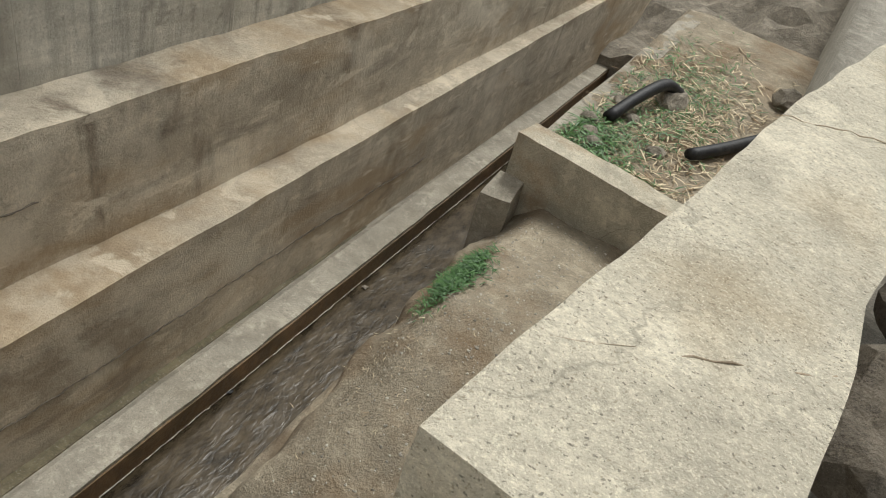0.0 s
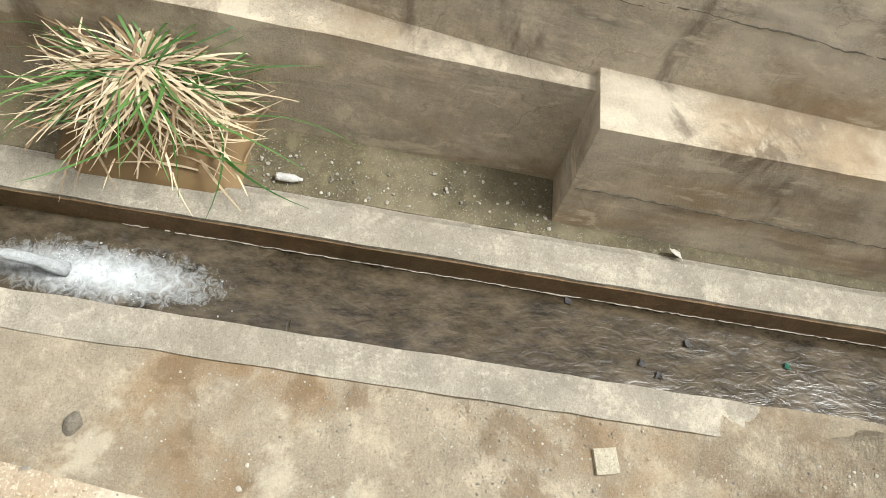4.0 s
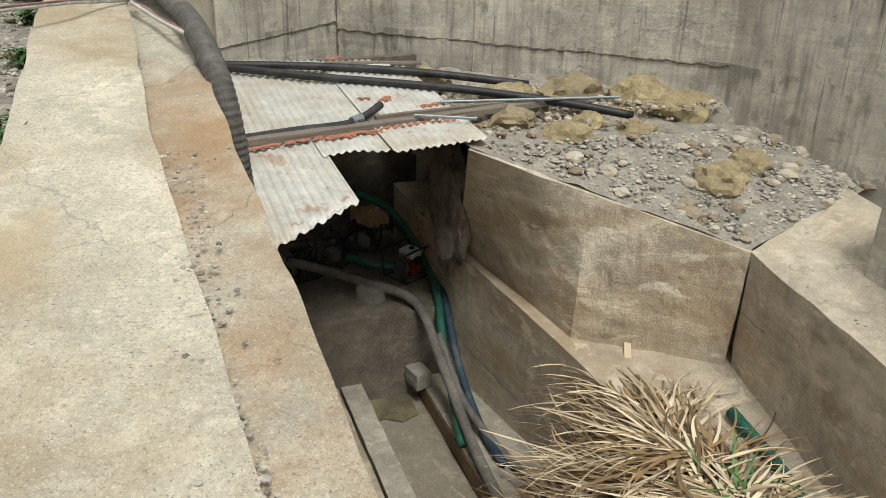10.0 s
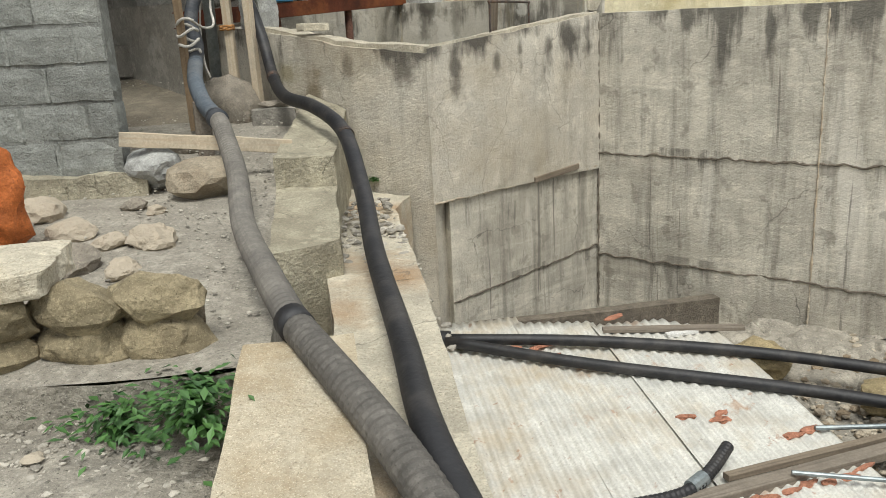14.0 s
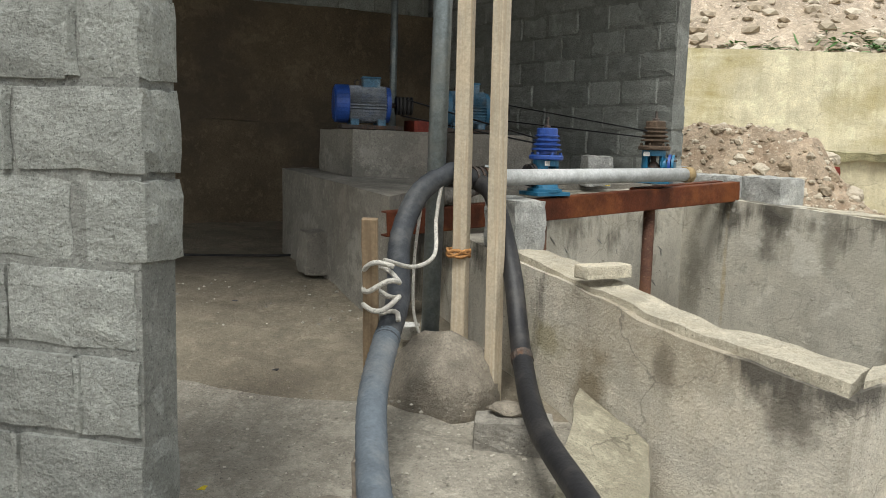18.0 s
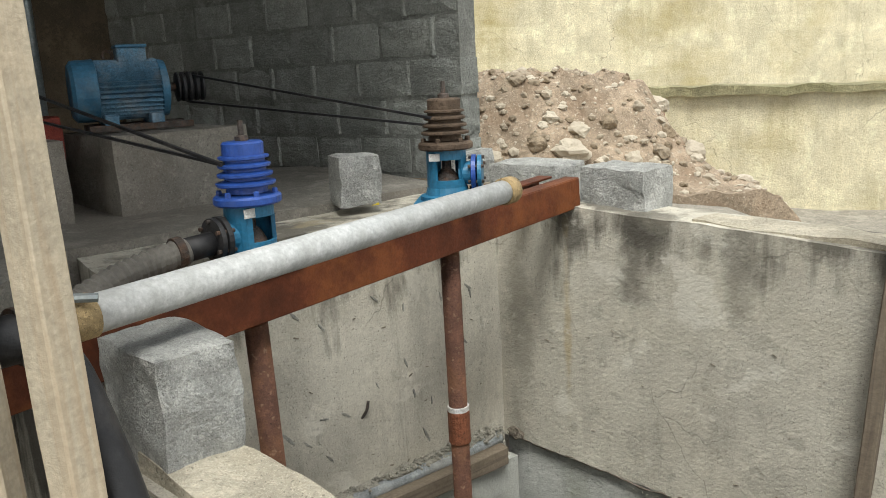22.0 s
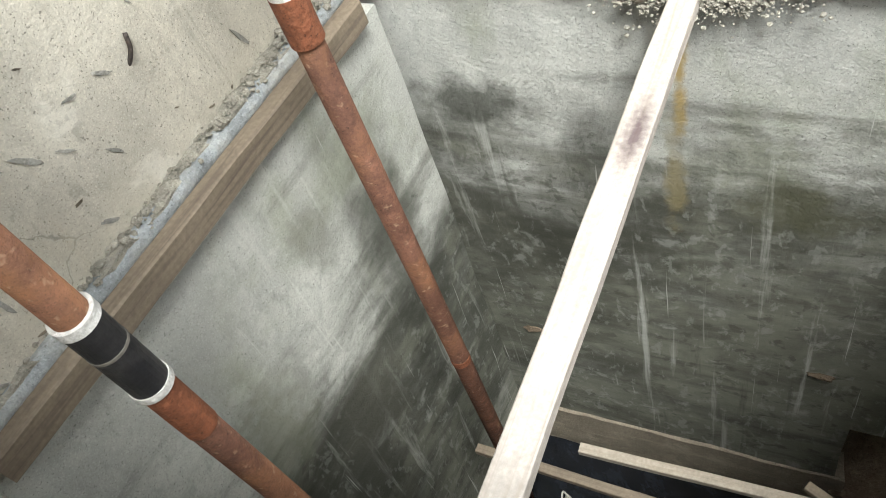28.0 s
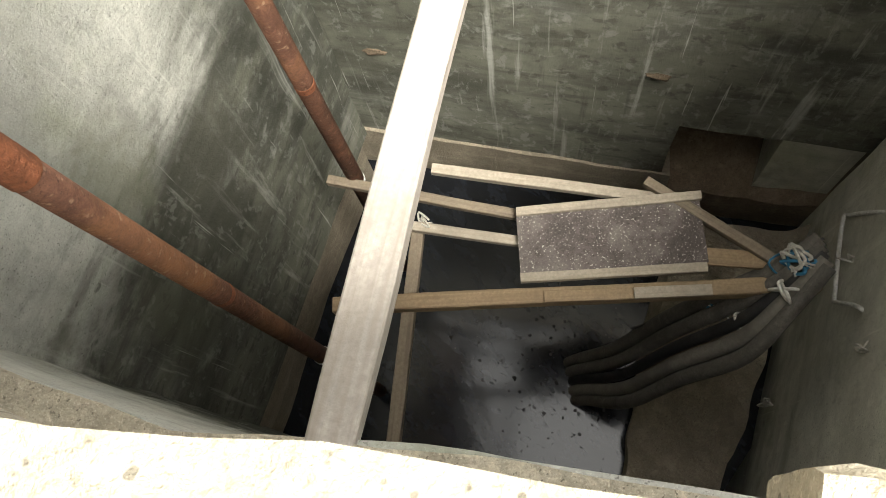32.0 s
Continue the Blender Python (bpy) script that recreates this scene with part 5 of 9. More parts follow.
# ---- the well: beam, pipes, plank, timber frame
beam = thing("steel_beam", "rust-red steel channel beam spanning the well", "beam", at=(-4.286, 15.355, 6.44))
P1, P2 = Vector((-3.285, 16.265, 6.70)), Vector((-2.435, 16.93, 6.79))
bn = Vector((0.616, -0.787, 0))
b0, b1 = Vector((-4.286, 15.355, 6.525)), Vector((-1.65, 17.418, 6.735))
bd = (b1 - b0).normalized()
part("web", bar(b0, b1, 0.012, 0.16, 0.002), M_BEAM, beam)
part("flange", bar(b0 - bn * 0.045 + Vector((0, 0, 0.078)), b1 - bn * 0.045 + Vector((0, 0, 0.078)), 0.09, 0.012, 0.002), M_BEAM, beam)
part("flange", bar(b0 - bn * 0.045 - Vector((0, 0, 0.078)), b1 - bn * 0.045 - Vector((0, 0, 0.078)), 0.09, 0.012, 0.002), M_BEAM, beam)
beam2 = thing("steel_beam", "second rusty channel beam laid beside the first", "beam", at=tuple(b0 - bn * 0.26 + bd * 2.35))
part("web", bar(b0 - bn * 0.26 + bd * 2.35, b1 - bn * 0.26 - bd * 0.02, 0.012, 0.16, 0.002), M_BEAM, beam2)
part("flange", bar(b0 - bn * 0.21 + bd * 2.35 + Vector((0, 0, 0.078)), b1 - bn * 0.21 - bd * 0.02 + Vector((0, 0, 0.078)), 0.09, 0.012, 0.002), M_BEAM, beam2)


def riser(top, low, zl, black):
    """A pipe that hangs almost plumb through top (at 5.75) and low (at zl)."""
    at_z = lambda z: (lerp(low[0], top[0], (z - zl) / (5.75 - zl)), lerp(low[1], top[1], (z - zl) / (5.75 - zl)), z)
    t_ = thing("riser_pipe", "rusty vertical pump pipe with a black coupling, hanging into the well" if black else "rusty vertical pump pipe with an orange collar, hanging into the well", "pipe", "pump pipes", at=at_z(0.4))
    part("pipe", rod(at_z(0.4), at_z(6.66), 0.047, 20), M_PIPE, t_, smooth=True)

    def band(name, z0, z1, r, m_, lab=""):
        part(name, rod(at_z(z0), at_z(z1), r, 22), m_, t_, lab, smooth=False)

    if black:
        band("coupling", 5.40, 5.705, 0.054, M_BLACK, "scuffed black coupling")
        band("ring", 5.69, 5.72, 0.058, M_WHITE, "white ring")
        band("ring", 5.38, 5.405, 0.058, M_WHITE, "white ring")
        band("ring", 5.575, 5.585, 0.0555, M_HOSE)
        band("collar", 5.14, 5.38, 0.050, M_COLLAR)
        band("ring", 2.42, 2.45, 0.052, M_WHITE)
        band("joint", 3.9, 3.93, 0.049, M_COLLAR)
    else:
        band("collar", 5.58, 5.75, 0.056, M_COLLAR, "orange rusty collar")
        band("ring", 5.75, 5.775, 0.055, M_WHITE, "white ring")
        band("ring", 2.515, 2.54, 0.052, M_WHITE)
        band("joint", 3.62, 3.66, 0.049, M_COLLAR)


riser((-3.285, 16.265), (-3.208, 16.286), 2.43, True)
riser((-2.435, 16.93), (-2.412, 16.925), 2.53, False)

M_MORTARBED = mat("crumbly_mortar", (0.50, 0.475, 0.40), 0.95, scale=9, vary=0.3, fine=90, bump=1.0, mottle=0.6, stain=(0.24, 0.22, 0.18), stain_amt=0.5, stain_scale=4)
M_PLANK = wood("scorched_plank", (0.54, 0.495, 0.445), (0.26, 0.225, 0.19), grain=1.0)
pn, pl = M_PLANK.node_tree.nodes, M_PLANK.node_tree.links
co_ = pn.new("ShaderNodeTexCoord")
mp_ = pn.new("ShaderNodeMapping")
mp_.inputs["Location"].default_value, mp_.inputs["Scale"].default_value = (-0.2, -2.6, -0.8), (22.0, 5.6, 25.0)
pl.new(co_.outputs["Object"], mp_.inputs["Vector"])
ln_ = pn.new("ShaderNodeVectorMath")
ln_.operation = "LENGTH"
pl.new(mp_.outputs[0], ln_.inputs[0])
nz_ = pn.new("ShaderNodeTexNoise")
nz_.inputs["Scale"].default_value, nz_.inputs["Detail"].default_value = 40.0, 6.0
pl.new(co_.outputs["Object"], nz_.inputs["Vector"])
sm_ = pn.new("ShaderNodeMath")
sm_.operation = "ADD"
pl.new(ln_.outputs["Value"], sm_.inputs[0])
pl.new(nz_.outputs["Fac"], sm_.inputs[1])
rg_ = pn.new("ShaderNodeMapRange")
rg_.inputs["From Min"].default_value, rg_.inputs["From Max"].default_value, rg_.inputs["To Min"].default_value, rg_.inputs["To Max"].default_value = 0.7, 1.7, 0.85, 0.0
pl.new(sm_.outputs[0], rg_.inputs["Value"])
mx_ = pn.new("ShaderNodeMix")
mx_.data_type = "RGBA"
pl.new(rg_.outputs[0], mx_.inputs["Factor"])
pb_ = pn["Principled BSDF"]
pl.new(pb_.inputs["Base Color"].links[0].from_socket, [q for q in mx_.inputs if q.name == "A" and q.type == "RGBA"][0])
[q for q in mx_.inputs if q.name == "B" and q.type == "RGBA"][0].default_value = (0.07, 0.045, 0.05, 1)
pl.new([q for q in mx_.outputs if q.type == "RGBA"][0], pb_.inputs["Base Color"])
plank = timber("plank", (-3.125, 15.31, 5.1), (-1.13, 16.765, 5.1), 0.105, 0.06, M_PLANK, worn=0.006)
tagged(plank, "bleached wooden plank laid across the well, scorched in the middle", "plank")
ledge_timber = timber("timber", (-3.86, 16.56, 5.11), (-2.08, 17.66, 5.11), 0.10, 0.12, M_GREYWOOD, worn=0.008)
tagged(ledge_timber, "weathered split timber lying along the well ledge", "timber")
structure("ledge_well", run([(-2.02, 17.75), (-3.95, 16.60)], [(-2.3, 18.0), (-4.1, 16.9)], 4.88, 5.065, step=0.1, amp=0.012), M_WELL, "narrow plastered ledge in the well", "ledge")
one("conduit", tube([(-2.09, 17.72, 5.185), (-2.9, 17.22, 5.185), (-3.96, 16.56, 5.185)], 0.042, 12), M_BLUECONDUIT, "pale blue pipe mortared along the well ledge", "pipe", smooth=True)

structure("trim_mortar_ledge", run([(-2.045, 17.72), (-2.9, 17.19), (-3.95, 16.535)], [(-2.15, 17.85), (-3.0, 17.33), (-4.05, 16.68)], 5.05, [5.222] * 3, [5.27] * 3, step=0.035, amp=0.022, freq=9), M_MORTARBED, "crumbly mortar bedding the pipe along the well ledge", "mortar")

post = timber("post", (-0.80, 16.10, 5.48), (-0.62, 15.93, 9.4), 0.085, 0.06, M_GREYWOOD, worn=0.006)
tagged(post, "tall weathered timber post leaning on the well wall", "post")


def hook(points, label):
    one("hook", tube(points, 0.008, 7, sub=4), M_IRON, label, "rebar", smooth=True)


wn = Vector((-0.804, -0.594, 0))
for px, py, pz in ((-0.74, 16.08, 5.12), (-0.50, 15.78, 5.10)):
    p0 = Vector((px, py, pz))
    hook([p0 - wn * 0.05, p0 + wn * 0.06, p0 + wn * 0.09 + Vector((0, 0, -0.05)), p0 + wn * 0.05 + Vector((0, 0, -0.1))], "bent rusty rebar hook in the well wall")
ln = Vector((0.5, -0.86, 0))
for px, py, pz in ((-3.09, 17.26, 5.97), (-2.96, 17.30, 5.6)):
    p0 = Vector((px, py, pz))
    hook([p0 - ln * 0.08, p0 + ln * 0.04, p0 + ln * 0.07 + Vector((0.03, 0.01, 0.05)), p0 + ln * 0.06 + Vector((0.05, 0.02, 0.10))], "rusty rebar stub bent out of the plaster")

# crumbled sockets broken into the seam of the far wall
for k, (px, py, pz, s1_, s2_) in enumerate(((-1.29, 16.85, 5.13, 0.055, 0.045), (-1.98, 17.72, 5.2, 0.06, 0.045))):
    one("broken_plaster", turned(boulder(s1_, 0.022, s2_, 40 + k, (0, 0, 0), 3, 0.8), Matrix.Translation((px, py, pz)) @ Matrix.Rotation(math.atan2(-2.79, 2.06), 4, "Z")), M_RAW, "dark crumbled socket in the plaster", "plaster")
for px, py, pz in ((-1.765, 17.562, 2.42), (-0.755, 16.172, 2.6)):
    one("wall_socket", turned(boulder(0.075, 0.025, 0.032, int(abs(px) * 90), (0, 0, 0), 3, 0.6), Matrix.Translation((px, py, pz)) @ Matrix.Rotation(math.atan2(-2.79, 2.06), 4, "Z")), M_CLAY, "small putlog hole plugged with brown earth", "hole")

for p, q, w, h, m_, lab in (
    ((-2.98, 16.40, 2.60), (-1.05, 14.77, 2.60), 0.085, 0.10, M_TAN, "tan timber beam across the deep well"),
    ((-2.07, 16.63, 2.62), (-1.29, 15.64, 2.62), 0.06, 0.05, M_STAGE, "bleached timber along the well wall"),
    ((-2.54, 17.0, 2.60), (-1.91, 16.11, 2.60), 0.055, 0.05, M_GREYWOOD, "weathered timber of the well staging"),
    ((-2.37, 16.45, 2.60), (-2.0, 15.98, 2.60), 0.055, 0.05, M_STAGE, "bleached timber of the well staging"),
    ((-2.33, 16.46, 2.53), (-3.26, 15.60, 2.53), 0.07, 0.07, M_GREYWOOD, "weathered timber of the well staging"),
    ((-1.29, 15.76, 2.66), (-1.13, 14.96, 2.66), 0.055, 0.05, M_GREYWOOD, "weathered timber of the well staging"),
    ((-1.45, 15.35, 2.64), (-1.15, 15.02, 2.64), 0.09, 0.03, M_TAN, "short splintered board on the staging"),
    ((-2.13, 15.66, 2.665), (-1.85, 15.42, 2.665), 0.06, 0.025, M_TAN, "short tan board nailed on the beam"),
    ((-1.78, 15.36, 2.665), (-1.48, 15.11, 2.665), 0.06, 0.025, M_STAGE, "short pale board nailed on the beam"),
):
    tagged(timber("timber", p, q, w, h, m_), lab, "timber", "well staging")
board = thing("board", "grey speckled plywood board with pale wooden rims on the staging", "board", "", at=(-1.65, 15.65, 2.68))
bc = [Vector((-1.92, 16.1, 2.68)), Vector((-1.15, 15.5, 2.68)), Vector((-1.41, 15.21, 2.66)), Vector((-2.15, 15.82, 2.66))]
part("sheet", bar((bc[0] + bc[3]) / 2, (bc[1] + bc[2]) / 2, 0.34, 0.02, 0.003), M_BOARD, board)
timber("rim", bc[0], bc[1], 0.05, 0.045, M_STAGE, board)
timber("rim", bc[3], bc[2], 0.05, 0.045, M_STAGE, board)

for k, m_ in enumerate((M_HOSED, M_HOSED, M_BLACK, M_HOSE, M_HOSED)):
    o = Vector((-0.05 * k, -0.075 * k, 0.0))
    pts_ = [Vector((-0.95, 14.93, 2.80)) + o * 0.4, Vector((-1.14, 14.96, 2.68)) + o * 0.6, Vector((-1.34, 15.06, 2.45)) + o, Vector((-1.56, 15.19, 2.0)) + o, Vector((-1.78, 15.31, 1.35)) + o, Vector((-1.95, 15.48, 0.80)) + o * 0.8, Vector((-2.05, 15.55, 0.45)) + o * 0.8]
    one("hose", tube(pts_, 0.045 if k != 2 else 0.036, 10), m_, "dusty rubber hose bundled and led down to the water", "hose", "hose bundle", True)
for k, m_ in enumerate((M_ROPE, M_TEAL, M_ROPE, M_WHITE, M_BLUE)):
    c = Vector((-1.10 - 0.11 * (k == 3) - 0.3 * (k == 2), 14.95 - 0.03 * k, 2.78 - 0.02 * k - 0.3 * (k == 2)))
    one("rope", tube([c + Vector(((0.045 + 0.008 * k) * math.cos(a * 1.3), 0.06 * math.sin(a * 1.7), 0.05 * math.sin(a * 2.3 + k))) for a in range(16)], 0.009, 7), m_, "knotted rope scraps tying the hose bundle", "rope", "hose ties", True)
one("grab_rung", tube([(-0.44, 14.72, 2.52), (-0.46, 14.80, 2.52), (-0.34, 14.90, 2.05), (-0.40, 14.90, 2.02), (-0.80, 14.65, 2.10), (-0.85, 14.62, 2.14), (-0.93, 14.56, 2.45), (-0.92, 14.47, 2.46)], 0.013, 8, sub=4), M_WHITE, "white U-shaped metal rung in the well wall", "rung", smooth=True)
for k, (tx, ty, tz, tm) in enumerate(((-1.10, 14.93, 2.74, M_TEAL), (-1.14, 14.98, 2.70, M_TEAL), (-1.05, 14.90, 2.78, M_ROPE), (-1.22, 15.02, 2.60, M_ROPE), (-1.40, 15.05, 2.36, M_WHITE), (-1.42, 15.02, 2.33, M_TEAL), (-1.16, 14.42, 2.62, M_ROPE), (-1.30, 14.40, 1.25, M_ROPE), (-2.30, 16.43, 2.60, M_ROPE), (-0.62, 14.74, 2.20, M_ROPE))):
    rk = random.Random(900 + k)
    one("tie", tube([(tx + rk.gauss(0, 0.05 if k < 6 else 0.022), ty + rk.gauss(0, 0.05 if k < 6 else 0.022), tz + rk.gauss(0, 0.045 if k < 6 else 0.022)) for _ in range(9)], 0.006, 6, sub=4), tm, "knotted scrap of cord tied round the hoses" if k < 6 else "loose knotted cord end hanging in the well", "cord", "hose ties", True)
for k, (wa, wb) in enumerate((((-0.98, 14.88, 2.80), (-1.45, 15.1, 2.30)), ((-1.0, 14.86, 2.78), (-1.3, 14.95, 2.45)), ((-0.95, 14.92, 2.82), (-1.7, 15.3, 1.75)))):
    wm_ = Vector(wa).lerp(Vector(wb), 0.5) + Vector((0.05, -0.06, 0.07 - 0.05 * k))
    one("cable", tube([wa, tuple(wm_), wb], 0.008, 6, sub=6), M_BLACK, "thin black cable sagging beside the hose bundle", "cable", "hose ties", True)

rail = thing("rebar_rail", "thin rusty rebar bent into a U on the well wall", "rail", at=(-1.2, 14.05, 6.2))
part("bar", tube([(-1.25, 14.02, 6.2), (-1.25, 14.02, 6.49), (-1.22, 14.06, 6.52), (-0.72, 14.68, 6.52), (-0.69, 14.72, 6.49), (-0.69, 14.72, 6.2)], 0.011, 8, sub=3), M_IRON, rail, smooth=True)
batten = timber("batten", (-0.80, 14.23, 4.76), (-0.22, 14.59, 4.81), 0.05, 0.06, M_GREYWOOD)
tagged(batten, "grey wooden batten stuck in the concrete seam", "batten")

def pool_place(r):
    x, y = r.gauss(-2.15, 0.4), r.gauss(15.55, 0.35)
    return (x, y, 0.722)


# pvc delivery pipe
pvc = thing("delivery_pipe", "chalky white delivery pipe lying on the steel beam", "pipe", at=(-3.64, 15.16, 6.88))
v0, v1 = Vector((-3.61, 15.19, 6.865)), Vector((-2.21, 16.67, 6.885))
vd = (v1 - v0).normalized()
part("pipe", rod(v0, v1, 0.052, 24), M_GALV, pvc, smooth=True)
part("collar", rod(v0 - vd * 0.02, v0 + vd * 0.05, 0.059, 22), M_DUCT, pvc, "beige taped collar", True)
part("collar", rod(v1 - vd * 0.02, v1 + vd * 0.05, 0.061, 22), M_DUCT, pvc, "beige taped collar", True)
clamp = thing("hose_clamp", "rusty metal clamps where the hoses join the pipe", "clamp", at=tuple(v0))
for k in range(3):
    c = v0 - vd * (0.05 + 0.045 * k)
    part("band", rod(c, c + vd * 0.02, 0.071, 20), M_IRON, clamp)
part("bolt", rod(v0 - vd * 0.06 + Vector((0.02, 0, 0.07)), v0 - vd * 0.06 + Vector((0.12, 0.02, 0.06)), 0.012, 8), M_STEEL, clamp)
part("elbow", tube([v0 - vd * 0.02, v0 - vd * 0.2, v0 - vd * 0.3 + Vector((-0.06, 0.1, 0))], 0.060, 14), M_BLACK, clamp, smooth=True)


# ---- pumps and motors
def pump(at, yaw, body_m, pulley_m, label, side):
    t_ = thing("well_pump", label, "pump", "well pumps", at)
    t_.rotation_euler = (0, 0, yaw)
    L_ = dict(local=True)
    part("base_plate", box(0.30, 0.24, 0.03, (0, 0, 0.015), 0.004), M_TEAL, t_, **L_)
    part("foot", lathe([(0.13, 0.03), (0.13, 0.05), (0.105, 0.055), (0.095, 0.09)], 24), body_m, t_, **L_)
    # body: ring of wall with two window openings
    bm = bmesh.new()
    n, r, z0, z1 = 28, 0.095, 0.08, 0.27
    for k in range(n):
        a0_, a1_ = 2 * math.pi * k / n, 2 * math.pi * (k + 1) / n
        mid = math.degrees((a0_ + a1_) / 2) % 360
        rows_ = [(z0, z1)] if not (240 < mid < 320 or 60 < mid < 120 or 0 < mid < 0) else [(z0, z0 + 0.045), (z1 - 0.05, z1)]
        for za, zb_ in rows_:
            ring = []
            for rr in (r, r - 0.016):
                ring.append([bm.verts.new((rr * math.cos(a), rr * math.sin(a), z)) for a, z in ((a0_, za), (a1_, za), (a1_, zb_), (a0_, zb_))])
            o_, i_ = ring
            bm.faces.new(o_)
            bm.faces.new(i_[::-1])
            for q in range(4):
                bm.faces.new((o_[q], i_[q], i_[(q + 1) % 4], o_[(q + 1) % 4]))
    bmesh.ops.remove_doubles(bm, verts=bm.verts, dist=0.0005)
    bmesh.ops.recalc_face_normals(bm, faces=bm.faces)
    hull = part("body", bm, body_m, t_, **L_)
    part("shaft", lathe([(0.022, 0.06), (0.022, 0.3)], 14), M_IRON, t_, **L_)
    part("gland", lathe([(0.05, 0.10), (0.06, 0.12), (0.045, 0.15), (0.03, 0.17)], 16), M_IRON, t_, "rusty packing gland", **L_)
    bflange = part("bearing_flange", lathe([(0.06, 0.265), (0.122, 0.265), (0.128, 0.272), (0.128, 0.292), (0.12, 0.30), (0.07, 0.305)], 28), pulley_m, t_, **L_)
    for k in range(6):
        a = 2 * math.pi * k / 6 + 0.3
        part("bolt", lathe([(0.012, 0.30), (0.012, 0.316), (0.008, 0.32)], 6, (0.105 * math.cos(a), 0.105 * math.sin(a), 0)), pulley_m, bflange, **L_)
    prof = [(0.05, 0.305), (0.078, 0.308), (0.074, 0.335)]
    z = 0.335
    for rr in (0.112, 0.104, 0.098):
        prof += [(rr - 0.004, z), (rr, z + 0.004), (rr, z + 0.012), (0.078, z + 0.022), (0.078, z + 0.030)]
        z += 0.034
    prof += [(0.094, z), (0.094, z + 0.008), (0.078, z + 0.012), (0.078, z + 0.055), (0.07, z + 0.062), (0.03, z + 0.064)]
    z += 0.03
    part("pulley", lathe(prof, 30), pulley_m, t_, "grooved belt pulley", **L_)
    part("nut", lathe([(0.026, z + 0.03), (0.026, z + 0.05), (0.02, z + 0.054), (0.011, z + 0.055), (0.011, z + 0.11)], 8), M_IRON, t_, "rusty shaft nut", **L_)
    # outlet
    rot = Matrix.Translation((side * 0.09, 0, 0.15)) @ Matrix.Rotation(radians(90 * side), 4, "Y")
    part("outlet", turned(lathe([(0.055, -0.03), (0.055, 0.03)], 20), rot), body_m, t_, **L_)
    part("outlet_flange", turned(lathe([(0.06, 0.025), (0.085, 0.03), (0.085, 0.05), (0.06, 0.052)], 24), rot), M_BLACK if side < 0 else M_BLUE, t_, **L_)
    part("outlet_flange", turned(lathe([(0.06, 0.056), (0.082, 0.058), (0.082, 0.076), (0.06, 0.08)], 24), rot), M_BLACK if side < 0 else M_TEAL, t_, **L_)
    for k in range(6):
        a = 2 * math.pi * k / 6
        part("flange_bolt", turned(lathe([(0.008, 0.015), (0.008, 0.09)], 6, (0.071 * math.cos(a), 0.071 * math.sin(a), 0)), rot), M_IRON, t_, **L_)
    part("data_plate", box(0.05, 0.004, 0.035, (-0.045, -0.094, 0.235) if side > 0 else (-0.05, -0.088, 0.24), 0.001, None), M_WHITE, hull, "worn pale data plate", **L_)
    return t_


yaw_b = math.atan2(bd.y, bd.x)
pump((P1.x, P1.y, 6.705), yaw_b, M_TEAL, M_BLUE, "blue vertical well pump with a dark blue belt pulley", -1)
pump((P2.x, P2.y, 6.80), yaw_b - 0.9, M_TEAL, mat("rusty_brown_pulley", (0.14, 0.10, 0.07), 0.7, 0.4, scale=14, vary=0.35), "light blue vertical well pump with a rusty belt pulley", 1)
out1 = P1 - bd * 0.17 + Vector((0, 0, 6.855 - P1.z))
hose_p1 = thing("suction_hose", "dusty ribbed hose clamped to the pump outlet", "hose", at=tuple(out1))
part("hose", tube([out1 - bd * 0.10, out1 - bd * 0.35 + Vector((0.0, 0, -0.03)), out1 - bd * 0.6 + Vector((0.02, -0.05, -0.09)), out1 - bd * 0.85 + Vector((0.03, -0.1, -0.12))], 0.05, 16, 0.004, 0.028), M_HOSE, hose_p1)
part("cuff", rod(out1 + bd * 0.03, out1 - bd * 0.13, 0.045, 16), M_BLACK, hose_p1, "black rubber cuff", True)
part("band", rod(out1 - bd * 0.12, out1 - bd * 0.15, 0.057, 16), M_IRON, hose_p1, "metal hose band")


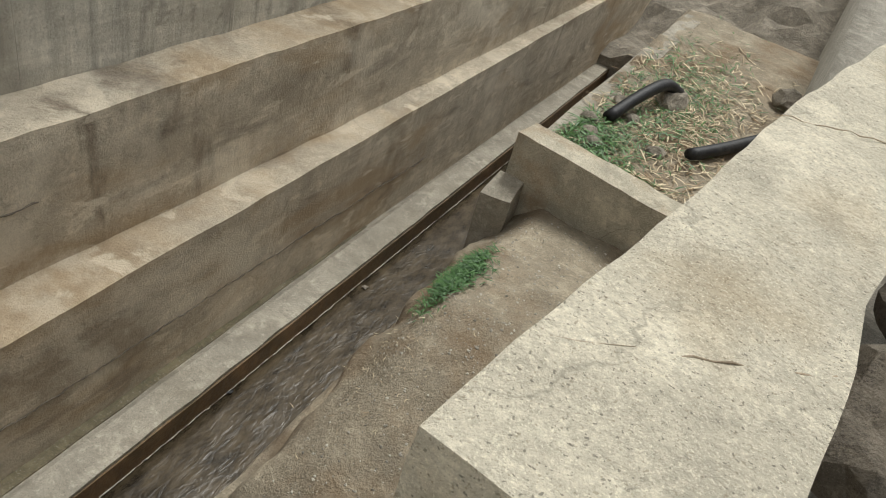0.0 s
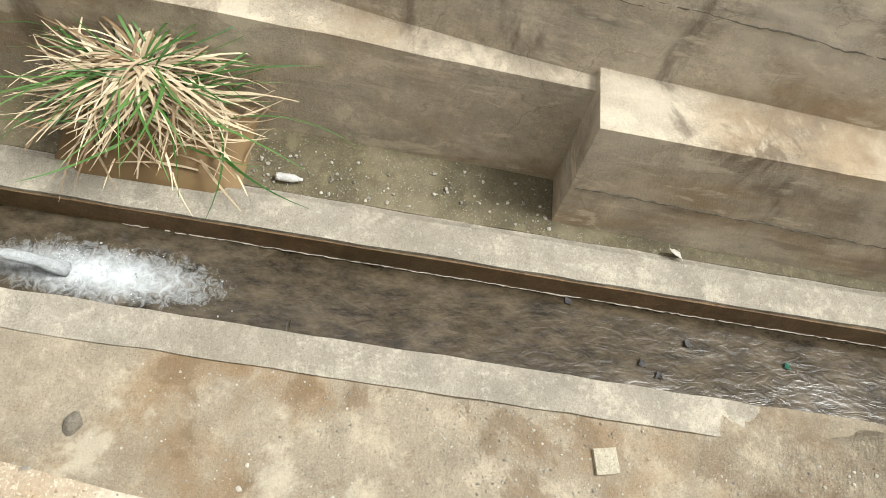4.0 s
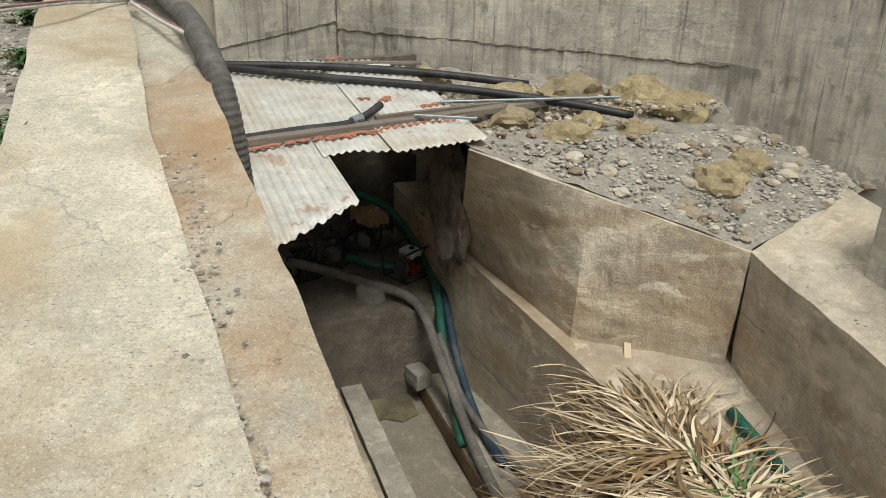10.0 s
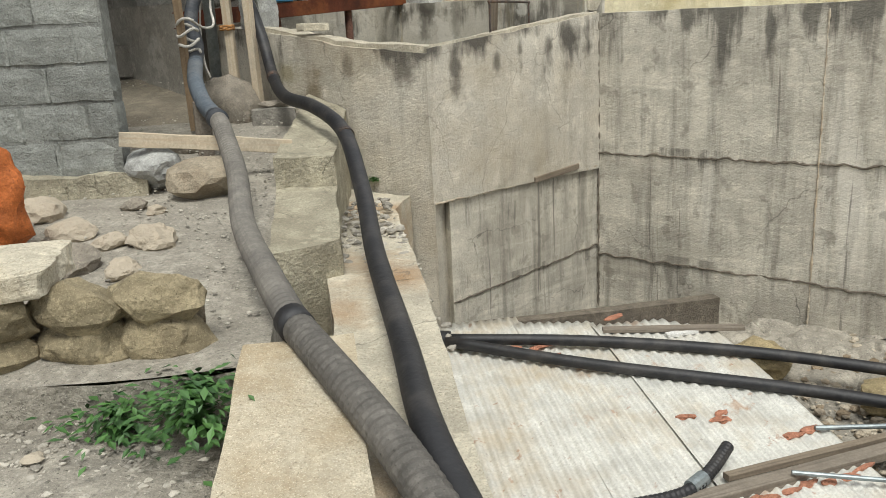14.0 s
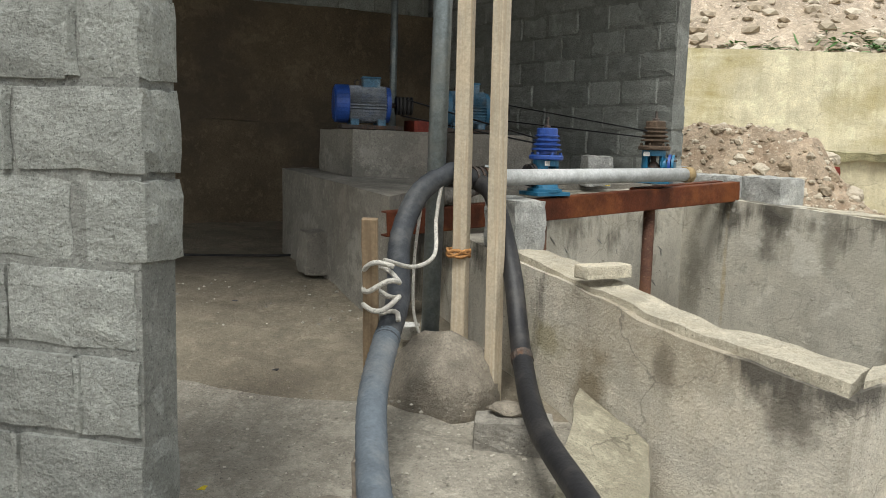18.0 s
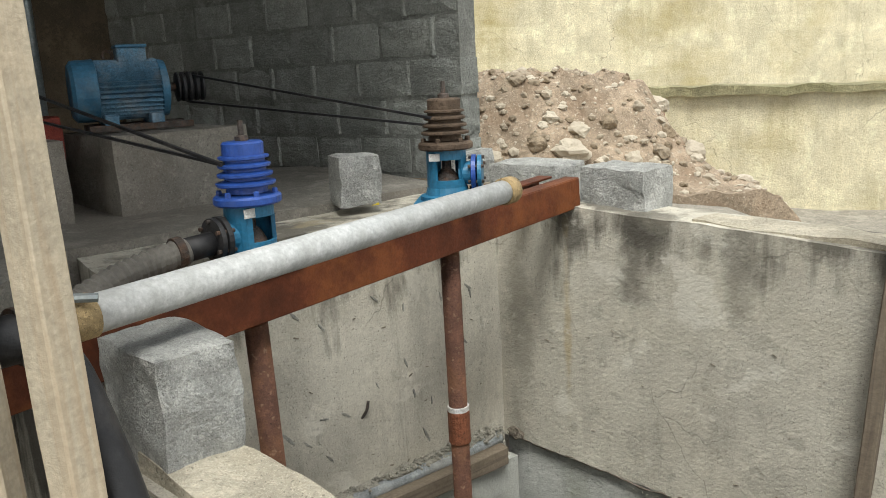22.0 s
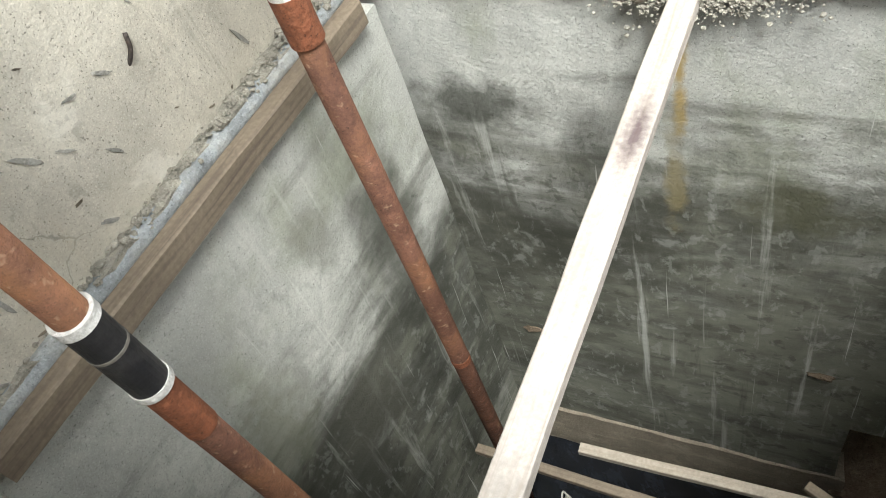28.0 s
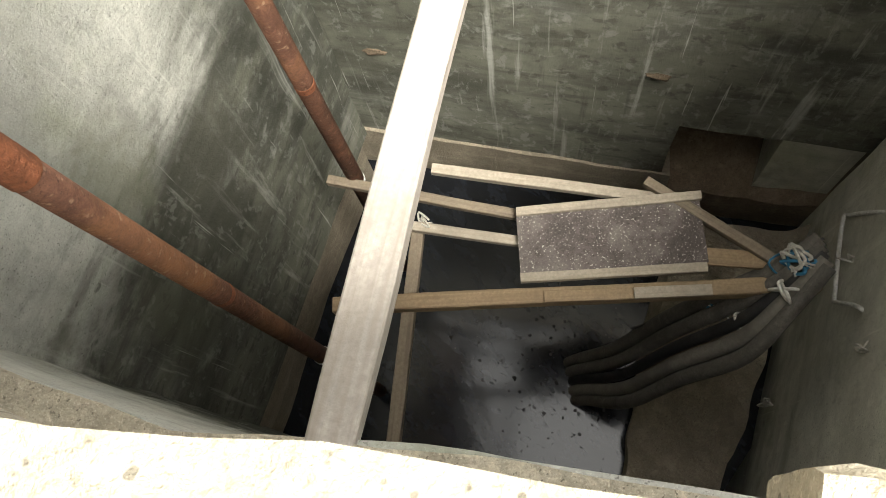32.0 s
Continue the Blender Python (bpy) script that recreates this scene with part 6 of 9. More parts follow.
def motor(at, yaw, cowl, fins):
    t_ = thing("electric_motor", "blue finned electric motor with a terminal box on a concrete plinth", "motor", "pump motors", at)
    t_.rotation_euler = (0, 0, yaw)
    t_.scale = (1.25, 1.25, 1.25)
    L_ = dict(local=True)
    ax = Matrix.Translation((0, 0, 0.17)) @ Matrix.Rotation(radians(90), 4, "Y")
    bm = bmesh.new()
    n = 36
    rings = []
    for zz in (-0.14, -0.139, 0.139, 0.14):
        s = 0.93 if abs(zz) == 0.14 else 1
        rings.append([bm.verts.new(((0.138 if k % 2 else 0.114) * s * math.cos(math.pi * k / n), (0.138 if k % 2 else 0.114) * s * math.sin(math.pi * k / n), zz)) for k in range(2 * n)])
    for a, b in zip(rings, rings[1:]):
        for k in range(2 * n):
            bm.faces.new((a[k], a[(k + 1) % (2 * n)], b[(k + 1) % (2 * n)], b[k]))
    bm.faces.new(rings[0][::-1])
    bm.faces.new(rings[-1])
    part("finned_body", turned(bm, ax), fins, t_, "worn cooling fins", **L_)
    part("fan_cowl", turned(lathe([(0.06, -0.25), (0.12, -0.25), (0.14, -0.235), (0.143, -0.14), (0.13, -0.135)], 28), ax), cowl, t_, "dusty blue fan cowl", **L_)
    part("end_shield", turned(lathe([(0.13, 0.135), (0.136, 0.14), (0.13, 0.17), (0.07, 0.185), (0.04, 0.19)], 28), ax), cowl, t_, **L_)
    part("shaft", turned(lathe([(0.018, 0.18), (0.018, 0.36)], 12), ax), M_IRON, t_, **L_)
    prof = [(0.03, 0.22)]
    for k in range(4):
        zz = 0.225 + 0.03 * k
        prof += [(0.07, zz), (0.07, zz + 0.006), (0.055, zz + 0.014), (0.07, zz + 0.024)]
    prof += [(0.07, 0.348), (0.03, 0.352)]
    part("pulley", turned(lathe(prof, 24), ax), M_BLACK, t_, "small dark belt pulley", **L_)
    tbox = part("terminal_box", box(0.13, 0.11, 0.07, (0.03, 0, 0.325), 0.008), M_FIN, t_, **L_)
    part("terminal_lid", box(0.14, 0.12, 0.014, (0.03, 0, 0.366), 0.004), M_MOTOR, tbox, **L_)
    part("lifting_eye", tube([(-0.07 + 0.022 * math.cos(a * math.pi / 6), 0, 0.325 + 0.022 * math.sin(a * math.pi / 6)) for a in range(13)], 0.007, 8, sub=1), M_IRON, t_, "iron lifting eye", **L_)
    for sx in (-0.1, 0.1):
        for sy in (-0.1, 0.1):
            part("foot", box(0.06, 0.07, 0.05, (sx, sy, 0.035), 0.006), M_FIN, t_, **L_)
    for sy in (-0.1, 0.1):
        part("slide_rail", box(0.46, 0.05, 0.03, (0.03, sy * 1.1, 0.0), 0.003), M_IRON, t_, "rusty slide rail", **L_)
    return t_


U = Vector((0.861, 0.508, 0))
V = Vector((-0.62, 0.785, 0))
pc = Vector((-5.02, 17.19, 0))
for k, (s_, ln_) in enumerate(((0.0, 0.78), (1.02, 0.78))):
    o = pc + U * s_
    corners = [o, o + U * ln_, o + U * ln_ + V * 0.8, o + V * 0.8]
    tagged(part("plinth", solid([(c.x, c.y) for c in corners], 6.6, 7.165, 0.12, 0.012, 4), M_PLAT), "dusty cast concrete motor plinth on the platform", "plinth", "motor plinths")
    mc = o + U * 0.30 + V * 0.42
    motor((mc.x, mc.y, 7.195), math.atan2(U.y, U.x) - 0.15, (M_BLUE, M_MOTOR)[k], (M_FINGREY, M_FIN)[k])
mc1, mc2 = pc + U * 0.30 + V * 0.42, pc + U * 1.32 + V * 0.42
guard = pc + U * 0.85 + V * 0.5
one("belt_guard", crumbled(0.16, 0.3, 0.26, (guard.x, guard.y, 7.02), 30, 0.006), M_RED, "red-oxide iron bracket between the motors", "bracket")
for mc, pp, nm in ((mc1, P1, 0), (mc2, P2, 1)):
    s0 = mc + U * 0.35 + Vector((0, 0, 7.40))
    p0 = Vector((pp.x, pp.y, pp.z + 0.40))
    side = Vector((0, 0, 1))
    across = (p0 - s0).cross(Vector((0, 0, 1))).normalized()
    bt = thing("drive_belt", "black rubber belts running from motor to pump pulley", "belt", "drive belts", at=tuple(s0))
    part("belt", bar(s0 + Vector((0, 0, 0.083)), p0 + across * 0.092 + Vector((0, 0, 0.025)), 0.018, 0.012, 0.002), M_BLACK, bt)
    part("belt", bar(s0 - Vector((0, 0, 0.083)), p0 - across * 0.092 - Vector((0, 0, 0.035)), 0.018, 0.012, 0.002), M_BLACK, bt)

# blocks and stones about the well
one("concrete_block", crumbled(0.36, 0.25, 0.34, (-3.45, 15.43, 6.39), -52), M_CBLOCK, "rough pale concrete block on the well wall end", "block", "loose blocks")
one("concrete_block", crumbled(0.42, 0.30, 0.34, (-1.38, 17.42, 6.53), -53), M_CBLOCK, "rough pale concrete block bedded on the well wall", "block", "loose blocks")
one("concrete_block", crumbled(0.5, 0.34, 0.24, (-1.75, 17.95, 6.62), -50), M_CBLOCK, "low concrete block bedded on the well wall", "block", "loose blocks")
one("concrete_block", crumbled(0.24, 0.22, 0.28, (-2.86, 17.62, 6.72), 15), M_CBLOCK, "small grey concrete block on the platform", "block", "loose blocks")
one("concrete_block", crumbled(0.30, 0.22, 0.22, (-2.12, 18.35, 6.70), 40), M_CBLOCK, "small grey concrete block at the wall corner", "block", "loose blocks")
one("concrete_block", crumbled(0.42, 0.30, 0.36, (-5.12, 16.72, 5.95), 35), M_PLAT, "dusty concrete step block on the floor", "block", "loose blocks")
one("concrete_block", crumbled(0.42, 0.2, 0.22, (-3.34, 14.28, 5.43), 3), M_PLAT, "grey concrete block on the trodden ground", "block", "loose blocks")
one("flat_stone", boulder(0.15, 0.09, 0.045, 61, (-3.33, 14.33, 5.68), 3), M_ROCKG, "flat stone on top of the concrete block", "stone")
one("brick", crumbled(0.33, 0.12, 0.075, (-2.90, 14.76, 6.345), 38, 0.004), M_SLAB, "pale worn brick lying on the well wall", "brick")
one("boulder", boulder(0.34, 0.34, 0.36, 71, (-3.82, 14.85, 5.60), 4, 0.2), M_ROCKG, "large rounded dusty boulder at the post foot", "boulder", smooth=True)
one("cup", lathe([(0.05, 0), (0.075, 0.09), (0.078, 0.095), (0.068, 0.092), (0.045, 0.01)], 18, (-4.12, 15.35, 5.77)), M_WHITE, "white plastic bowl on the floor", "bowl", smooth=True)

# ---- posts and ropes
def round_post(x, y, z0, x1, y1, z1, r, label, group):
    t_ = thing("steel_pole", label, "pole", group, at=(x, y, z0))
    part("tube", rod((x, y, z0), (x1, y1, z1), r, 18), M_STEEL, t_, smooth=True)
    part("footing", boulder(r * 2.2, r * 2.2, 0.05, 9, (x, y, z0 + 0.01), 2), M_PLAT, t_)


round_post(-3.92, 15.0, 5.76, -3.86, 14.90, 10.0, 0.056, "galvanised steel pole holding the roof edge, rope round it", "roof posts")
round_post(-6.66, 16.69, 5.9, -6.72, 16.72, 10.0, 0.055, "galvanised steel pole standing on the earth floor", "roof posts")
round_post(-5.3, 20.1, 6.1, -5.3, 20.1, 10.0, 0.045, "thin dark steel pole by the rear wall", "roof posts")
tagged(timber("wooden_post", (-3.73, 14.96, 5.75), (-3.76, 14.84, 10.0), 0.09, 0.075, M_LUMBER), "raw sawn timber post with an orange strap", "post", "roof posts")
tagged(timber("wooden_post", (-3.50, 14.80, 5.55), (-3.57, 14.84, 10.0), 0.085, 0.075, M_LUMBER), "raw sawn timber post beside the steel pole", "post", "roof posts")
one("strap", tube([(-3.75 + 0.068 * math.cos(a), 14.94 + 0.062 * math.sin(a), 6.42 + 0.02 * math.sin(a * 1.7)) for a in [k * 0.7 for k in range(30)]], 0.011, 7, sub=2), M_CLOTHR, "orange cloth strap knotted round the post", "strap", smooth=True)
stake = timber("stake", (-4.07, 14.14, 6.12 - 0.62), (-4.05, 13.92, 6.70), 0.075, 0.05, M_TAN)
tagged(stake, "splintered wooden stake tied to the hose", "stake")
one("rope", tube([(-4.0 + 0.088 * math.cos(a), 13.98 + 0.075 * math.sin(a), 6.20 + 0.016 * a + 0.02 * math.sin(2.3 * a)) for a in [k * 0.55 for k in range(34)]], 0.013, 8, sub=2), M_ROPE, "thick white rope wound round stake and hose", "rope", smooth=True)
one("rope", tube([(-3.98, 13.95, 6.5), (-3.9, 14.3, 6.42), (-3.84, 14.6, 6.45), (-3.88, 14.87, 6.62), (-3.86, 14.92, 6.82), (-3.84, 15.0, 6.86), (-3.93, 15.05, 6.85), (-3.98, 14.95, 6.83), (-3.9, 14.9, 6.80), (-3.92, 14.88, 6.82)], 0.012, 8), M_ROPE, "white rope from the hose up to the steel pole", "rope", smooth=True)
one("rope", tube([(-3.97, 14.93, 6.8), (-4.0, 14.85, 6.4), (-3.99, 14.8, 6.1), (-3.95, 14.78, 5.95)], 0.01, 7), M_ROPE, "frayed white rope end hanging down", "rope", smooth=True)

# ---- hoses to the south
hoseA = thing("delivery_hose", "thick hose, grey-blue, then dusty beige, then scuffed dark", "hose", at=(-3.7, 15.1, 6.88))
part("upper_hose", tube([(-3.75, 15.04, 6.90), (-3.85, 14.97, 6.88), (-3.99, 14.85, 6.76), (-4.05, 14.65, 6.51), (-3.98, 14.3, 6.26), (-3.965, 14.0, 6.13), (-3.96, 13.88, 6.08)], 0.064, 18, 0.0015, 0.05, sub=8), M_DULLHOSE, hoseA, "dull blackish upper hose", True)
part("wrapped_hose", tube([(-3.963, 13.98, 6.12), (-3.96, 13.9, 6.09), (-3.92, 13.5, 5.96), (-3.82, 13.1, 5.81), (-3.7, 12.7, 5.74), (-3.64, 12.38, 5.72)], 0.066, 18, 0.0015, 0.05, sub=8), M_WRAP, hoseA, smooth=True)
part("ribbed_hose", tube([(-3.64, 12.38, 5.74), (-3.58, 12.1, 5.68), (-3.46, 11.5, 5.48), (-3.36, 10.6, 5.33), (-3.2, 9.8, 5.27), (-3.08, 9.33, 5.20)], 0.063, 18, 0.003, 0.03, sub=8), M_HOSE, hoseA, "dusty beige ribbed hose")
part("ribbed_hose", tube([(-3.08, 9.33, 5.20), (-2.81, 8.61, 5.09), (-2.66, 8.1, 5.0), (-2.57, 7.63, 4.93), (-2.53, 7.2, 4.86), (-2.47, 6.85, 4.62), (-2.42, 6.8, 4.1), (-2.38, 6.95, 3.55), (-2.3, 8.0, 2.6), (-1.9, 10.0, 1.5)], 0.065, 18, 0.0025, 0.034, sub=8), M_HOSED, hoseA, "scuffed dark ribbed hose")
part("joint", tube([(-3.66, 12.44, 5.745), (-3.63, 12.32, 5.742)], 0.076, 18, sub=1), M_DULLHOSE, hoseA, "dark metal joint", True)
part("band", tube([(-3.095, 9.37, 5.206), (-3.065, 9.29, 5.194)], 0.072, 18, sub=1), M_BLACK, hoseA, "black band", True)
hoseB = thing("black_hose", "thick scuffed black hose winding down from the pump", "hose", at=(-3.62, 15.05, 6.75))
part("hose", tube([(-3.66, 15.1, 6.84), (-3.55, 14.98, 6.75), (-3.42, 14.85, 6.35), (-3.32, 14.45, 5.93), (-3.2, 13.8, 5.78), (-2.95, 12.95, 5.74), (-2.75, 12.3, 5.6), (-2.68, 11.5, 5.3), (-2.68, 10.6, 5.12), (-2.66, 9.4, 5.06), (-2.66, 8.6, 5.05), (-2.55, 8.0, 4.88), (-2.44, 7.7, 4.5), (-2.4, 7.9, 3.8), (-2.3, 8.6, 3.2)], 0.056, 16, sub=8), M_BLACK, hoseB, smooth=True)
tagged(timber("wooden_board", (-4.30, 12.20, 5.66), (-3.14, 12.46, 5.50), 0.045, 0.10, M_LUMBER, worn=0.008), "rough lumber board bridging the gap under the hose", "board")
part("band", rod((-3.325, 14.47, 5.945), (-3.315, 14.43, 5.915), 0.061, 16), M_IRON, hoseB, "metal hose band")
part("band", rod((-2.74, 12.27, 5.59), (-2.73, 12.22, 5.575), 0.060, 16), M_IRON, hoseB, "metal hose band")
one("timber_stub", crumbled(0.13, 0.12, 0.5, (-3.86, 13.2, 5.32), 10, 0.01), M_DARKWOOD, "old dark timber stub in the ground", "timber")
one("stone", boulder(0.2, 0.2, 0.16, 81, (-4.12, 12.32, 5.44), 3), M_CBLOCK, "pale broken stone under the board", "stone", "stones by the pier")
one("stone", boulder(0.17, 0.14, 0.12, 82, (-4.05, 13.35, 5.45), 3), M_ROCKG, "rounded dusty stone in the ground", "stone", "stones by the pier")
one("stone", boulder(0.3, 0.24, 0.16, 83, (-3.72, 12.05, 5.36), 3), M_EARTH, "earth-covered stone beside the board", "stone", "stones by the pier")
twine = thing("twine", "red and white twisted rope stretched across the wall top", "rope", at=(-2.885, 8.03, 4.97))
part("strand", tube([(-9.0, 3.2, 4.6), (-4.0, 7.0, 4.97), (-2.9, 8.03, 4.965), (-2.83, 7.98, 4.955), (-2.70, 7.6, 4.9), (-2.6, 7.25, 4.88)], 0.012, 6, sub=4), M_ROPE, twine, smooth=True)
part("strand", tube([(-9.0, 3.2, 4.612), (-4.0, 6.99, 4.985), (-2.9, 8.015, 4.98), (-2.82, 7.97, 4.965), (-2.69, 7.6, 4.912), (-2.59, 7.25, 4.892)], 0.005, 6, sub=4), mat("faded_red_cord", (0.36, 0.20, 0.17), 0.9), twine, smooth=True)


# ---- channel side: plant heaps, hoses, boards
def dry(name, a, b, rough=0.8):
    """Leaf or straw whose tone changes from blade to blade."""
    m = bpy.data.materials.new(name)
    m.use_nodes = True
    N, L = m.node_tree.nodes, m.node_tree.links
    s = N["Principled BSDF"]
    g = N.new("ShaderNodeNewGeometry")
    r = N.new("ShaderNodeValToRGB")
    r.color_ramp.elements[0].color, r.color_ramp.elements[1].color = (*a, 1), (*b, 1)
    L.new(g.outputs["Random Per Island"], r.inputs[0])
    L.new(r.outputs[0], s.inputs["Base Color"])
    s.inputs["Roughness"].default_value = rough
    return m


M_STRAW = dry("dry_straw", (0.20, 0.125, 0.06), (0.74, 0.63, 0.43))
# Brown straw, its dark end painting in the shade between the leaves.
M_STRAWD = dry("shaded_old_straw", (0.07, 0.042, 0.02), (0.36, 0.24, 0.11))
M_LEAF = dry("green_blades", (0.03, 0.09, 0.015), (0.10, 0.22, 0.05), 0.5)
M_WEED = dry("weed_leaves", (0.02, 0.06, 0.012), (0.07, 0.16, 0.035), 0.55)
M_GREENH = mat("green_hose", (0.02, 0.13, 0.085), 0.5, scale=8, vary=0.3, stain=(0.10, 0.14, 0.11), stain_amt=0.4, stain_scale=4)
M_BLUEH = mat("dark_blue_hose", (0.03, 0.06, 0.09), 0.55, scale=8, vary=0.3, stain=(0.14, 0.14, 0.13), stain_amt=0.5, stain_scale=4)
M_BARREL = mat("blue_plastic", (0.05, 0.16, 0.42), 0.45, scale=6, vary=0.2, stain=(0.12, 0.2, 0.36), stain_amt=0.5, stain_scale=5)
M_CARD = mat("damp_cardboard", (0.36, 0.235, 0.13), 0.9, scale=5, vary=0.3, stain=(0.16, 0.08, 0.035), stain_amt=0.5, stain_scale=5)
M_PAPER = mat("torn_paper", (0.74, 0.70, 0.63), 0.9, scale=6, vary=0.25, stain=(0.30, 0.18, 0.11), stain_amt=0.5, stain_scale=6)
M_PLY = mat("plum_plywood", (0.115, 0.04, 0.042), 0.55, scale=7, vary=0.3, stain=(0.27, 0.16, 0.14), stain_amt=0.45, stain_scale=6, bump=0.2)
M_PLYD = mat("dull_rose_ridge", (0.20, 0.10, 0.10), 0.6, scale=9, vary=0.3)
M_CLOTH = mat("white_cloth", (0.72, 0.70, 0.65), 0.95, scale=9, vary=0.12)
M_YEL = mat("yellow_plastic", (0.75, 0.58, 0.02), 0.5, scale=9, vary=0.1)
M_LID = mat("damp_concrete_lid", (0.27, 0.24, 0.17), 0.75, scale=4, vary=0.35, stain=(0.10, 0.085, 0.06), stain_amt=0.6, stain_scale=2.5)
M_FOAM = mat("white_foam", (0.66, 0.70, 0.72), 0.6, scale=30, vary=0.1, bump=0.8)
M_PINK = mat("salmon_foam", (0.52, 0.24, 0.15), 0.9, scale=20, vary=0.3, bump=0.6)
M_SHEET = mat("corrugated_zinc", (0.68, 0.67, 0.61), 0.5, 0.1, scale=5, vary=0.22, stain=(0.42, 0.33, 0.20), stain_amt=0.6, stain_scale=1.6, bump=0.05, spec=0.5)
tinted(M_SHEET, (
    ((0.8, 2.2, 2.0), 8.0, 0.52, 0.68, 0.5, (0.40, 0.36, 0.29), None),
    ((7.0, 7.0, 7.0), 9.0, 0.62, 0.68, 0.6, (0.26, 0.12, 0.055), None),
    ((2.2, 2.2, 2.2), 9.0, 0.60, 0.68, 0.6, (0.34, 0.20, 0.11), None),
    ((24.0, 24.0, 24.0), 3.0, 0.66, 0.70, 0.5, (0.17, 0.13, 0.10), None),
))
M_ENGINE = mat("dirty_engine", (0.05, 0.045, 0.04), 0.6, 0.3, scale=20, vary=0.5, stain=(0.16, 0.13, 0.10), stain_amt=0.5, stain_scale=14)
M_ALU = mat("dull_aluminium", (0.24, 0.23, 0.21), 0.5, 0.6, scale=18, vary=0.3)
M_ENGRED = mat("faded_red_paint", (0.26, 0.03, 0.04), 0.5, scale=14, vary=0.3)


def blades(n, seed, start, heading, length, width, ground, lift=0.05, droop=0.6, seg=6):
    """Curved tapering blades that lie over a heap: ground(x, y) is the height of what they rest on."""
    r = random.Random(seed)
    verts, faces = [], []
    for _ in range(n):
        x, y = start(r)
        a = heading(r, x, y)
        ln, w = r.uniform(*length), r.uniform(*width)
        bend, up = r.gauss(0, 0.75), r.uniform(0.2, 1.0) * lift
        z0, k0 = ground(x, y) + r.uniform(0.0, 0.05), len(verts)
        for i in range(seg + 1):
            t = i / seg
            px, py = x, y
            g_ = ground(px, py) + 0.012
            z0 = max(g_, z0 + up / seg * (1 - 2.4 * t * droop)) if i else max(z0, g_)
            c, s = math.cos(a), math.sin(a)
            ww = w * (1 - 0.85 * t**1.5) * (0.6 + 0.4 * min(1, t * 5))
            tilt = r.uniform(-0.4, 0.4) * ww
            verts += [(px - s * ww, py + c * ww, z0 + tilt), (px + s * ww, py - c * ww, z0 - tilt)]
            x, y = x + c * ln / seg, y + s * ln / seg
            a += bend / seg
        for i in range(seg):
            q = k0 + 2 * i
            faces.append((q, q + 1, q + 3, q + 2))
    me = bpy.data.meshes.new("blades")
    me.from_pydata(verts, [], faces)
    bm = bmesh.new()
    bm.from_mesh(me)
    bpy.data.meshes.remove(me)
    return bm


def heap_floor(x, y):
    base = 1.23 if x > 0.9 else (0.02 if x > kx(y) - 0.02 else -0.25)
    return base


def heap1(x, y):
    e = smooth01(5.0, 5.7, y) * smooth01(8.0 + 0.7 * smooth01(0.2, 1.0, x), 7.2, y)
    d = e * (0.10 + 1.22 * smooth01(-0.15, 1.0, x) + 0.22 * noise.noise(Vector((x * 2.2, y * 2.2, 4))) + 0.16 * math.exp(-(((x - 0.85) / 0.35) ** 2) - ((y - 6.7) / 0.6) ** 2))
    return max(heap_floor(x, y), d + 0.06 * noise.noise(Vector((x * 4, y * 4, 0))) - 0.5 * smooth01(1.15, 1.6, x))


def away(cx, cy, spread, loose=0.35):
    """Mostly outward from a middle, with some blades lying any way."""

    def pick(r, x, y):
        a = math.atan2(y - cy + r.gauss(0, spread), x - cx + r.gauss(0, spread))
        return r.uniform(0, 6.28) if r.random() < loose else a

    return pick


tagged(part("straw_heap", field(-0.1, 1.5, 5.0, 8.6, lambda x, y: heap1(x, y) - 0.03, 0.08, 0.3), M_STRAWD, smooth=True), "matted brown base of the dead palm leaf heap, darkened as shade between leaves", "heap", kind="stuff")
tagged(part("dead_leaves", blades(330, 11, lambda r: (r.gauss(0.65, 0.3), r.gauss(6.75, 0.75)), away(0.9, 6.7, 0.6, 0.8), (0.35, 0.9), (0.008, 0.022), heap1, 0.3), M_STRAW), "heap of dry straw-coloured palm leaves by the channel", "dead leaves", kind="stuff")
tagged(part("dead_leaves", blades(420, 12, lambda r: (r.gauss(0.25, 0.14), r.uniform(5.4, 8.1)), lambda r, x, y: math.pi + r.gauss(0.25, 0.7), (0.25, 0.65), (0.006, 0.014), heap1, 0.10), M_STRAWD), "dry brown leaves spilling over the kerb", "dead leaves", kind="stuff")
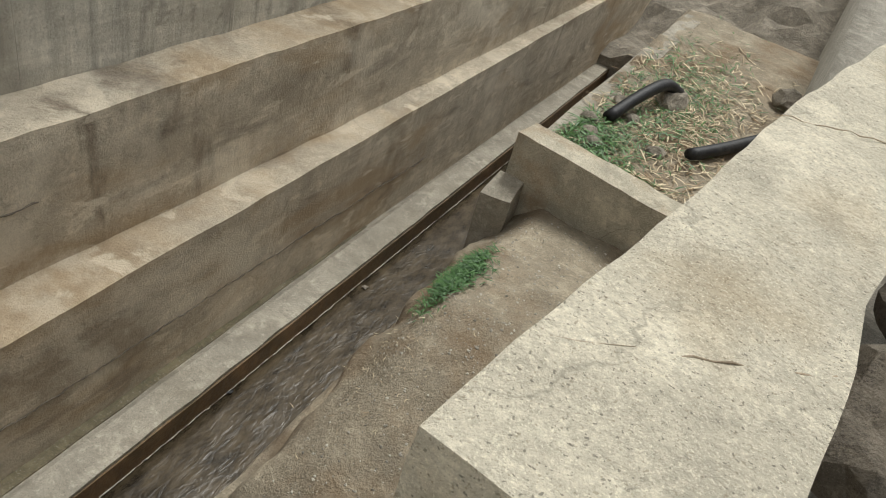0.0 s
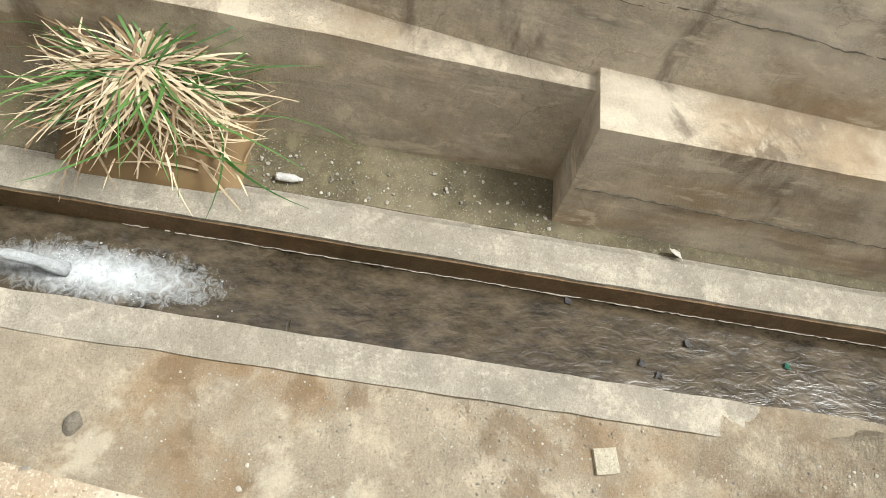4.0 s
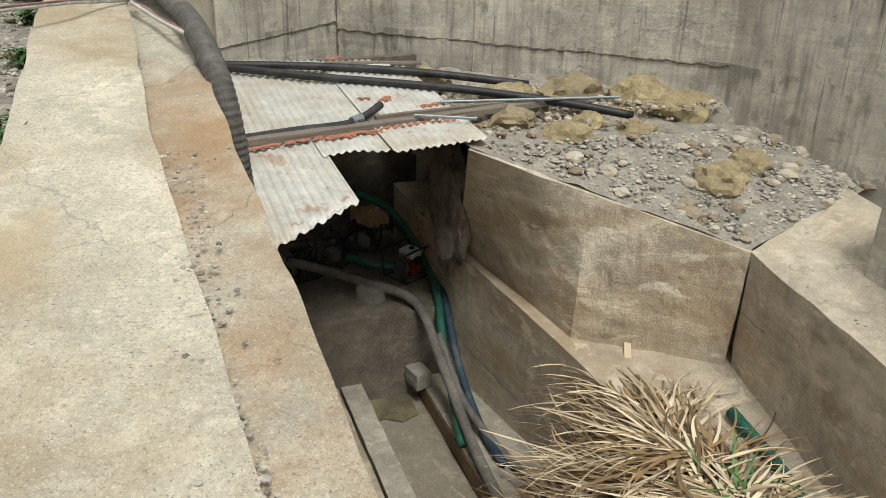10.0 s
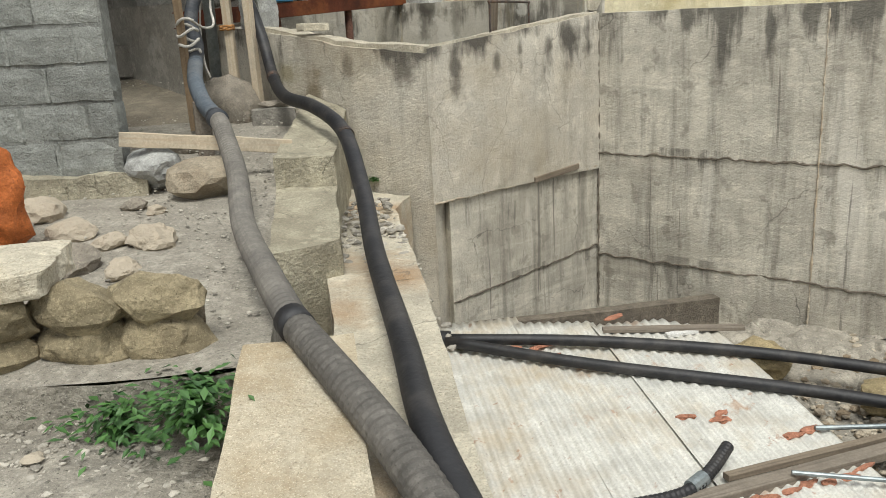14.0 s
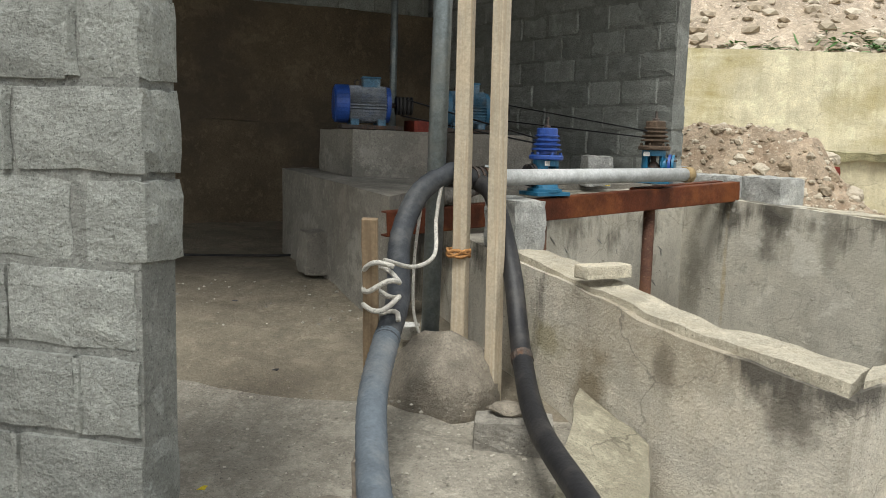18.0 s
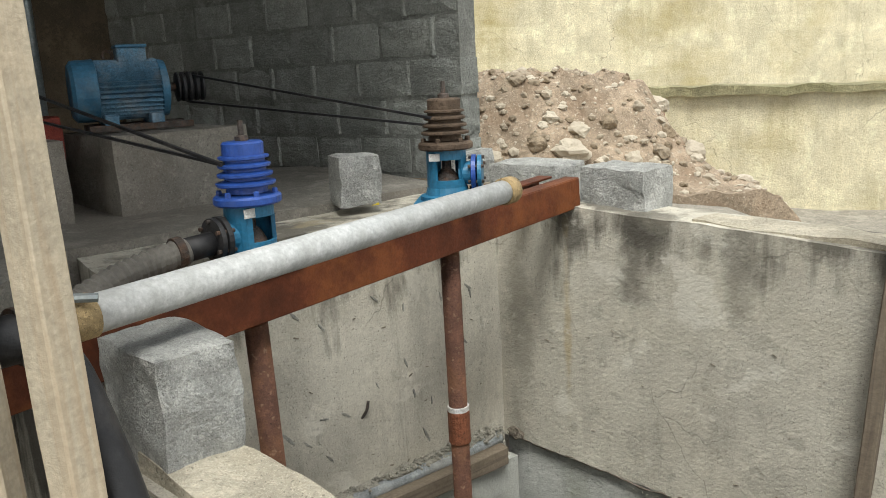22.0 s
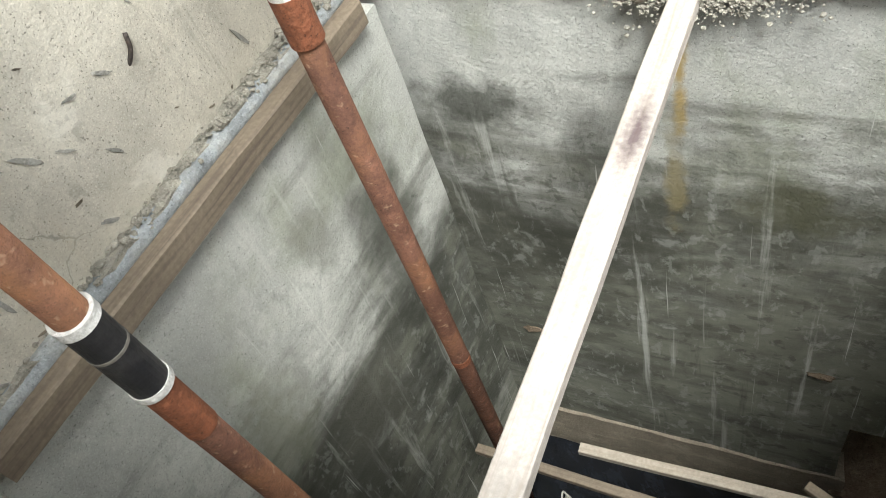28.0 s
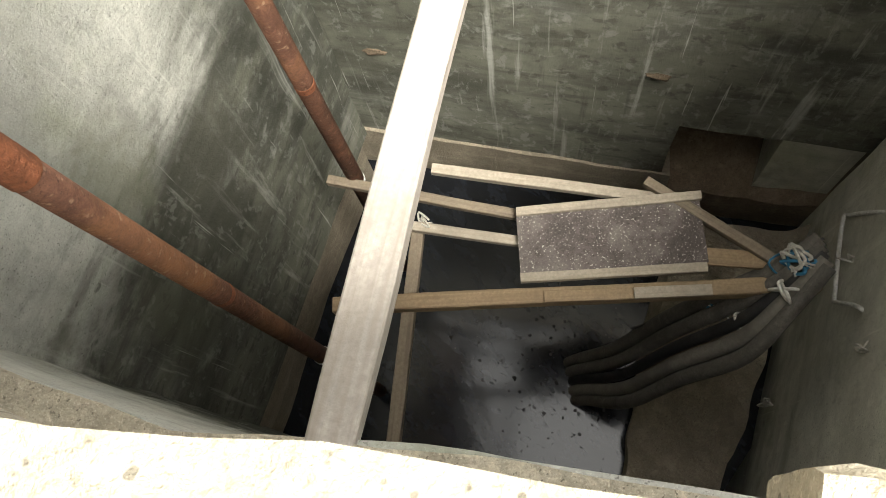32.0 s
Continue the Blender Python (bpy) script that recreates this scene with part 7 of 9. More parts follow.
for k, (hx, hy, gx, gy, hn) in enumerate(((0.95, 7.1, 1.45, 8.6, 260), (0.8, 7.1, 1.15, 8.5, 240), (0.75, 6.9, 0.35, 8.2, 170), (0.9, 7.0, -0.1, 7.9, 240), (0.9, 6.8, -0.2, 7.25, 280), (0.95, 6.5, -0.2, 6.7, 220), (0.95, 6.5, -0.1, 5.8, 260), (0.9, 6.3, 0.15, 5.45, 240), (0.9, 6.3, 0.55, 5.3, 200), (1.0, 6.6, 1.1, 5.5, 170), (0.95, 6.5, 1.45, 7.0, 60), (0.95, 6.2, 1.45, 6.0, 60))):
    ha, hl = math.atan2(gy - hy, gx - hx), math.hypot(gx - hx, gy - hy)

    def along(r, hx=hx, hy=hy, ha=ha, hl=hl):
        q, w_ = r.random() * hl * 0.6, r.gauss(0, 0.11)
        return hx + math.cos(ha) * q - math.sin(ha) * w_, hy + math.sin(ha) * q + math.cos(ha) * w_

    tagged(part("dead_frond", blades(int(hn * 0.52), 60 + k, along, lambda r, x, y, ha=ha: ha + r.gauss(0, 0.5), (0.45, 1.35), (0.004, 0.022), lambda x, y, k=k: heap1(x, y) + 0.006 * k, 0.65 if k < 3 else 0.22, 0.9, 9), M_STRAWD if k % 3 == 1 else M_STRAW), "dry palm frond thrown on the leaf heap", "dead leaves", kind="stuff")
tagged(part("green_blades", blades(60, 13, lambda r: (r.gauss(0.6, 0.22), r.gauss(5.95, 0.35)), away(0.9, 6.5, 0.4, 0.2), (0.35, 0.7), (0.010, 0.022), lambda x, y: heap1(x, y) + 0.06, 0.12), M_LEAF), "a few green blades among the dead leaves", "leaves", kind="stuff")


tagged(part("dead_leaves", blades(150, 16, lambda r: (r.gauss(0.95, 0.16), r.gauss(7.6, 0.25)), lambda r, x, y: r.gauss(1.15, 0.45), (0.5, 1.1), (0.007, 0.02), lambda x, y: max(heap1(x, y), 1.26 if x > 0.9 else 0.9), 0.5, 0.75, 8), M_STRAW), "long pale palm blades lying up over the ledge", "dead leaves", kind="stuff")
one("palm_stalk", bar((1.15, 8.08, 1.25), (1.49, 8.69, 1.54), 0.075, 0.03, 0.008), M_STRAW, "broken pale palm stalk sticking out of the leaf heap", "stalk")
tagged(part("green_blades", blades(16, 14, lambda r: (r.gauss(1.05, 0.06), r.gauss(6.35, 0.12)), lambda r, x, y: r.gauss(0.9, 0.6), (0.35, 0.6), (0.010, 0.02), lambda x, y: max(heap1(x, y), 1.3), 0.7, 0.5), M_LEAF), "upright green blades at the edge of the leaf heap", "leaves", kind="stuff")
tagged(part("dead_leaves", blades(40, 15, lambda r: (r.gauss(1.0, 0.08), r.gauss(6.4, 0.25)), lambda r, x, y: r.gauss(0.5, 0.7), (0.4, 0.8), (0.010, 0.02), lambda x, y: max(heap1(x, y), 1.28), 0.7, 0.6), M_STRAW), "pale curling leaves over the ledge", "dead leaves", kind="stuff")


def heap2(x, y):
    d = 0.72 * math.exp(-(((x - 0.5) / 0.32) ** 2) - ((y - 1.45) / 0.42) ** 2)
    return max(0.0 if x > kx(y) - 0.02 else -0.25, d)


tagged(part("straw_heap", field(0.05, 0.78, 0.8, 2.1, lambda x, y: heap2(x, y) - 0.03, 0.07, 0.2), M_STRAWD, smooth=True), "matted base of the dry grass clump", "heap", kind="stuff")
tagged(part("dead_leaves", blades(520, 21, lambda r: (r.gauss(0.48, 0.14), r.gauss(1.45, 0.2)), away(0.5, 1.5, 0.5, 0.65), (0.25, 0.75), (0.006, 0.016), heap2, 0.30), M_STRAW), "clump of dry bleached grass on the damp strip", "dead leaves", kind="stuff")
tagged(part("green_blades", blades(75, 22, lambda r: (r.gauss(0.5, 0.12), r.gauss(1.4, 0.18)), away(0.45, 1.4, 0.3, 0.3), (0.5, 1.1), (0.006, 0.014), heap2, 0.75, 0.5, 8), M_LEAF), "long green grass blades arching over the strip", "grass", kind="stuff")

tagged(part("concrete_slab", solid([(0.09, 4.48), (0.0, 2.81), (0.82, 2.8), (0.80, 4.45)], 0.0, 0.12, 0.1, 0.012, 4), M_LID), "damp concrete slab lying as a lid beside the channel", "slab")
one("pipe_end", rod((0.35, 4.38, 0.12), (0.35, 4.38, 0.155), 0.09, 18), M_LID, "round cast knob on the concrete lid", "knob")
barrel = thing("barrel", "blue plastic barrel standing under the shelter board", "barrel", at=(0.62, 4.78, 0.0))
part("body", lathe([(0.20, 0.0), (0.235, 0.03), (0.25, 0.25), (0.25, 0.30), (0.243, 0.31), (0.25, 0.32), (0.235, 0.55), (0.20, 0.60), (0.08, 0.61)], 28, (0.62, 4.78, 0.0)), M_BARREL, barrel, smooth=True)
part("hoop", lathe([(0.245, 0.27), (0.258, 0.275), (0.258, 0.295), (0.245, 0.30)], 28, (0.62, 4.78, 0.0)), M_BARREL, barrel, smooth=True)


def leaf_sheet(corners, thick, seed, amp=0.03, step=0.05):
    """A torn, warped sheet of card, cloth or board between four corners."""
    bm = bmesh.new()
    rough_quad(bm, corners, step, amp, 4.0, seed, amp)
    r = random.Random(seed)
    for v in bm.verts:
        if v.is_boundary:
            v.co += Vector((r.uniform(-1, 1), r.uniform(-1, 1), r.uniform(-1, 1))) * thick * 1.2
    out = bmesh.ops.extrude_face_region(bm, geom=bm.faces[:])["geom"]
    n = (Vector(corners[1]) - Vector(corners[0])).cross(Vector(corners[3]) - Vector(corners[0])).normalized() * thick
    for v in out:
        if isinstance(v, bmesh.types.BMVert):
            v.co -= n
    bmesh.ops.recalc_face_normals(bm, faces=bm.faces)
    return bm


one("cardboard", leaf_sheet([(0.158, 5.50, 0.03), (0.11, 5.11, 0.02), (0.30, 4.92, 0.60), (0.336, 5.16, 0.94)], 0.008, 1, 0.02), M_CARD, "stiff brown cardboard leaning by the leaf heap", "cardboard", "torn card")
one("torn_board", leaf_sheet([(0.165, 4.56, 0.13), (0.298, 5.05, 0.28), (-0.03, 4.49, 1.79), (0.173, 4.21, 1.63)], 0.012, 2, 0.04), M_PAPER, "torn peeling board leaning under the shelter", "board", "torn card")
one("torn_board", leaf_sheet([(0.02, 4.44, 1.35), (0.12, 4.62, 1.25), (0.0, 4.50, 1.84), (-0.07, 4.42, 1.86)], 0.008, 12, 0.05), M_PAPER, "curled flap of torn white card", "board", "torn card")
one("torn_board", leaf_sheet([(0.13, 4.40, 0.62), (0.16, 4.52, 0.60), (0.14, 4.30, 1.62), (0.17, 4.16, 1.66)], 0.010, 13, 0.03), M_CLOTH, "ragged white strip of card", "board", "torn card")
one("cardboard", leaf_sheet([(0.14, 4.54, 0.62), (0.19, 4.74, 0.6), (0.08, 4.60, 1.32), (0.10, 4.42, 1.38)], 0.006, 3, 0.02), M_CARD, "crumpled rust-brown cardboard against the torn board", "cardboard", "torn card")
one("cardboard", leaf_sheet([(0.52, 4.62, 0.62), (1.08, 4.56, 0.56), (1.0, 4.88, 0.62), (0.55, 4.95, 0.64)], 0.008, 4, 0.02), M_CARD, "flat brown cardboard lying on the barrel", "cardboard", "torn card")
tagged(timber("strut", (0.13, 4.52, 0.12), (0.14, 4.30, 1.05), 0.02, 0.045, M_PALEWOOD), "white painted strut under the shelter board", "strut")
tagged(timber("strut", (-0.36, 4.06, 2.30), (0.14, 4.07, 2.11), 0.07, 0.03, M_PALEWOOD), "pale board end sticking out under the shelter board", "board")
tagged(timber("strut", (0.06, 4.0, 2.12), (0.36, 4.46, 1.32), 0.05, 0.03, M_GREYWOOD), "grey strut holding up the shelter board", "strut")
shelter = thing("shelter_board", "plum-coloured plywood sheet propped up as a small roof", "board", at=(0.6, 3.1, 1.95))
part("sheet", leaf_sheet([(0.18, 2.12, 2.19), (0.18, 3.94, 2.15), (1.02, 4.07, 1.79), (1.02, 2.33, 1.77)], 0.016, 7, 0.012, 0.09), M_PLY, shelter)
part("edge_strip", bar((0.17, 2.12, 2.185), (0.17, 3.94, 2.145), 0.012, 0.026, 0.002), M_PALEWOOD, shelter, "pale chipped edge")
for k in range(40):
    y_ = 2.20 + 0.042 * k
    for x_ in (0.22, 0.48, 0.74):
        za = 2.172 - 0.45 * (x_ - 0.18)
        if 2.31 < y_ < 3.84:
            part("ridge", bar((x_, y_, za + 0.012), (x_ + 0.22, y_ + (0.11 if x_ != 0.48 else -0.11), za - 0.087), 0.010, 0.006, 0.001), M_PLYD, shelter)
one("cloth", leaf_sheet([(0.08, 4.16, 2.27), (0.42, 3.58, 2.085), (0.80, 3.66, 1.94), (0.86, 4.20, 1.99)], 0.008, 9, 0.04, 0.035), M_CLOTH, "white cloth draped over pipe and plywood", "cloth", smooth=True)
one("black_pipe", rod((-0.11, 4.10, 2.33), (1.36, 4.14, 1.73), 0.042, 16), M_BLACK, "short black pipe lying on the shelter board", "pipe", smooth=True)
one("wooden_board", bar((1.10, 4.0, 1.78), (1.18, 2.9, 1.70), 0.22, 0.025, 0.004), M_GREYWOOD, "weathered board behind the plywood sheet", "board")
one("yellow_rod", rod((1.08, 3.53, 1.96), (1.05, 2.46, 1.86), 0.014, 10), M_YEL, "bright yellow plastic rod", "rod")
one("wood_piece", bar((0.88, 3.46, 1.98), (1.28, 3.58, 1.98), 0.06, 0.03, 0.005), M_PALEWOOD, "pale wooden piece at the rod end", "wood")
one("wood_piece", bar((0.06, 2.74, 2.0), (0.32, 2.64, 2.05), 0.05, 0.05, 0.005), M_PALEWOOD, "pale wooden prop under the shelter", "wood")
one("tripod_rod", tube([(0.07, 2.83, 0.05), (0.2, 2.72, 1.1), (0.3, 2.64, 2.06)], 0.011, 8), M_STEEL, "thin metal rod propping the shelter board", "rod", smooth=True)
one("wire", tube([(0.26, 2.66, 1.6), (0.6, 2.4, 1.68), (0.95, 2.4, 1.78)], 0.004, 6), M_IRON, "thin wire tied to the prop", "wire")
one("rebar_loop", tube([(0.9, 2.45, 1.12), (0.98, 2.2, 1.15), (1.1, 2.05, 1.14), (1.12, 2.2, 1.16), (1.0, 2.3, 1.14)], 0.008, 7), M_IRON, "bent rusty wire on the ledge", "wire")
one("green_pipe", tube([(1.72, 7.35, 1.42), (1.64, 6.6, 1.34), (1.50, 6.15, 1.30), (1.42, 5.75, 1.28)], 0.055, 14), M_GREENH, "green hose lying on the ledge", "hose", smooth=True)
one("blue_bag", leaf_sheet([(1.5, 6.2, 1.3), (1.42, 5.75, 1.26), (1.6, 5.7, 1.3), (1.66, 6.15, 1.36)], 0.02, 15, 0.05, 0.05), M_BARREL, "crumpled blue plastic bag on the ledge", "bag")
one("rag", leaf_sheet([(1.28, 5.2, 1.22), (1.28, 5.0, 1.21), (1.44, 5.0, 1.21), (1.44, 5.22, 1.22)], 0.012, 16, 0.02, 0.04), M_BLUEH, "dark rag on the ledge", "rag")
one("wire", tube([(1.22 + 0.06 * math.cos(a), 5.5 + 0.08 * math.sin(a), 1.225) for a in [k * 0.6 for k in range(12)]], 0.006, 6, sub=2), M_BLACK, "loop of black wire on the ledge", "wire")

# sticks and hoses across the channel
tagged(timber("stick", (-0.98, 6.06, 0.09), (0.1, 6.34, 0.05), 0.05, 0.035, M_PALEWOOD), "pale batten laid across the channel", "batten")
tagged(timber("stick", (-1.14, 2.77, 0.09), (0.02, 3.03, 0.03), 0.055, 0.035, M_PALEWOOD), "pale batten laid across the channel", "batten")
green1 = thing("green_hose", "green hose from the wall pouring water into the channel", "hose", at=(-2.0, 3.6, 0.1))
part("hose", tube([(-1.65, 5.3, 0.075), (-1.45, 4.8, 0.075), (-1.31, 4.31, 0.078), (-1.17, 3.79, 0.08), (-1.0, 3.25, 0.11), (-0.80, 2.84, 0.13), (-0.72, 2.62, 0.12)], 0.042, 14), M_GREENH, green1, smooth=True)
part("water_jet", tube([(-0.74, 2.62, 0.16), (-0.68, 2.35, 0.10), (-0.62, 2.05, -0.05), (-0.58, 1.85, -0.24)], [0.03, 0.034, 0.042, 0.055], 10), M_FOAM, green1, "white water pouring from the hose", True)
one("grey_pipe", tube([(-1.45, 6.9, 0.04), (-1.2, 6.4, 0.05), (-0.98, 6.0, 0.09), (-0.84, 5.52, 0.09)], 0.04, 12), M_HOSED, "dusty grey-blue hose end lying over the kerb", "hose", smooth=True)
one("pvc_end", rod((0.03, 7.3, 0.07), (-0.06, 6.76, 0.05), 0.05, 16), M_GALV, "grey plastic pipe end poking out of the leaf heap", "pipe", smooth=True)
one("stone_tile", crumbled(0.17, 0.16, 0.035, (-1.5, -1.85, 0.02), 12, 0.006), M_SLAB, "square pale stone tile on the floor", "tile")
one("pebble", boulder(0.07, 0.055, 0.05, 31, (-1.48, 2.63, 0.06), 2), M_ROCKG, "grey pebble on the screed", "pebble", "pebbles")
one("pebble", boulder(0.08, 0.06, 0.035, 32, (-1.68, 1.4, 0.045), 2), M_ROCKG, "dark scrap of stone on the screed", "pebble", "pebbles")
one("paper_scrap", leaf_sheet([(0.06, -2.45, 0.005), (0.13, -2.44, 0.005), (0.12, -2.34, 0.06), (0.08, -2.35, 0.075)], 0.004, 3, 0.02, 0.02), M_PAPER, "crumpled pale paper scrap on the strip", "paper")
one("bottle", turned(lathe([(0.0, 0), (0.028, 0.0), (0.03, 0.02), (0.03, 0.13), (0.012, 0.17), (0.012, 0.19)], 14), Matrix.Translation((0.25, 0.57, 0.03)) @ Matrix.Rotation(radians(90), 4, "X")), M_WHITE, "empty clear bottle lying on the damp strip", "bottle", smooth=True)

# ---- pump pit
structure("pit_damp_earth", solid([(-0.95, 10.62), (-0.8, 10.42), (-0.55, 10.5), (-0.35, 10.36), (-0.12, 10.45), (-0.1, 10.93), (-0.95, 10.93)], -0.5, -0.215, 0.1, 0.01), M_DAMP, "dark damp earth below the platform", "earth")


def petrol_pump(at, yaw, body, tank, label):
    t_ = thing("petrol_pump", label, "pump", "petrol pumps", at)
    t_.rotation_euler = (0, 0, yaw)
    L_ = dict(local=True)
    for sy in (-0.19, 0.19):
        part("frame_hoop", tube([(-0.24, sy, 0.02), (-0.25, sy, 0.10), (-0.25, sy, 0.36), (-0.2, sy, 0.42), (0.2, sy, 0.42), (0.25, sy, 0.36), (0.25, sy, 0.10), (0.24, sy, 0.02), (0.0, sy, 0.012), (-0.24, sy, 0.02)], 0.014, 8, sub=3), M_BLACK, t_, smooth=True, **L_)
    for sx, z in ((-0.25, 0.33), (0.25, 0.33), (-0.2, 0.012), (0.2, 0.012)):
        part("cross_bar", rod((sx, -0.19, z), (sx, 0.19, z), 0.012, 8), M_BLACK, t_, **L_)
    part("crankcase", box(0.2, 0.2, 0.17, (0.07, 0, 0.115), 0.02), body, t_, **L_)
    cyl = part("cylinder", box(0.12, 0.14, 0.12, (0.06, 0.1, 0.2), 0.01), M_ALU, t_, **L_)
    for k in range(5):
        part("cooling_fin", box(0.15, 0.15, 0.006, (0.06, 0.1, 0.15 + 0.024 * k), 0.001), M_ALU, cyl, **L_)
    ftank = part("fuel_tank", box(0.22, 0.24, 0.11, (0.05, -0.01, 0.33), 0.03), tank, t_, **L_)
    part("tank_cap", lathe([(0.03, 0.38), (0.034, 0.385), (0.034, 0.405), (0.025, 0.41)], 16, (0.05, -0.03, 0)), M_BLACK, ftank, **L_)
    part("starter", turned(lathe([(0.10, 0.0), (0.10, 0.03), (0.08, 0.05), (0.03, 0.055)], 22), Matrix.Translation((0.17, 0, 0.15)) @ Matrix.Rotation(radians(90), 4, "Y")), body, t_, **L_)
    part("volute", turned(lathe([(0.05, 0), (0.11, 0.01), (0.12, 0.05), (0.11, 0.09), (0.04, 0.1)], 22), Matrix.Translation((-0.06, 0, 0.14)) @ Matrix.Rotation(radians(-90), 4, "Y")), M_ALU, t_, **L_)
    part("outlet", lathe([(0.045, 0.2), (0.04, 0.22), (0.04, 0.32), (0.05, 0.325), (0.05, 0.34)], 16, (-0.11, 0, 0)), M_ALU, t_, **L_)
    part("muffler", box(0.13, 0.07, 0.09, (0.04, 0.16, 0.31), 0.015), M_IRON, t_, **L_)
    part("air_filter", box(0.09, 0.07, 0.11, (0.05, -0.15, 0.25), 0.012), M_BLACK, t_, **L_)
    return t_


petrol_pump((0.21, 11.87, 0.96), 0.5, M_ENGRED, M_WHITE, "petrol water pump with a white tank in a black tube frame")
petrol_pump((-0.55, 12.65, 0.96), 0.9, M_ENGINE, M_ENGINE, "grimy petrol water pump in a black tube frame")
petrol_pump((-1.15, 12.3, 0.96), 0.3, M_ENGINE, M_ENGINE, "grimy petrol water pump in a black tube frame")
petrol_pump((-0.05, 13.0, 0.96), 1.1, M_ENGINE, M_ENGINE, "grimy petrol water pump under a sack")
one("sack", leaf_sheet([(-0.32, 12.75, 1.44), (0.2, 12.65, 1.43), (0.3, 13.1, 1.55), (-0.2, 13.2, 1.50)], 0.015, 19, 0.10, 0.05), M_CARD, "brown sacking thrown over a petrol pump", "sack")
one("concrete_block", crumbled(0.22, 0.3, 0.2, (-0.45, 11.35, 0.94), 35), M_PLAT, "small concrete block on the pit platform", "block", "loose blocks")
one("concrete_block", crumbled(0.22, 0.3, 0.22, (-0.02, 10.75, 0.0), 10), M_PLAT, "small concrete block at the platform foot", "block", "loose blocks")
for pts, r_, m_, lab, wv in (
    ([(-1.6, 12.2, 1.3), (-1.2, 12.0, 1.28), (-0.5, 11.5, 1.15), (0.0, 10.95, 1.04), (0.07, 10.2, 0.6), (0.06, 9.2, 0.15), (0.0, 8.2, 0.08), (0.1, 7.5, 0.1)], 0.058, M_HOSE, "dusty beige ribbed hose from the pit", 0.003),
    ([(-0.5, 12.3, 1.15), (-0.2, 12.05, 1.1), (0.05, 11.9, 1.1)], 0.05, M_GREENH, "green hose between the pumps", 0.0),
    ([(-0.1, 13.2, 1.7), (0.25, 12.9, 1.55), (0.45, 12.2, 1.25), (0.45, 11.6, 1.05), (0.32, 11.0, 0.98), (0.2, 10.5, 0.65), (0.12, 10.0, 0.35), (0.0, 9.35, 0.06)], 0.055, M_GREENH, "green hose led out of the pit", 0.0),
    ([(0.3, 12.9, 1.4), (0.55, 12.0, 1.15), (0.5, 11.4, 1.0), (0.40, 10.9, 0.9), (0.33, 10.3, 0.45), (0.30, 9.6, 0.12), (0.28, 8.9, 0.07)], 0.05, M_BLUEH, "dark blue hose led out of the pit", 0.0),
    ([(0.18, 10.6, 0.75), (0.2, 9.9, 0.3), (0.34, 9.2, 0.08), (0.45, 8.6, 0.06)], 0.045, M_HOSE, "dusty hose lying on the damp strip", 0.002),
):
    t_ = thing("hose", lab, "hose", "pit hoses", at=pts[0])
    part("tube", tube(pts, r_, 14, wv, 0.03), m_, t_, smooth=not wv)
one("rock", boulder(0.22, 0.55, 0.95, 55, (0.42, 10.95, 2.45), 4, 0.6), M_RAW, "jagged broken rock in the pump pit", "rock")

# ---- corrugated sheets over the pit
SH = lambda y: 2.45 + 0.09 * y


def corrugated(x0, x1, near, far, dz, seed, material=M_SHEET):
    """A corrugated sheet, waves across x; near(x) and far(x) are its cut ends."""
    nx, ny = max(8, int((x1 - x0) / 0.0106)), 26
    bm = bmesh.new()
    g = []
    for j in range(ny + 1):
        row = []
        for i in range(nx + 1):
            x = lerp(x0, x1, i / nx)
            y = lerp(near(x), far(x), j / ny)
            z = SH(y) + dz + 0.011 * math.sin(2 * math.pi * x / 0.085) + 0.02 * noise.noise(Vector((x * 0.9, y * 0.8, seed)))
            row.append(bm.verts.new((x, y, z)))
        g.append(row)
    for j in range(ny):
        for i in range(nx):
            bm.faces.new((g[j][i], g[j][i + 1], g[j + 1][i + 1], g[j + 1][i]))
    out = bmesh.ops.extrude_face_region(bm, geom=bm.faces[:])["geom"]
    for v in out:
        if isinstance(v, bmesh.types.BMVert):
            v.co.z -= 0.003
    bmesh.ops.recalc_face_normals(bm, faces=bm.faces)
    return bm


for nm, x0, x1, near, far, dz in (
    ("a", -2.55, -1.26, lambda x: 8.0 + 0.75 * max(0, x + 2.3) + 0.02 * math.sin(x * 40), lambda x: 13.3, 0.0),
    ("b", -1.32, -0.60, lambda x: 9.84 + 0.03 * math.sin(x * 11), lambda x: 13.15 - 0.2 * (x + 1.3), 0.014),
    ("c", -0.66, 0.40, lambda x: 9.70 + 0.14 * (x + 0.6) + 0.015 * math.sin(x * 37), lambda x: 12.9 - 0.9 * max(0, x), 0.028),
):
    tagged(part("corrugated_sheet", corrugated(x0, x1, near, far, dz, x0), M_SHEET, smooth=True), "dented zinc corrugated sheet with rusty stains over the pit", "roof sheet", "sheets over the pit")
tb = timber("timber", (-1.95, 10.2, SH(10.2) + 0.06), (2.1, 10.89, 3.45), 0.11, 0.07, M_DARKWOOD)
tagged(tb, "long grey timber weighing down the corrugated sheets", "timber")
tb2 = timber("timber", (-0.6, 10.52, SH(10.5) + 0.09), (1.6, 10.90, 3.47), 0.06, 0.045, M_GREYWOOD)
tagged(tb2, "thinner grey timber beside the long one", "timber")
pk = random.Random(17)
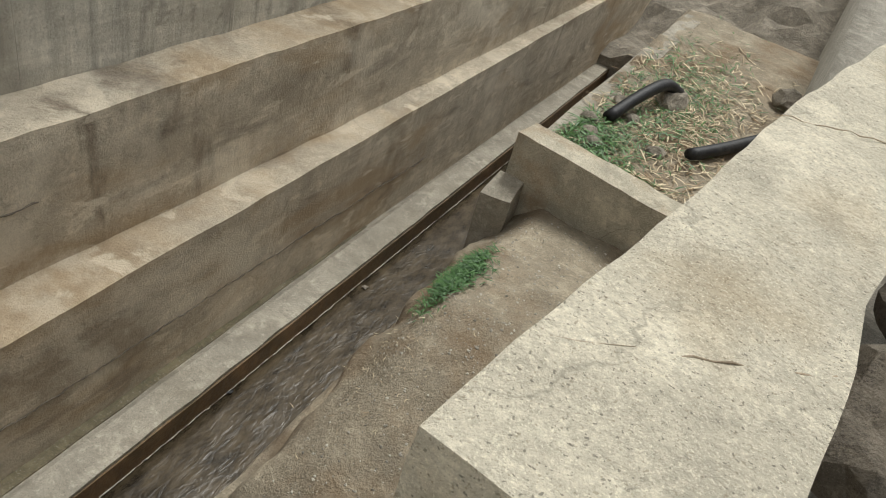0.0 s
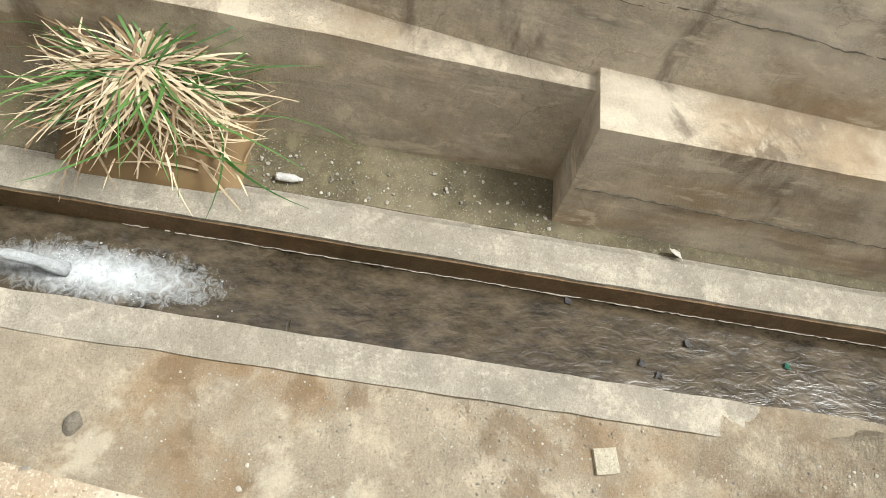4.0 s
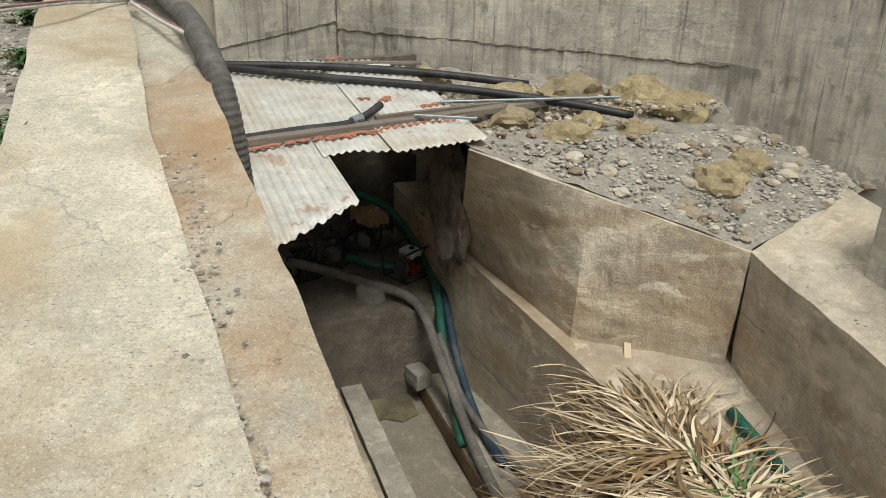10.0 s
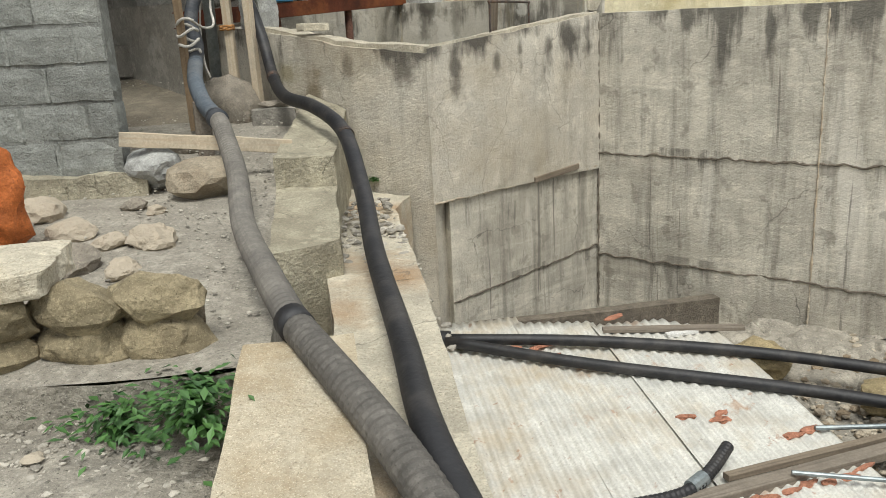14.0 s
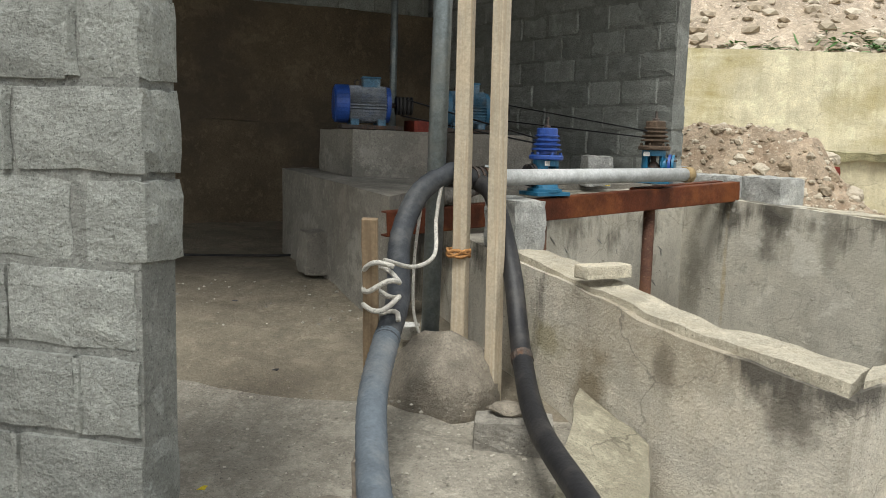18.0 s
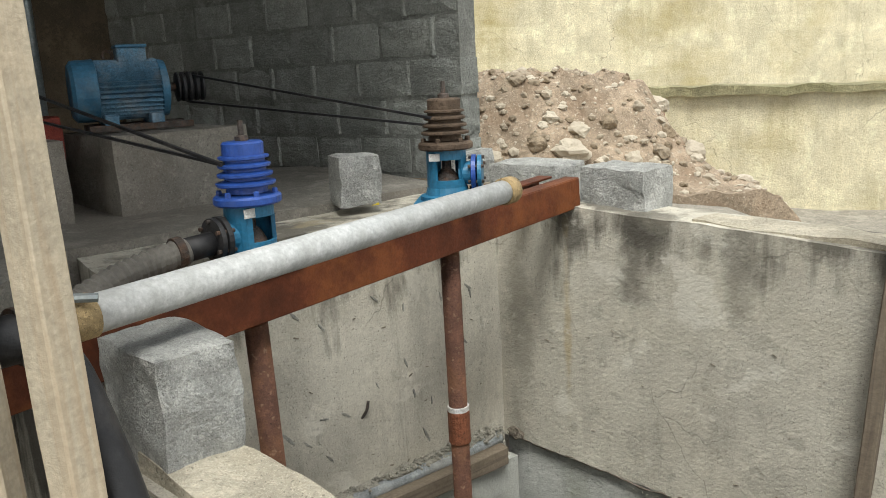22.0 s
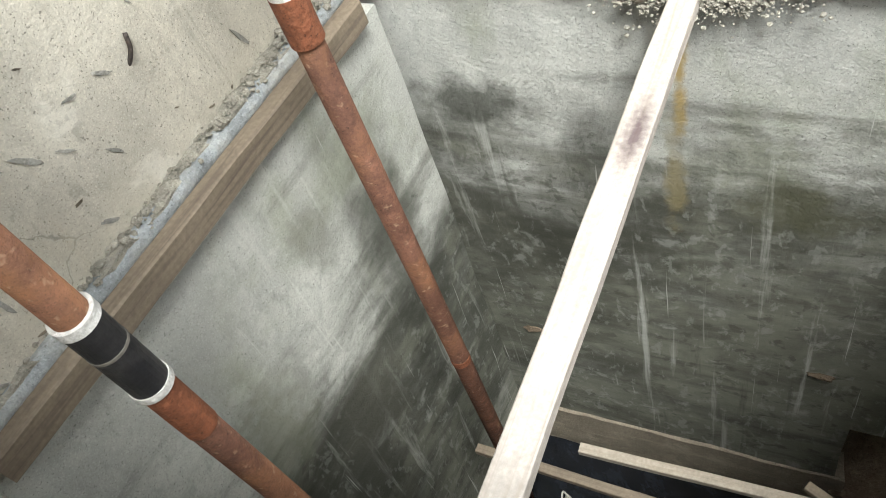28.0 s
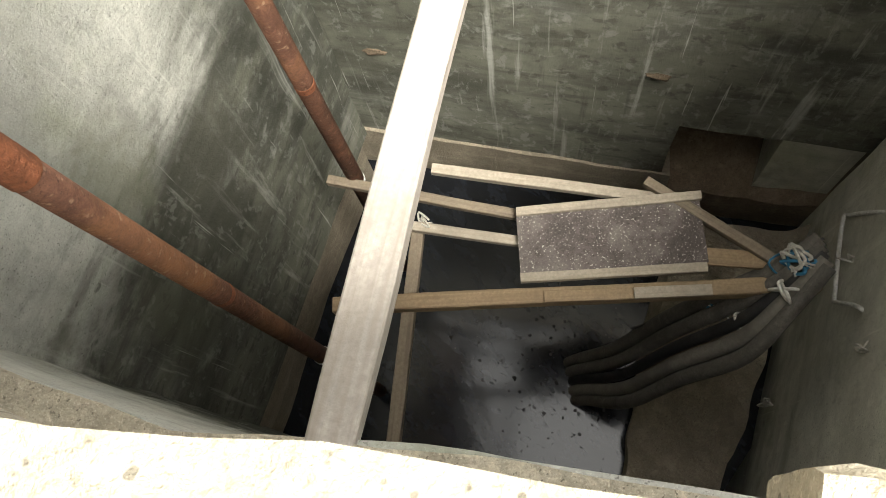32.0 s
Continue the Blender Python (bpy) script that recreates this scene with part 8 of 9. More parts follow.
for k in range(26):
    if k < 16:
        x_ = -1.85 + 0.145 * k
        y_ = 10.13 + (x_ + 1.9) * 0.17 - 0.04 + pk.uniform(-0.03, 0.03)
    else:
        x_, y_ = pk.choice([(0.1, 11.0), (-0.3, 11.2), (-1.3, 12.5), (-0.4, 12.9), (0.2, 12.4), (-0.7, 11.3), (-1.0, 12.7)])
        x_, y_ = x_ + pk.uniform(-0.2, 0.2), y_ + pk.uniform(-0.12, 0.12)
    one("foam_scrap", turned(boulder(pk.uniform(0.06, 0.12), pk.uniform(0.02, 0.04), pk.uniform(0.018, 0.03), 500 + k, (0, 0, 0), 2, 0.8), Matrix.Translation((x_, y_, SH(y_) + 0.035)) @ Matrix.Rotation(0.17 + pk.uniform(-0.3, 0.3), 4, "Z")), M_PINK, "salmon-pink foam scrap stuck on the sheets", "foam", "foam scraps")
bp_ = thing("black_pipes", "two long black plastic pipes joined by a coupler on the sheets", "pipe", at=(-2.05, 12.85, 3.67))
part("pipe", tube([(-2.0, 12.84, 3.68), (-0.8, 12.5, 3.66), (0.4, 12.0, 3.62), (1.6, 11.4, 3.52)], 0.048, 14), M_BLACK, bp_, smooth=True)
part("pipe", tube([(-2.0, 12.78, 3.68), (-0.9, 12.1, 3.62), (0.5, 11.35, 3.56), (1.6, 10.7, 3.47), (2.35, 10.25, 3.36)], 0.048, 14), M_BLACK, bp_, smooth=True)
part("coupler", rod((-2.22, 12.9, 3.69), (-1.96, 12.82, 3.68), 0.075, 16), M_BLACK, bp_, "wrapped black coupler", True)
th = thing("taped_hose", "short black taped hose with a silver joint on the sheets", "hose", at=(-1.9, 10.36, 3.45))
part("hose", tube([(-1.95, 10.33, 3.43), (-1.4, 10.40, 3.45), (-0.93, 10.44, 3.46), (-0.68, 10.58, 3.50), (-0.47, 10.75, 3.56)], 0.042, 12, 0.002, 0.03), M_BLACK, th)
part("joint", rod((-0.86, 10.47, 3.475), (-0.74, 10.54, 3.49), 0.05, 12), M_STEEL, th, "silver tape joint")
one("thin_pipe", rod((0.27, 10.93, 3.5), (2.3, 10.5, 3.52), 0.018, 10), M_STEEL, "thin pale pipe lying across the bank", "pipe", "thin pipes")
one("thin_pipe", rod((-0.2, 10.45, 3.50), (0.42, 10.24, 3.47), 0.016, 10), M_STEEL, "thin grey pipe lying across the bank", "pipe", "thin pipes")
one("white_tile", crumbled(0.3, 0.07, 0.03, (0.05, 12.55, SH(12.5) + 0.03), 5, 0.004), M_WHITE, "white tile scrap on the sheets", "tile")
tagged(timber("plank", (-0.6, 12.75, SH(12.75) + 0.05), (0.6, 12.5, SH(12.5) + 0.06), 0.1, 0.03, M_DARKWOOD), "dark board scrap on the sheets", "board")

# ---- terrace and sand, far end of the channel
one("black_pipe", tube([(-1.55, -9.0, 1.3), (-1.7, -9.5, 1.45), (-1.85, -10.0, 1.5), (-2.0, -10.3, 1.35)], 0.07, 12), M_BLACK, "short black pipe lying in the grass", "pipe", "pipes on the terrace", True)
one("black_pipe", tube([(-2.5, -9.0, 1.3), (-2.8, -9.5, 1.33), (-3.1, -10.1, 1.35)], 0.07, 12), M_BLACK, "black pipe beside the parapet", "pipe", "pipes on the terrace", True)
one("stone", boulder(0.22, 0.25, 0.16, 91, (-3.15, -11.6, 1.33), 3), M_ROCKG, "grey stone on the terrace", "stone", "stones on the terrace")
one("stone", boulder(0.2, 0.3, 0.14, 92, (-1.95, -10.2, 1.28), 3), M_ROCKG, "grey stone under the black pipe", "stone", "stones on the terrace")
for k, (x_, y_) in enumerate(((-1.5, -8.6), (-1.4, -8.9), (-1.75, -9.3), (-1.6, -8.4), (-1.5, -9.6), (-2.2, -8.8))):
    one("stone", boulder(0.12, 0.1, 0.08, 93 + k, (x_, y_, 1.25), 2), M_ROCKG, "pale stone at the terrace edge", "stone", "stones on the terrace")


M_GRASS = dry("grass_blades", (0.022, 0.075, 0.012), (0.065, 0.17, 0.03), 0.55)


def tuft(n, seed, cx, cy, sx, sy, ground, length, material, label, category="grass", lift=0.5, width=(0.004, 0.012), xmax=9.0, ymax=90.0):
    return tagged(part("grass_tuft", blades(n, seed, lambda r: (min(xmax, r.gauss(cx, sx)), min(ymax, r.gauss(cy, sy))), lambda r, x, y: r.uniform(0, 6.28), length, width, ground, lift, 0.6, 4), material), label, category, kind="stuff")


tuft(1700, 31, -1.46, -5.9, 0.07, 0.22, lambda x, y: sand_height(x, y), (0.04, 0.11), M_GRASS, "dense green grass tuft on the sand heap", lift=0.09, width=(0.003, 0.008))
tuft(110, 32, -1.5, -4.9, 0.22, 0.4, lambda x, y: sand_height(x, y), (0.02, 0.07), M_STRAW, "scattered straw on the sand heap", "straw", 0.004, (0.0015, 0.004))
tuft(1300, 33, -2.0, -10.2, 0.35, 1.1, lambda x, y: 1.23, (0.06, 0.2), M_LEAF, "patchy green grass on the terrace", lift=0.15, xmax=-1.35, ymax=-8.15)
tuft(1500, 34, -2.2, -10.0, 0.5, 1.2, lambda x, y: 1.22, (0.10, 0.3), M_STRAW, "dry yellow grass on the terrace", lift=0.1, xmax=-1.35, ymax=-8.15)
tuft(500, 35, -1.6, -8.5, 0.25, 0.3, lambda x, y: 1.23, (0.08, 0.25), M_LEAF, "green weeds along the terrace edge", lift=0.2, xmax=-1.35, ymax=-8.15)
tuft(80, 36, 0.3, -8.05, 0.05, 0.12, lambda x, y: 1.0, (0.05, 0.16), M_LEAF, "small green weed on the step", lift=0.3)


# ---- loose stones
def scatter(n, seed, place, size, material, label, category="gravel", flat=0.6, sub=1):
    """Many small broken stones as one mass; place(r) gives x, y, z."""
    r = random.Random(seed)
    base = []
    for k in range(5):
        bm = boulder(1, 1, 1, seed * 7 + k, (0, 0, 0), sub, 0.5)
        bm.verts.ensure_lookup_table()
        base.append(([v.co.copy() for v in bm.verts], [[v.index for v in f.verts] for f in bm.faces]))
        bm.free()
    verts, faces = [], []
    for _ in range(n):
        p = place(r)
        if p is None:
            continue
        vs, fs = r.choice(base)
        s = size[0] + (size[1] - size[0]) * r.random() ** 3
        m = Matrix.Translation(p) @ Matrix.Rotation(r.uniform(0, 6.28), 4, "Z") @ Matrix.Diagonal((s * r.uniform(0.7, 1.3), s, s * flat * r.uniform(0.7, 1.2), 1))
        k0 = len(verts)
        verts += [m @ v for v in vs]
        faces += [[k0 + i for i in f] for f in fs]
    me = bpy.data.meshes.new("stones")
    me.from_pydata(verts, [], faces)
    me.materials.append(material)
    ob = new(category.replace(" ", "_"), me)
    return tagged(ob, label, category, kind="stuff")


def vary_stone(name, a, b):
    m = mat(name, a, 0.95, scale=12, vary=0.3, bump=0.5)
    N, L = m.node_tree.nodes, m.node_tree.links
    s = N["Principled BSDF"]
    old = s.inputs["Base Color"].links[0].from_socket
    g = N.new("ShaderNodeNewGeometry")
    x = N.new("ShaderNodeMix")
    x.data_type = "RGBA"
    L.new(g.outputs["Random Per Island"], x.inputs["Factor"])
    L.new(old, [q for q in x.inputs if q.name == "A" and q.type == "RGBA"][0])
    [q for q in x.inputs if q.name == "B" and q.type == "RGBA"][0].default_value = (*b, 1)
    L.new([q for q in x.outputs if q.type == "RGBA"][0], s.inputs["Base Color"])
    return m


M_GRAVEL = vary_stone("mixed_gravel", (0.26, 0.24, 0.20), (0.56, 0.52, 0.44))
M_HEAPST = vary_stone("rubble_stone", (0.30, 0.23, 0.15), (0.54, 0.48, 0.38))

left_z = lambda x, y: min(3.32 + 0.165 * max(y, -2), 4.74) + 0.12 - 0.35 * smooth01(0.5, -2.5, y) + 0.05 * noise.fractal(Vector((x, y, 1)) * 1.2, 0.8, 2.0, 4)
scatter(9000, 1, lambda r: (lambda x, y: (x, y, left_z(x, y)))(-3.4 - abs(r.gauss(0, 1.1)), r.uniform(3.5, 9.6)), (0.005, 0.024), M_GRAVEL, "loose grey gravel on the trodden ground")
scatter(60, 2, lambda r: (lambda x, y: (x, y, left_z(x, y) + 0.01))(-3.5 - abs(r.gauss(0, 0.8)), r.uniform(4.5, 9.3)), (0.04, 0.11), M_HEAPST, "larger pale stones on the gravel", "stones", 0.5, 2)
scatter(2600, 3, lambda r: (lambda x, y: (x, y, sand_height(x, y)))(r.uniform(-2.8, -1.3), r.uniform(-7.4, -2.0)), (0.005, 0.016), M_GRAVEL, "fine gravel on the sand heap")
scatter(1800, 4, lambda r: (r.uniform(-2.75, -1.2), r.triangular(-2.3, 1.5, -1.6), 0.03), (0.004, 0.012), M_GRAVEL, "grit scattered over the screed")
EDGE = ((-6.0, 0.72, 1.93), (-3.6, 0.82, 1.95), (0.0, 1.0, 2.1), (2.6, 1.28, 2.25), (5.0, 1.65, 2.5), (6.6, 1.95, 2.58), (8.0, 2.26, 2.61))


def ledge_place(r):
    y = r.uniform(-6.0, 7.9)
    for a, b in zip(EDGE, EDGE[1:]):
        if a[0] <= y <= b[0]:
            t = (y - a[0]) / (b[0] - a[0])
            return (lerp(a[1], b[1], t) + 0.06 + 0.75 * r.random() ** 0.7, y, lerp(a[2], b[2], t) + 0.015)


scatter(3600, 5, ledge_place, (0.006, 0.026), M_GRAVEL, "grey gravel on top of the retaining wall")


def foam_place(r):
    y = 1.95 - abs(r.gauss(0, 0.42))
    x = r.gauss(-0.55 + 0.02 * y, 0.05 + 0.07 * (1.95 - y))
    return (x, y, -0.262 + 0.02 * r.random() * max(0, 1 - (1.95 - y) * 2)) if kx(y) - 0.72 < x < kx(y) - 0.03 else None


scatter(900, 15, foam_place, (0.002, 0.010), M_FOAM, "white droplets where the jet meets the stream", "foam", 0.5, 1)
M_FROTH = water("froth", (0.072, 0.057, 0.037), 15.0, 0.14, 0.24)
fn, fl = M_FROTH.node_tree.nodes, M_FROTH.node_tree.links
fg = fn.new("ShaderNodeNewGeometry")
fm = fn.new("ShaderNodeMapping")
fm.inputs["Location"].default_value, fm.inputs["Scale"].default_value = (2.7, -2.05, 0.0), (4.8, 1.25, 0.0)
fl.new(fg.outputs["Position"], fm.inputs["Vector"])
fd = fn.new("ShaderNodeVectorMath")
fd.operation = "LENGTH"
fl.new(fm.outputs[0], fd.inputs[0])
fz = fn.new("ShaderNodeTexNoise")
fz.inputs["Scale"].default_value, fz.inputs["Detail"].default_value, fz.inputs["Roughness"].default_value, fz.inputs["Distortion"].default_value = 14.0, 9.0, 0.75, 1.0
fl.new(fg.outputs["Position"], fz.inputs["Vector"])
fs = fn.new("ShaderNodeMath")
fs.operation = "MULTIPLY_ADD"
fl.new(fz.outputs["Fac"], fs.inputs[0])
fs.inputs[1].default_value = -1.9
fl.new(fd.outputs["Value"], fs.inputs[2])
fr = fn.new("ShaderNodeMapRange")
fr.inputs["From Min"].default_value, fr.inputs["From Max"].default_value, fr.inputs["To Min"].default_value, fr.inputs["To Max"].default_value = -0.8, 0.15, 0.9, 0.0
fl.new(fs.outputs[0], fr.inputs["Value"])
fx = fn.new("ShaderNodeMix")
fx.data_type = "RGBA"
fl.new(fr.outputs[0], fx.inputs["Factor"])
fb_ = fn["Principled BSDF"]
fl.new(fb_.inputs["Base Color"].links[0].from_socket, [q for q in fx.inputs if q.name == "A" and q.type == "RGBA"][0])
[q for q in fx.inputs if q.name == "B" and q.type == "RGBA"][0].default_value = (0.62, 0.66, 0.68, 1)
fl.new([q for q in fx.outputs if q.type == "RGBA"][0], fb_.inputs["Base Color"])
structure("water_froth", field(-0.86, -0.16, 0.3, 2.6, lambda x, y: -0.275 + 0.021 * math.exp(-abs((y - 1.5) / 0.8) ** 4) + 0.02 * noise.fractal(Vector((x, y, 0)) * 9, 0.8, 2, 4) * math.exp(-((y - 1.55) / 0.45) ** 2), 0.03, 0.1), M_FROTH, "churned white water under the hose jet", "water", True)


M_MOSS = vary_stone("moss", (0.10, 0.12, 0.03), (0.27, 0.25, 0.09))


def moss_place(r):
    y = 4.4 + r.gauss(0, 0.62)
    u = abs(r.gauss(0, 0.09))
    return (kx(y) + 0.29 - u, y, -0.001) if 2.9 < y < 5.5 and u < 0.27 and noise.noise(Vector((u * 8, y * 3, 1))) > -0.1 else None


def moss_face_place(r):
    y = 4.5 + r.gauss(0, 0.6)
    return (kx(y) - 0.016, y, -0.03 - abs(r.gauss(0, 0.08)))


scatter(1500, 31, moss_place, (0.006, 0.022), M_MOSS, "yellow-green moss on the channel kerb", "moss", 0.25, 1)
scatter(700, 32, moss_face_place, (0.006, 0.02), mat("slime", (0.045, 0.085, 0.03), 0.5, scale=12, vary=0.4), "dark green slime on the channel's side", "moss", 0.6, 1)
def crumb_place(r):
    q, h = r.gauss(0, 0.16), -abs(r.gauss(0, 0.055)) + 0.03
    return (-1.17 + 0.594 * q - 0.012, 16.70 - 0.804 * q - 0.009, 5.11 + h + 0.25 * abs(q) * r.random() * -0.3)


def bedding_place(r):
    q = r.random()
    return (lerp(-2.06, -3.96, q), lerp(17.72, 16.56, q) + r.gauss(0.03, 0.025), 5.235 + r.gauss(0, 0.012))


scatter(900, 34, crumb_place, (0.004, 0.015), M_MORTARBED, "crumbled mortar round the socket of the plank", "mortar crumbs", 0.7, 1)
scatter(900, 35, bedding_place, (0.006, 0.02), M_MORTARBED, "mortar crumbs along the bedded pipe", "mortar crumbs", 0.7, 1)
def strip_place(r):
    y = r.uniform(-1.5, 1.1)
    return (kx(y) + 0.36 + abs(r.gauss(0, 0.2)), y, -0.012) if r.random() < 0.5 + 0.5 * noise.noise(Vector((y * 3, 0, 5))) else None


scatter(420, 36, strip_place, (0.005, 0.02), M_GRAVEL, "small pale pebbles on the damp strip", "gravel", 0.6, 1)
scatter(260, 33, pool_place, (0.006, 0.018), M_BLACK, "dark specks floating on the well water", "specks", 0.12, 1)
for k, (x_, y_, m_) in enumerate(((-0.57, -3.36, M_GREENH), (-0.29, -1.7, M_BLACK), (-0.78, -2.37, M_BLACK), (-0.70, -2.25, M_BLACK), (-0.32, -4.59, M_BLACK), (-0.42, -6.47, M_ROCKG), (-0.5, -2.6, M_BLACK))):
    one("litter", leaf_sheet([(x_, y_, -0.255), (x_ + 0.05, y_ + 0.01, -0.255), (x_ + 0.055, y_ + 0.05, -0.245), (x_ + 0.005, y_ + 0.055, -0.25)], 0.006, 70 + k, 0.012, 0.02), m_, "teal scrap caught in the stream" if k == 0 else "dark scrap caught in the stream", "litter", "stream litter")


def bank_place(r):
    u, v = r.random(), r.random()
    a = Vector((2.3, 8.1, 2.66)).lerp(Vector((0.22, 9.8, 3.33)), u)
    b = Vector((4.6, 8.6, 2.97)).lerp(Vector((4.4, 10.0, 3.17)), u)
    p = a.lerp(b, v)
    return (p.x, p.y, p.z)


scatter(3000, 6, bank_place, (0.01, 0.04), M_GRAVEL, "grey gravel on the bank")
scatter(90, 7, bank_place, (0.05, 0.12), M_HEAPST, "broken stones on the bank", "stones", 0.6, 2)
for k, (x_, y_, z_, s_) in enumerate(((1.35, 10.0, 3.25, 0.30), (1.85, 10.35, 3.27, 0.26), (2.3, 10.1, 3.2, 0.26), (0.95, 10.5, 3.35, 0.28), (3.25, 10.55, 3.28, 0.42), (2.6, 8.95, 2.98, 0.34), (3.1, 9.2, 3.02, 0.30), (1.3, 11.3, 3.4, 0.4), (2.2, 11.4, 3.35, 0.45), (3.0, 11.0, 3.3, 0.5), (0.6, 12.2, 3.45, 0.35))):
    one("boulder", boulder(s_, s_ * 0.8, s_ * 0.6, 200 + k, (x_, y_, z_), 3, 0.5), M_ROCK, "rough yellow boulder on the stony bank", "boulder", "yellow boulders")
scatter(1500, 8, lambda r: (lambda x, y: (x, y, 3.30 + 0.12 * (x - 0.5) * 0.3))(r.uniform(0.4, 3.6), r.triangular(9.9, 13.0, 11)) , (0.012, 0.07), M_HEAPST, "yellowish rubble at the wall foot", "rubble", 0.7, 1)
structure("bank_rock", run([(0.4, 11.0), (2.2, 11.0), (4.0, 10.0)], [(0.4, 13.4), (1.8, 12.9), (4.1, 10.6)], 2.6, [3.25, 3.27, 3.3], [3.36, 3.42, 3.6], step=0.09, amp=0.13, freq=2.6), M_RUBBLE, "broken rocky ground at the foot of the long wall", "rock")

scatter(900, 14, lambda r: (lambda y: (-2.77 - 0.02 * math.sin(y * 3) + r.gauss(0, 0.05), y, SLAB(y) - 0.005))(r.uniform(0.3, 6.0)), (0.004, 0.014), M_GRAVEL, "grit along the joint of the wall top")
# ground by the pump house
def slope_z(x, y):
    return lerp(5.05, 5.12, (y - 9.3) / 1.7) if y < 11 else lerp(5.12, 5.42, (y - 11) / 2.3)


scatter(1500, 9, lambda r: (lambda x, y: (x, y, slope_z(x, y) + 0.01 + 0.012 * max(0, -3.2 - x)))(-3.25 - abs(r.gauss(0, 0.9)), r.uniform(9.7, 14.6)), (0.004, 0.016), M_GRAVEL, "loose gravel before the pump house")
scatter(500, 10, lambda r: (r.uniform(-2.88, -2.4), r.uniform(9.5, 13.2), 4.9 - 0.03 * 0), (0.01, 0.05), M_GRAVEL, "rubble in the gutter beside the low wall")
scatter(500, 11, lambda r: (r.uniform(-9, -4.2), r.uniform(14.8, 18.5), 5.9 + 0.0 * r.random()), (0.005, 0.02), M_GRAVEL, "grit on the earth floor")
for k in range(16):
    r = random.Random(700 + k)
    x_, y_, q_ = r.uniform(-4.9, -3.75), r.uniform(10.6, 12.0), r.uniform(0.05, 0.2)
    one("stone", boulder(q_, q_ * 0.85, q_ * 0.6, 700 + k, (x_, y_, slope_z(x_, y_) + q_ * 0.25), 3, 0.4), M_HEAPST if k % 3 else M_ROCKG, "broken stone lying before the block pier", "stone", "stones by the pier")
sw = structure("wall_stones", run([(-3.45, 9.66), (-7.5, 9.3)], [(-3.6, 9.95), (-7.5, 9.7)], 4.3, [5.22, 5.24], step=0.15, amp=0.03), M_EARTH, "earth-packed core of the low dry-stone wall", "wall")
sr = random.Random(41)
M_WALLST = mat("tan_wall_stone", (0.40, 0.335, 0.21), 0.95, scale=3, vary=0.35, stain=(0.20, 0.16, 0.10), stain_amt=0.6, stain_scale=2.5, bump=0.8)
x_ = -3.5
while x_ > -7.0:
    w_ = sr.uniform(0.22, 0.42)
    for z_, h_ in ((4.92, 0.14), (5.11, 0.13), (5.28, 0.11)):
        part("stone", boulder(w_ * 0.66, 0.13, h_ * 1.12, int(-x_ * 100) + int(z_ * 10), (x_ - w_ / 2 + sr.uniform(-0.05, 0.05), 9.58 + sr.uniform(-0.04, 0.03) + (x_ + 3.5) * 0.06, z_), 3, 0.3), M_WALLST, sw)
    x_ -= w_
part("slab_stone", crumbled(1.5, 0.5, 0.12, (-4.75, 9.62, 5.36), 4, 0.02), M_SLAB, sw, "flat pale capping slab")
tarp = one("tarpaulin", boulder(0.35, 0.3, 0.45, 888, (-4.95, 11.1, 5.5), 4, 0.6), M_ORANGE, "crumpled orange tarpaulin bundle", "tarp", smooth=True)


# grit in the joint of the wall top
def joint_place(r):
    y = r.uniform(-1.2, 7.5)
    x = lerp(-2.83, -2.74, smooth01(0.5, 3.4, y)) if y < 3.4 else lerp(-2.74, -2.90, smooth01(3.4, 6.5, y))
    return (x + r.gauss(0, 0.025) + 0.03 * noise.noise(Vector((y * 2.0, 0, 0))), y, SLAB(y) - 0.012)


scatter(2600, 41, joint_place, (0.003, 0.013), M_GRAVEL, "grit gathered in the joint of the wall top")
scatter(1500, 42, lambda r: (lambda y: (r.uniform(-4.0, -2.55), y, SLAB(y) - 0.006))(r.uniform(-1.3, 7.5)), (0.002, 0.007), M_GRAVEL, "sparse grit on the wall top")
seam("trim_waterline", (kx(-14.0) - 0.014, -14.0, -0.255), (kx(1.6) - 0.014, 1.6, -0.255), M_FOAMLINE, 0.005, 0.004, "pale lime line where the water meets the lining")
structure("trim_kerb_break", solid([(kx(-2.4) - 0.98, -2.4), (kx(-2.4) - 0.77, -2.5), (kx(-3.6) - 0.78, -3.6), (kx(-3.4) - 0.9, -3.3)], -0.2, 0.045, 0.06, 0.03, 5), M_LEDGE, "broken end of the kerb under the sand", "kerb")


# ---- weeds
def weed(at, n, size, seed, label):
    r = random.Random(seed)
    verts, faces = [], []
    for _ in range(n):
        a, d, h = r.uniform(0, 6.28), abs(r.gauss(0, size * 0.5)), r.uniform(0.02, size * 0.7)
        c = Vector((at[0] + d * math.cos(a), at[1] + d * math.sin(a), at[2] + h))
        t = Vector((math.cos(a + r.uniform(-1, 1)), math.sin(a + r.uniform(-1, 1)), r.uniform(-0.5, 0.5))).normalized() * r.uniform(0.015, 0.035)
        s = t.cross(Vector((0, 0, 1))).normalized() * t.length * 0.55
        k = len(verts)
        verts += [c - t, c + s * 0.9, c + t + Vector((0, 0, -0.008)), c - s * 0.9]
        faces.append((k, k + 1, k + 2, k + 3))
    me = bpy.data.meshes.new("leaves")
    me.from_pydata(verts, [], faces)
    me.materials.append(M_WEED)
    tagged(new("weed", me), label, "weed", "weeds", "stuff")


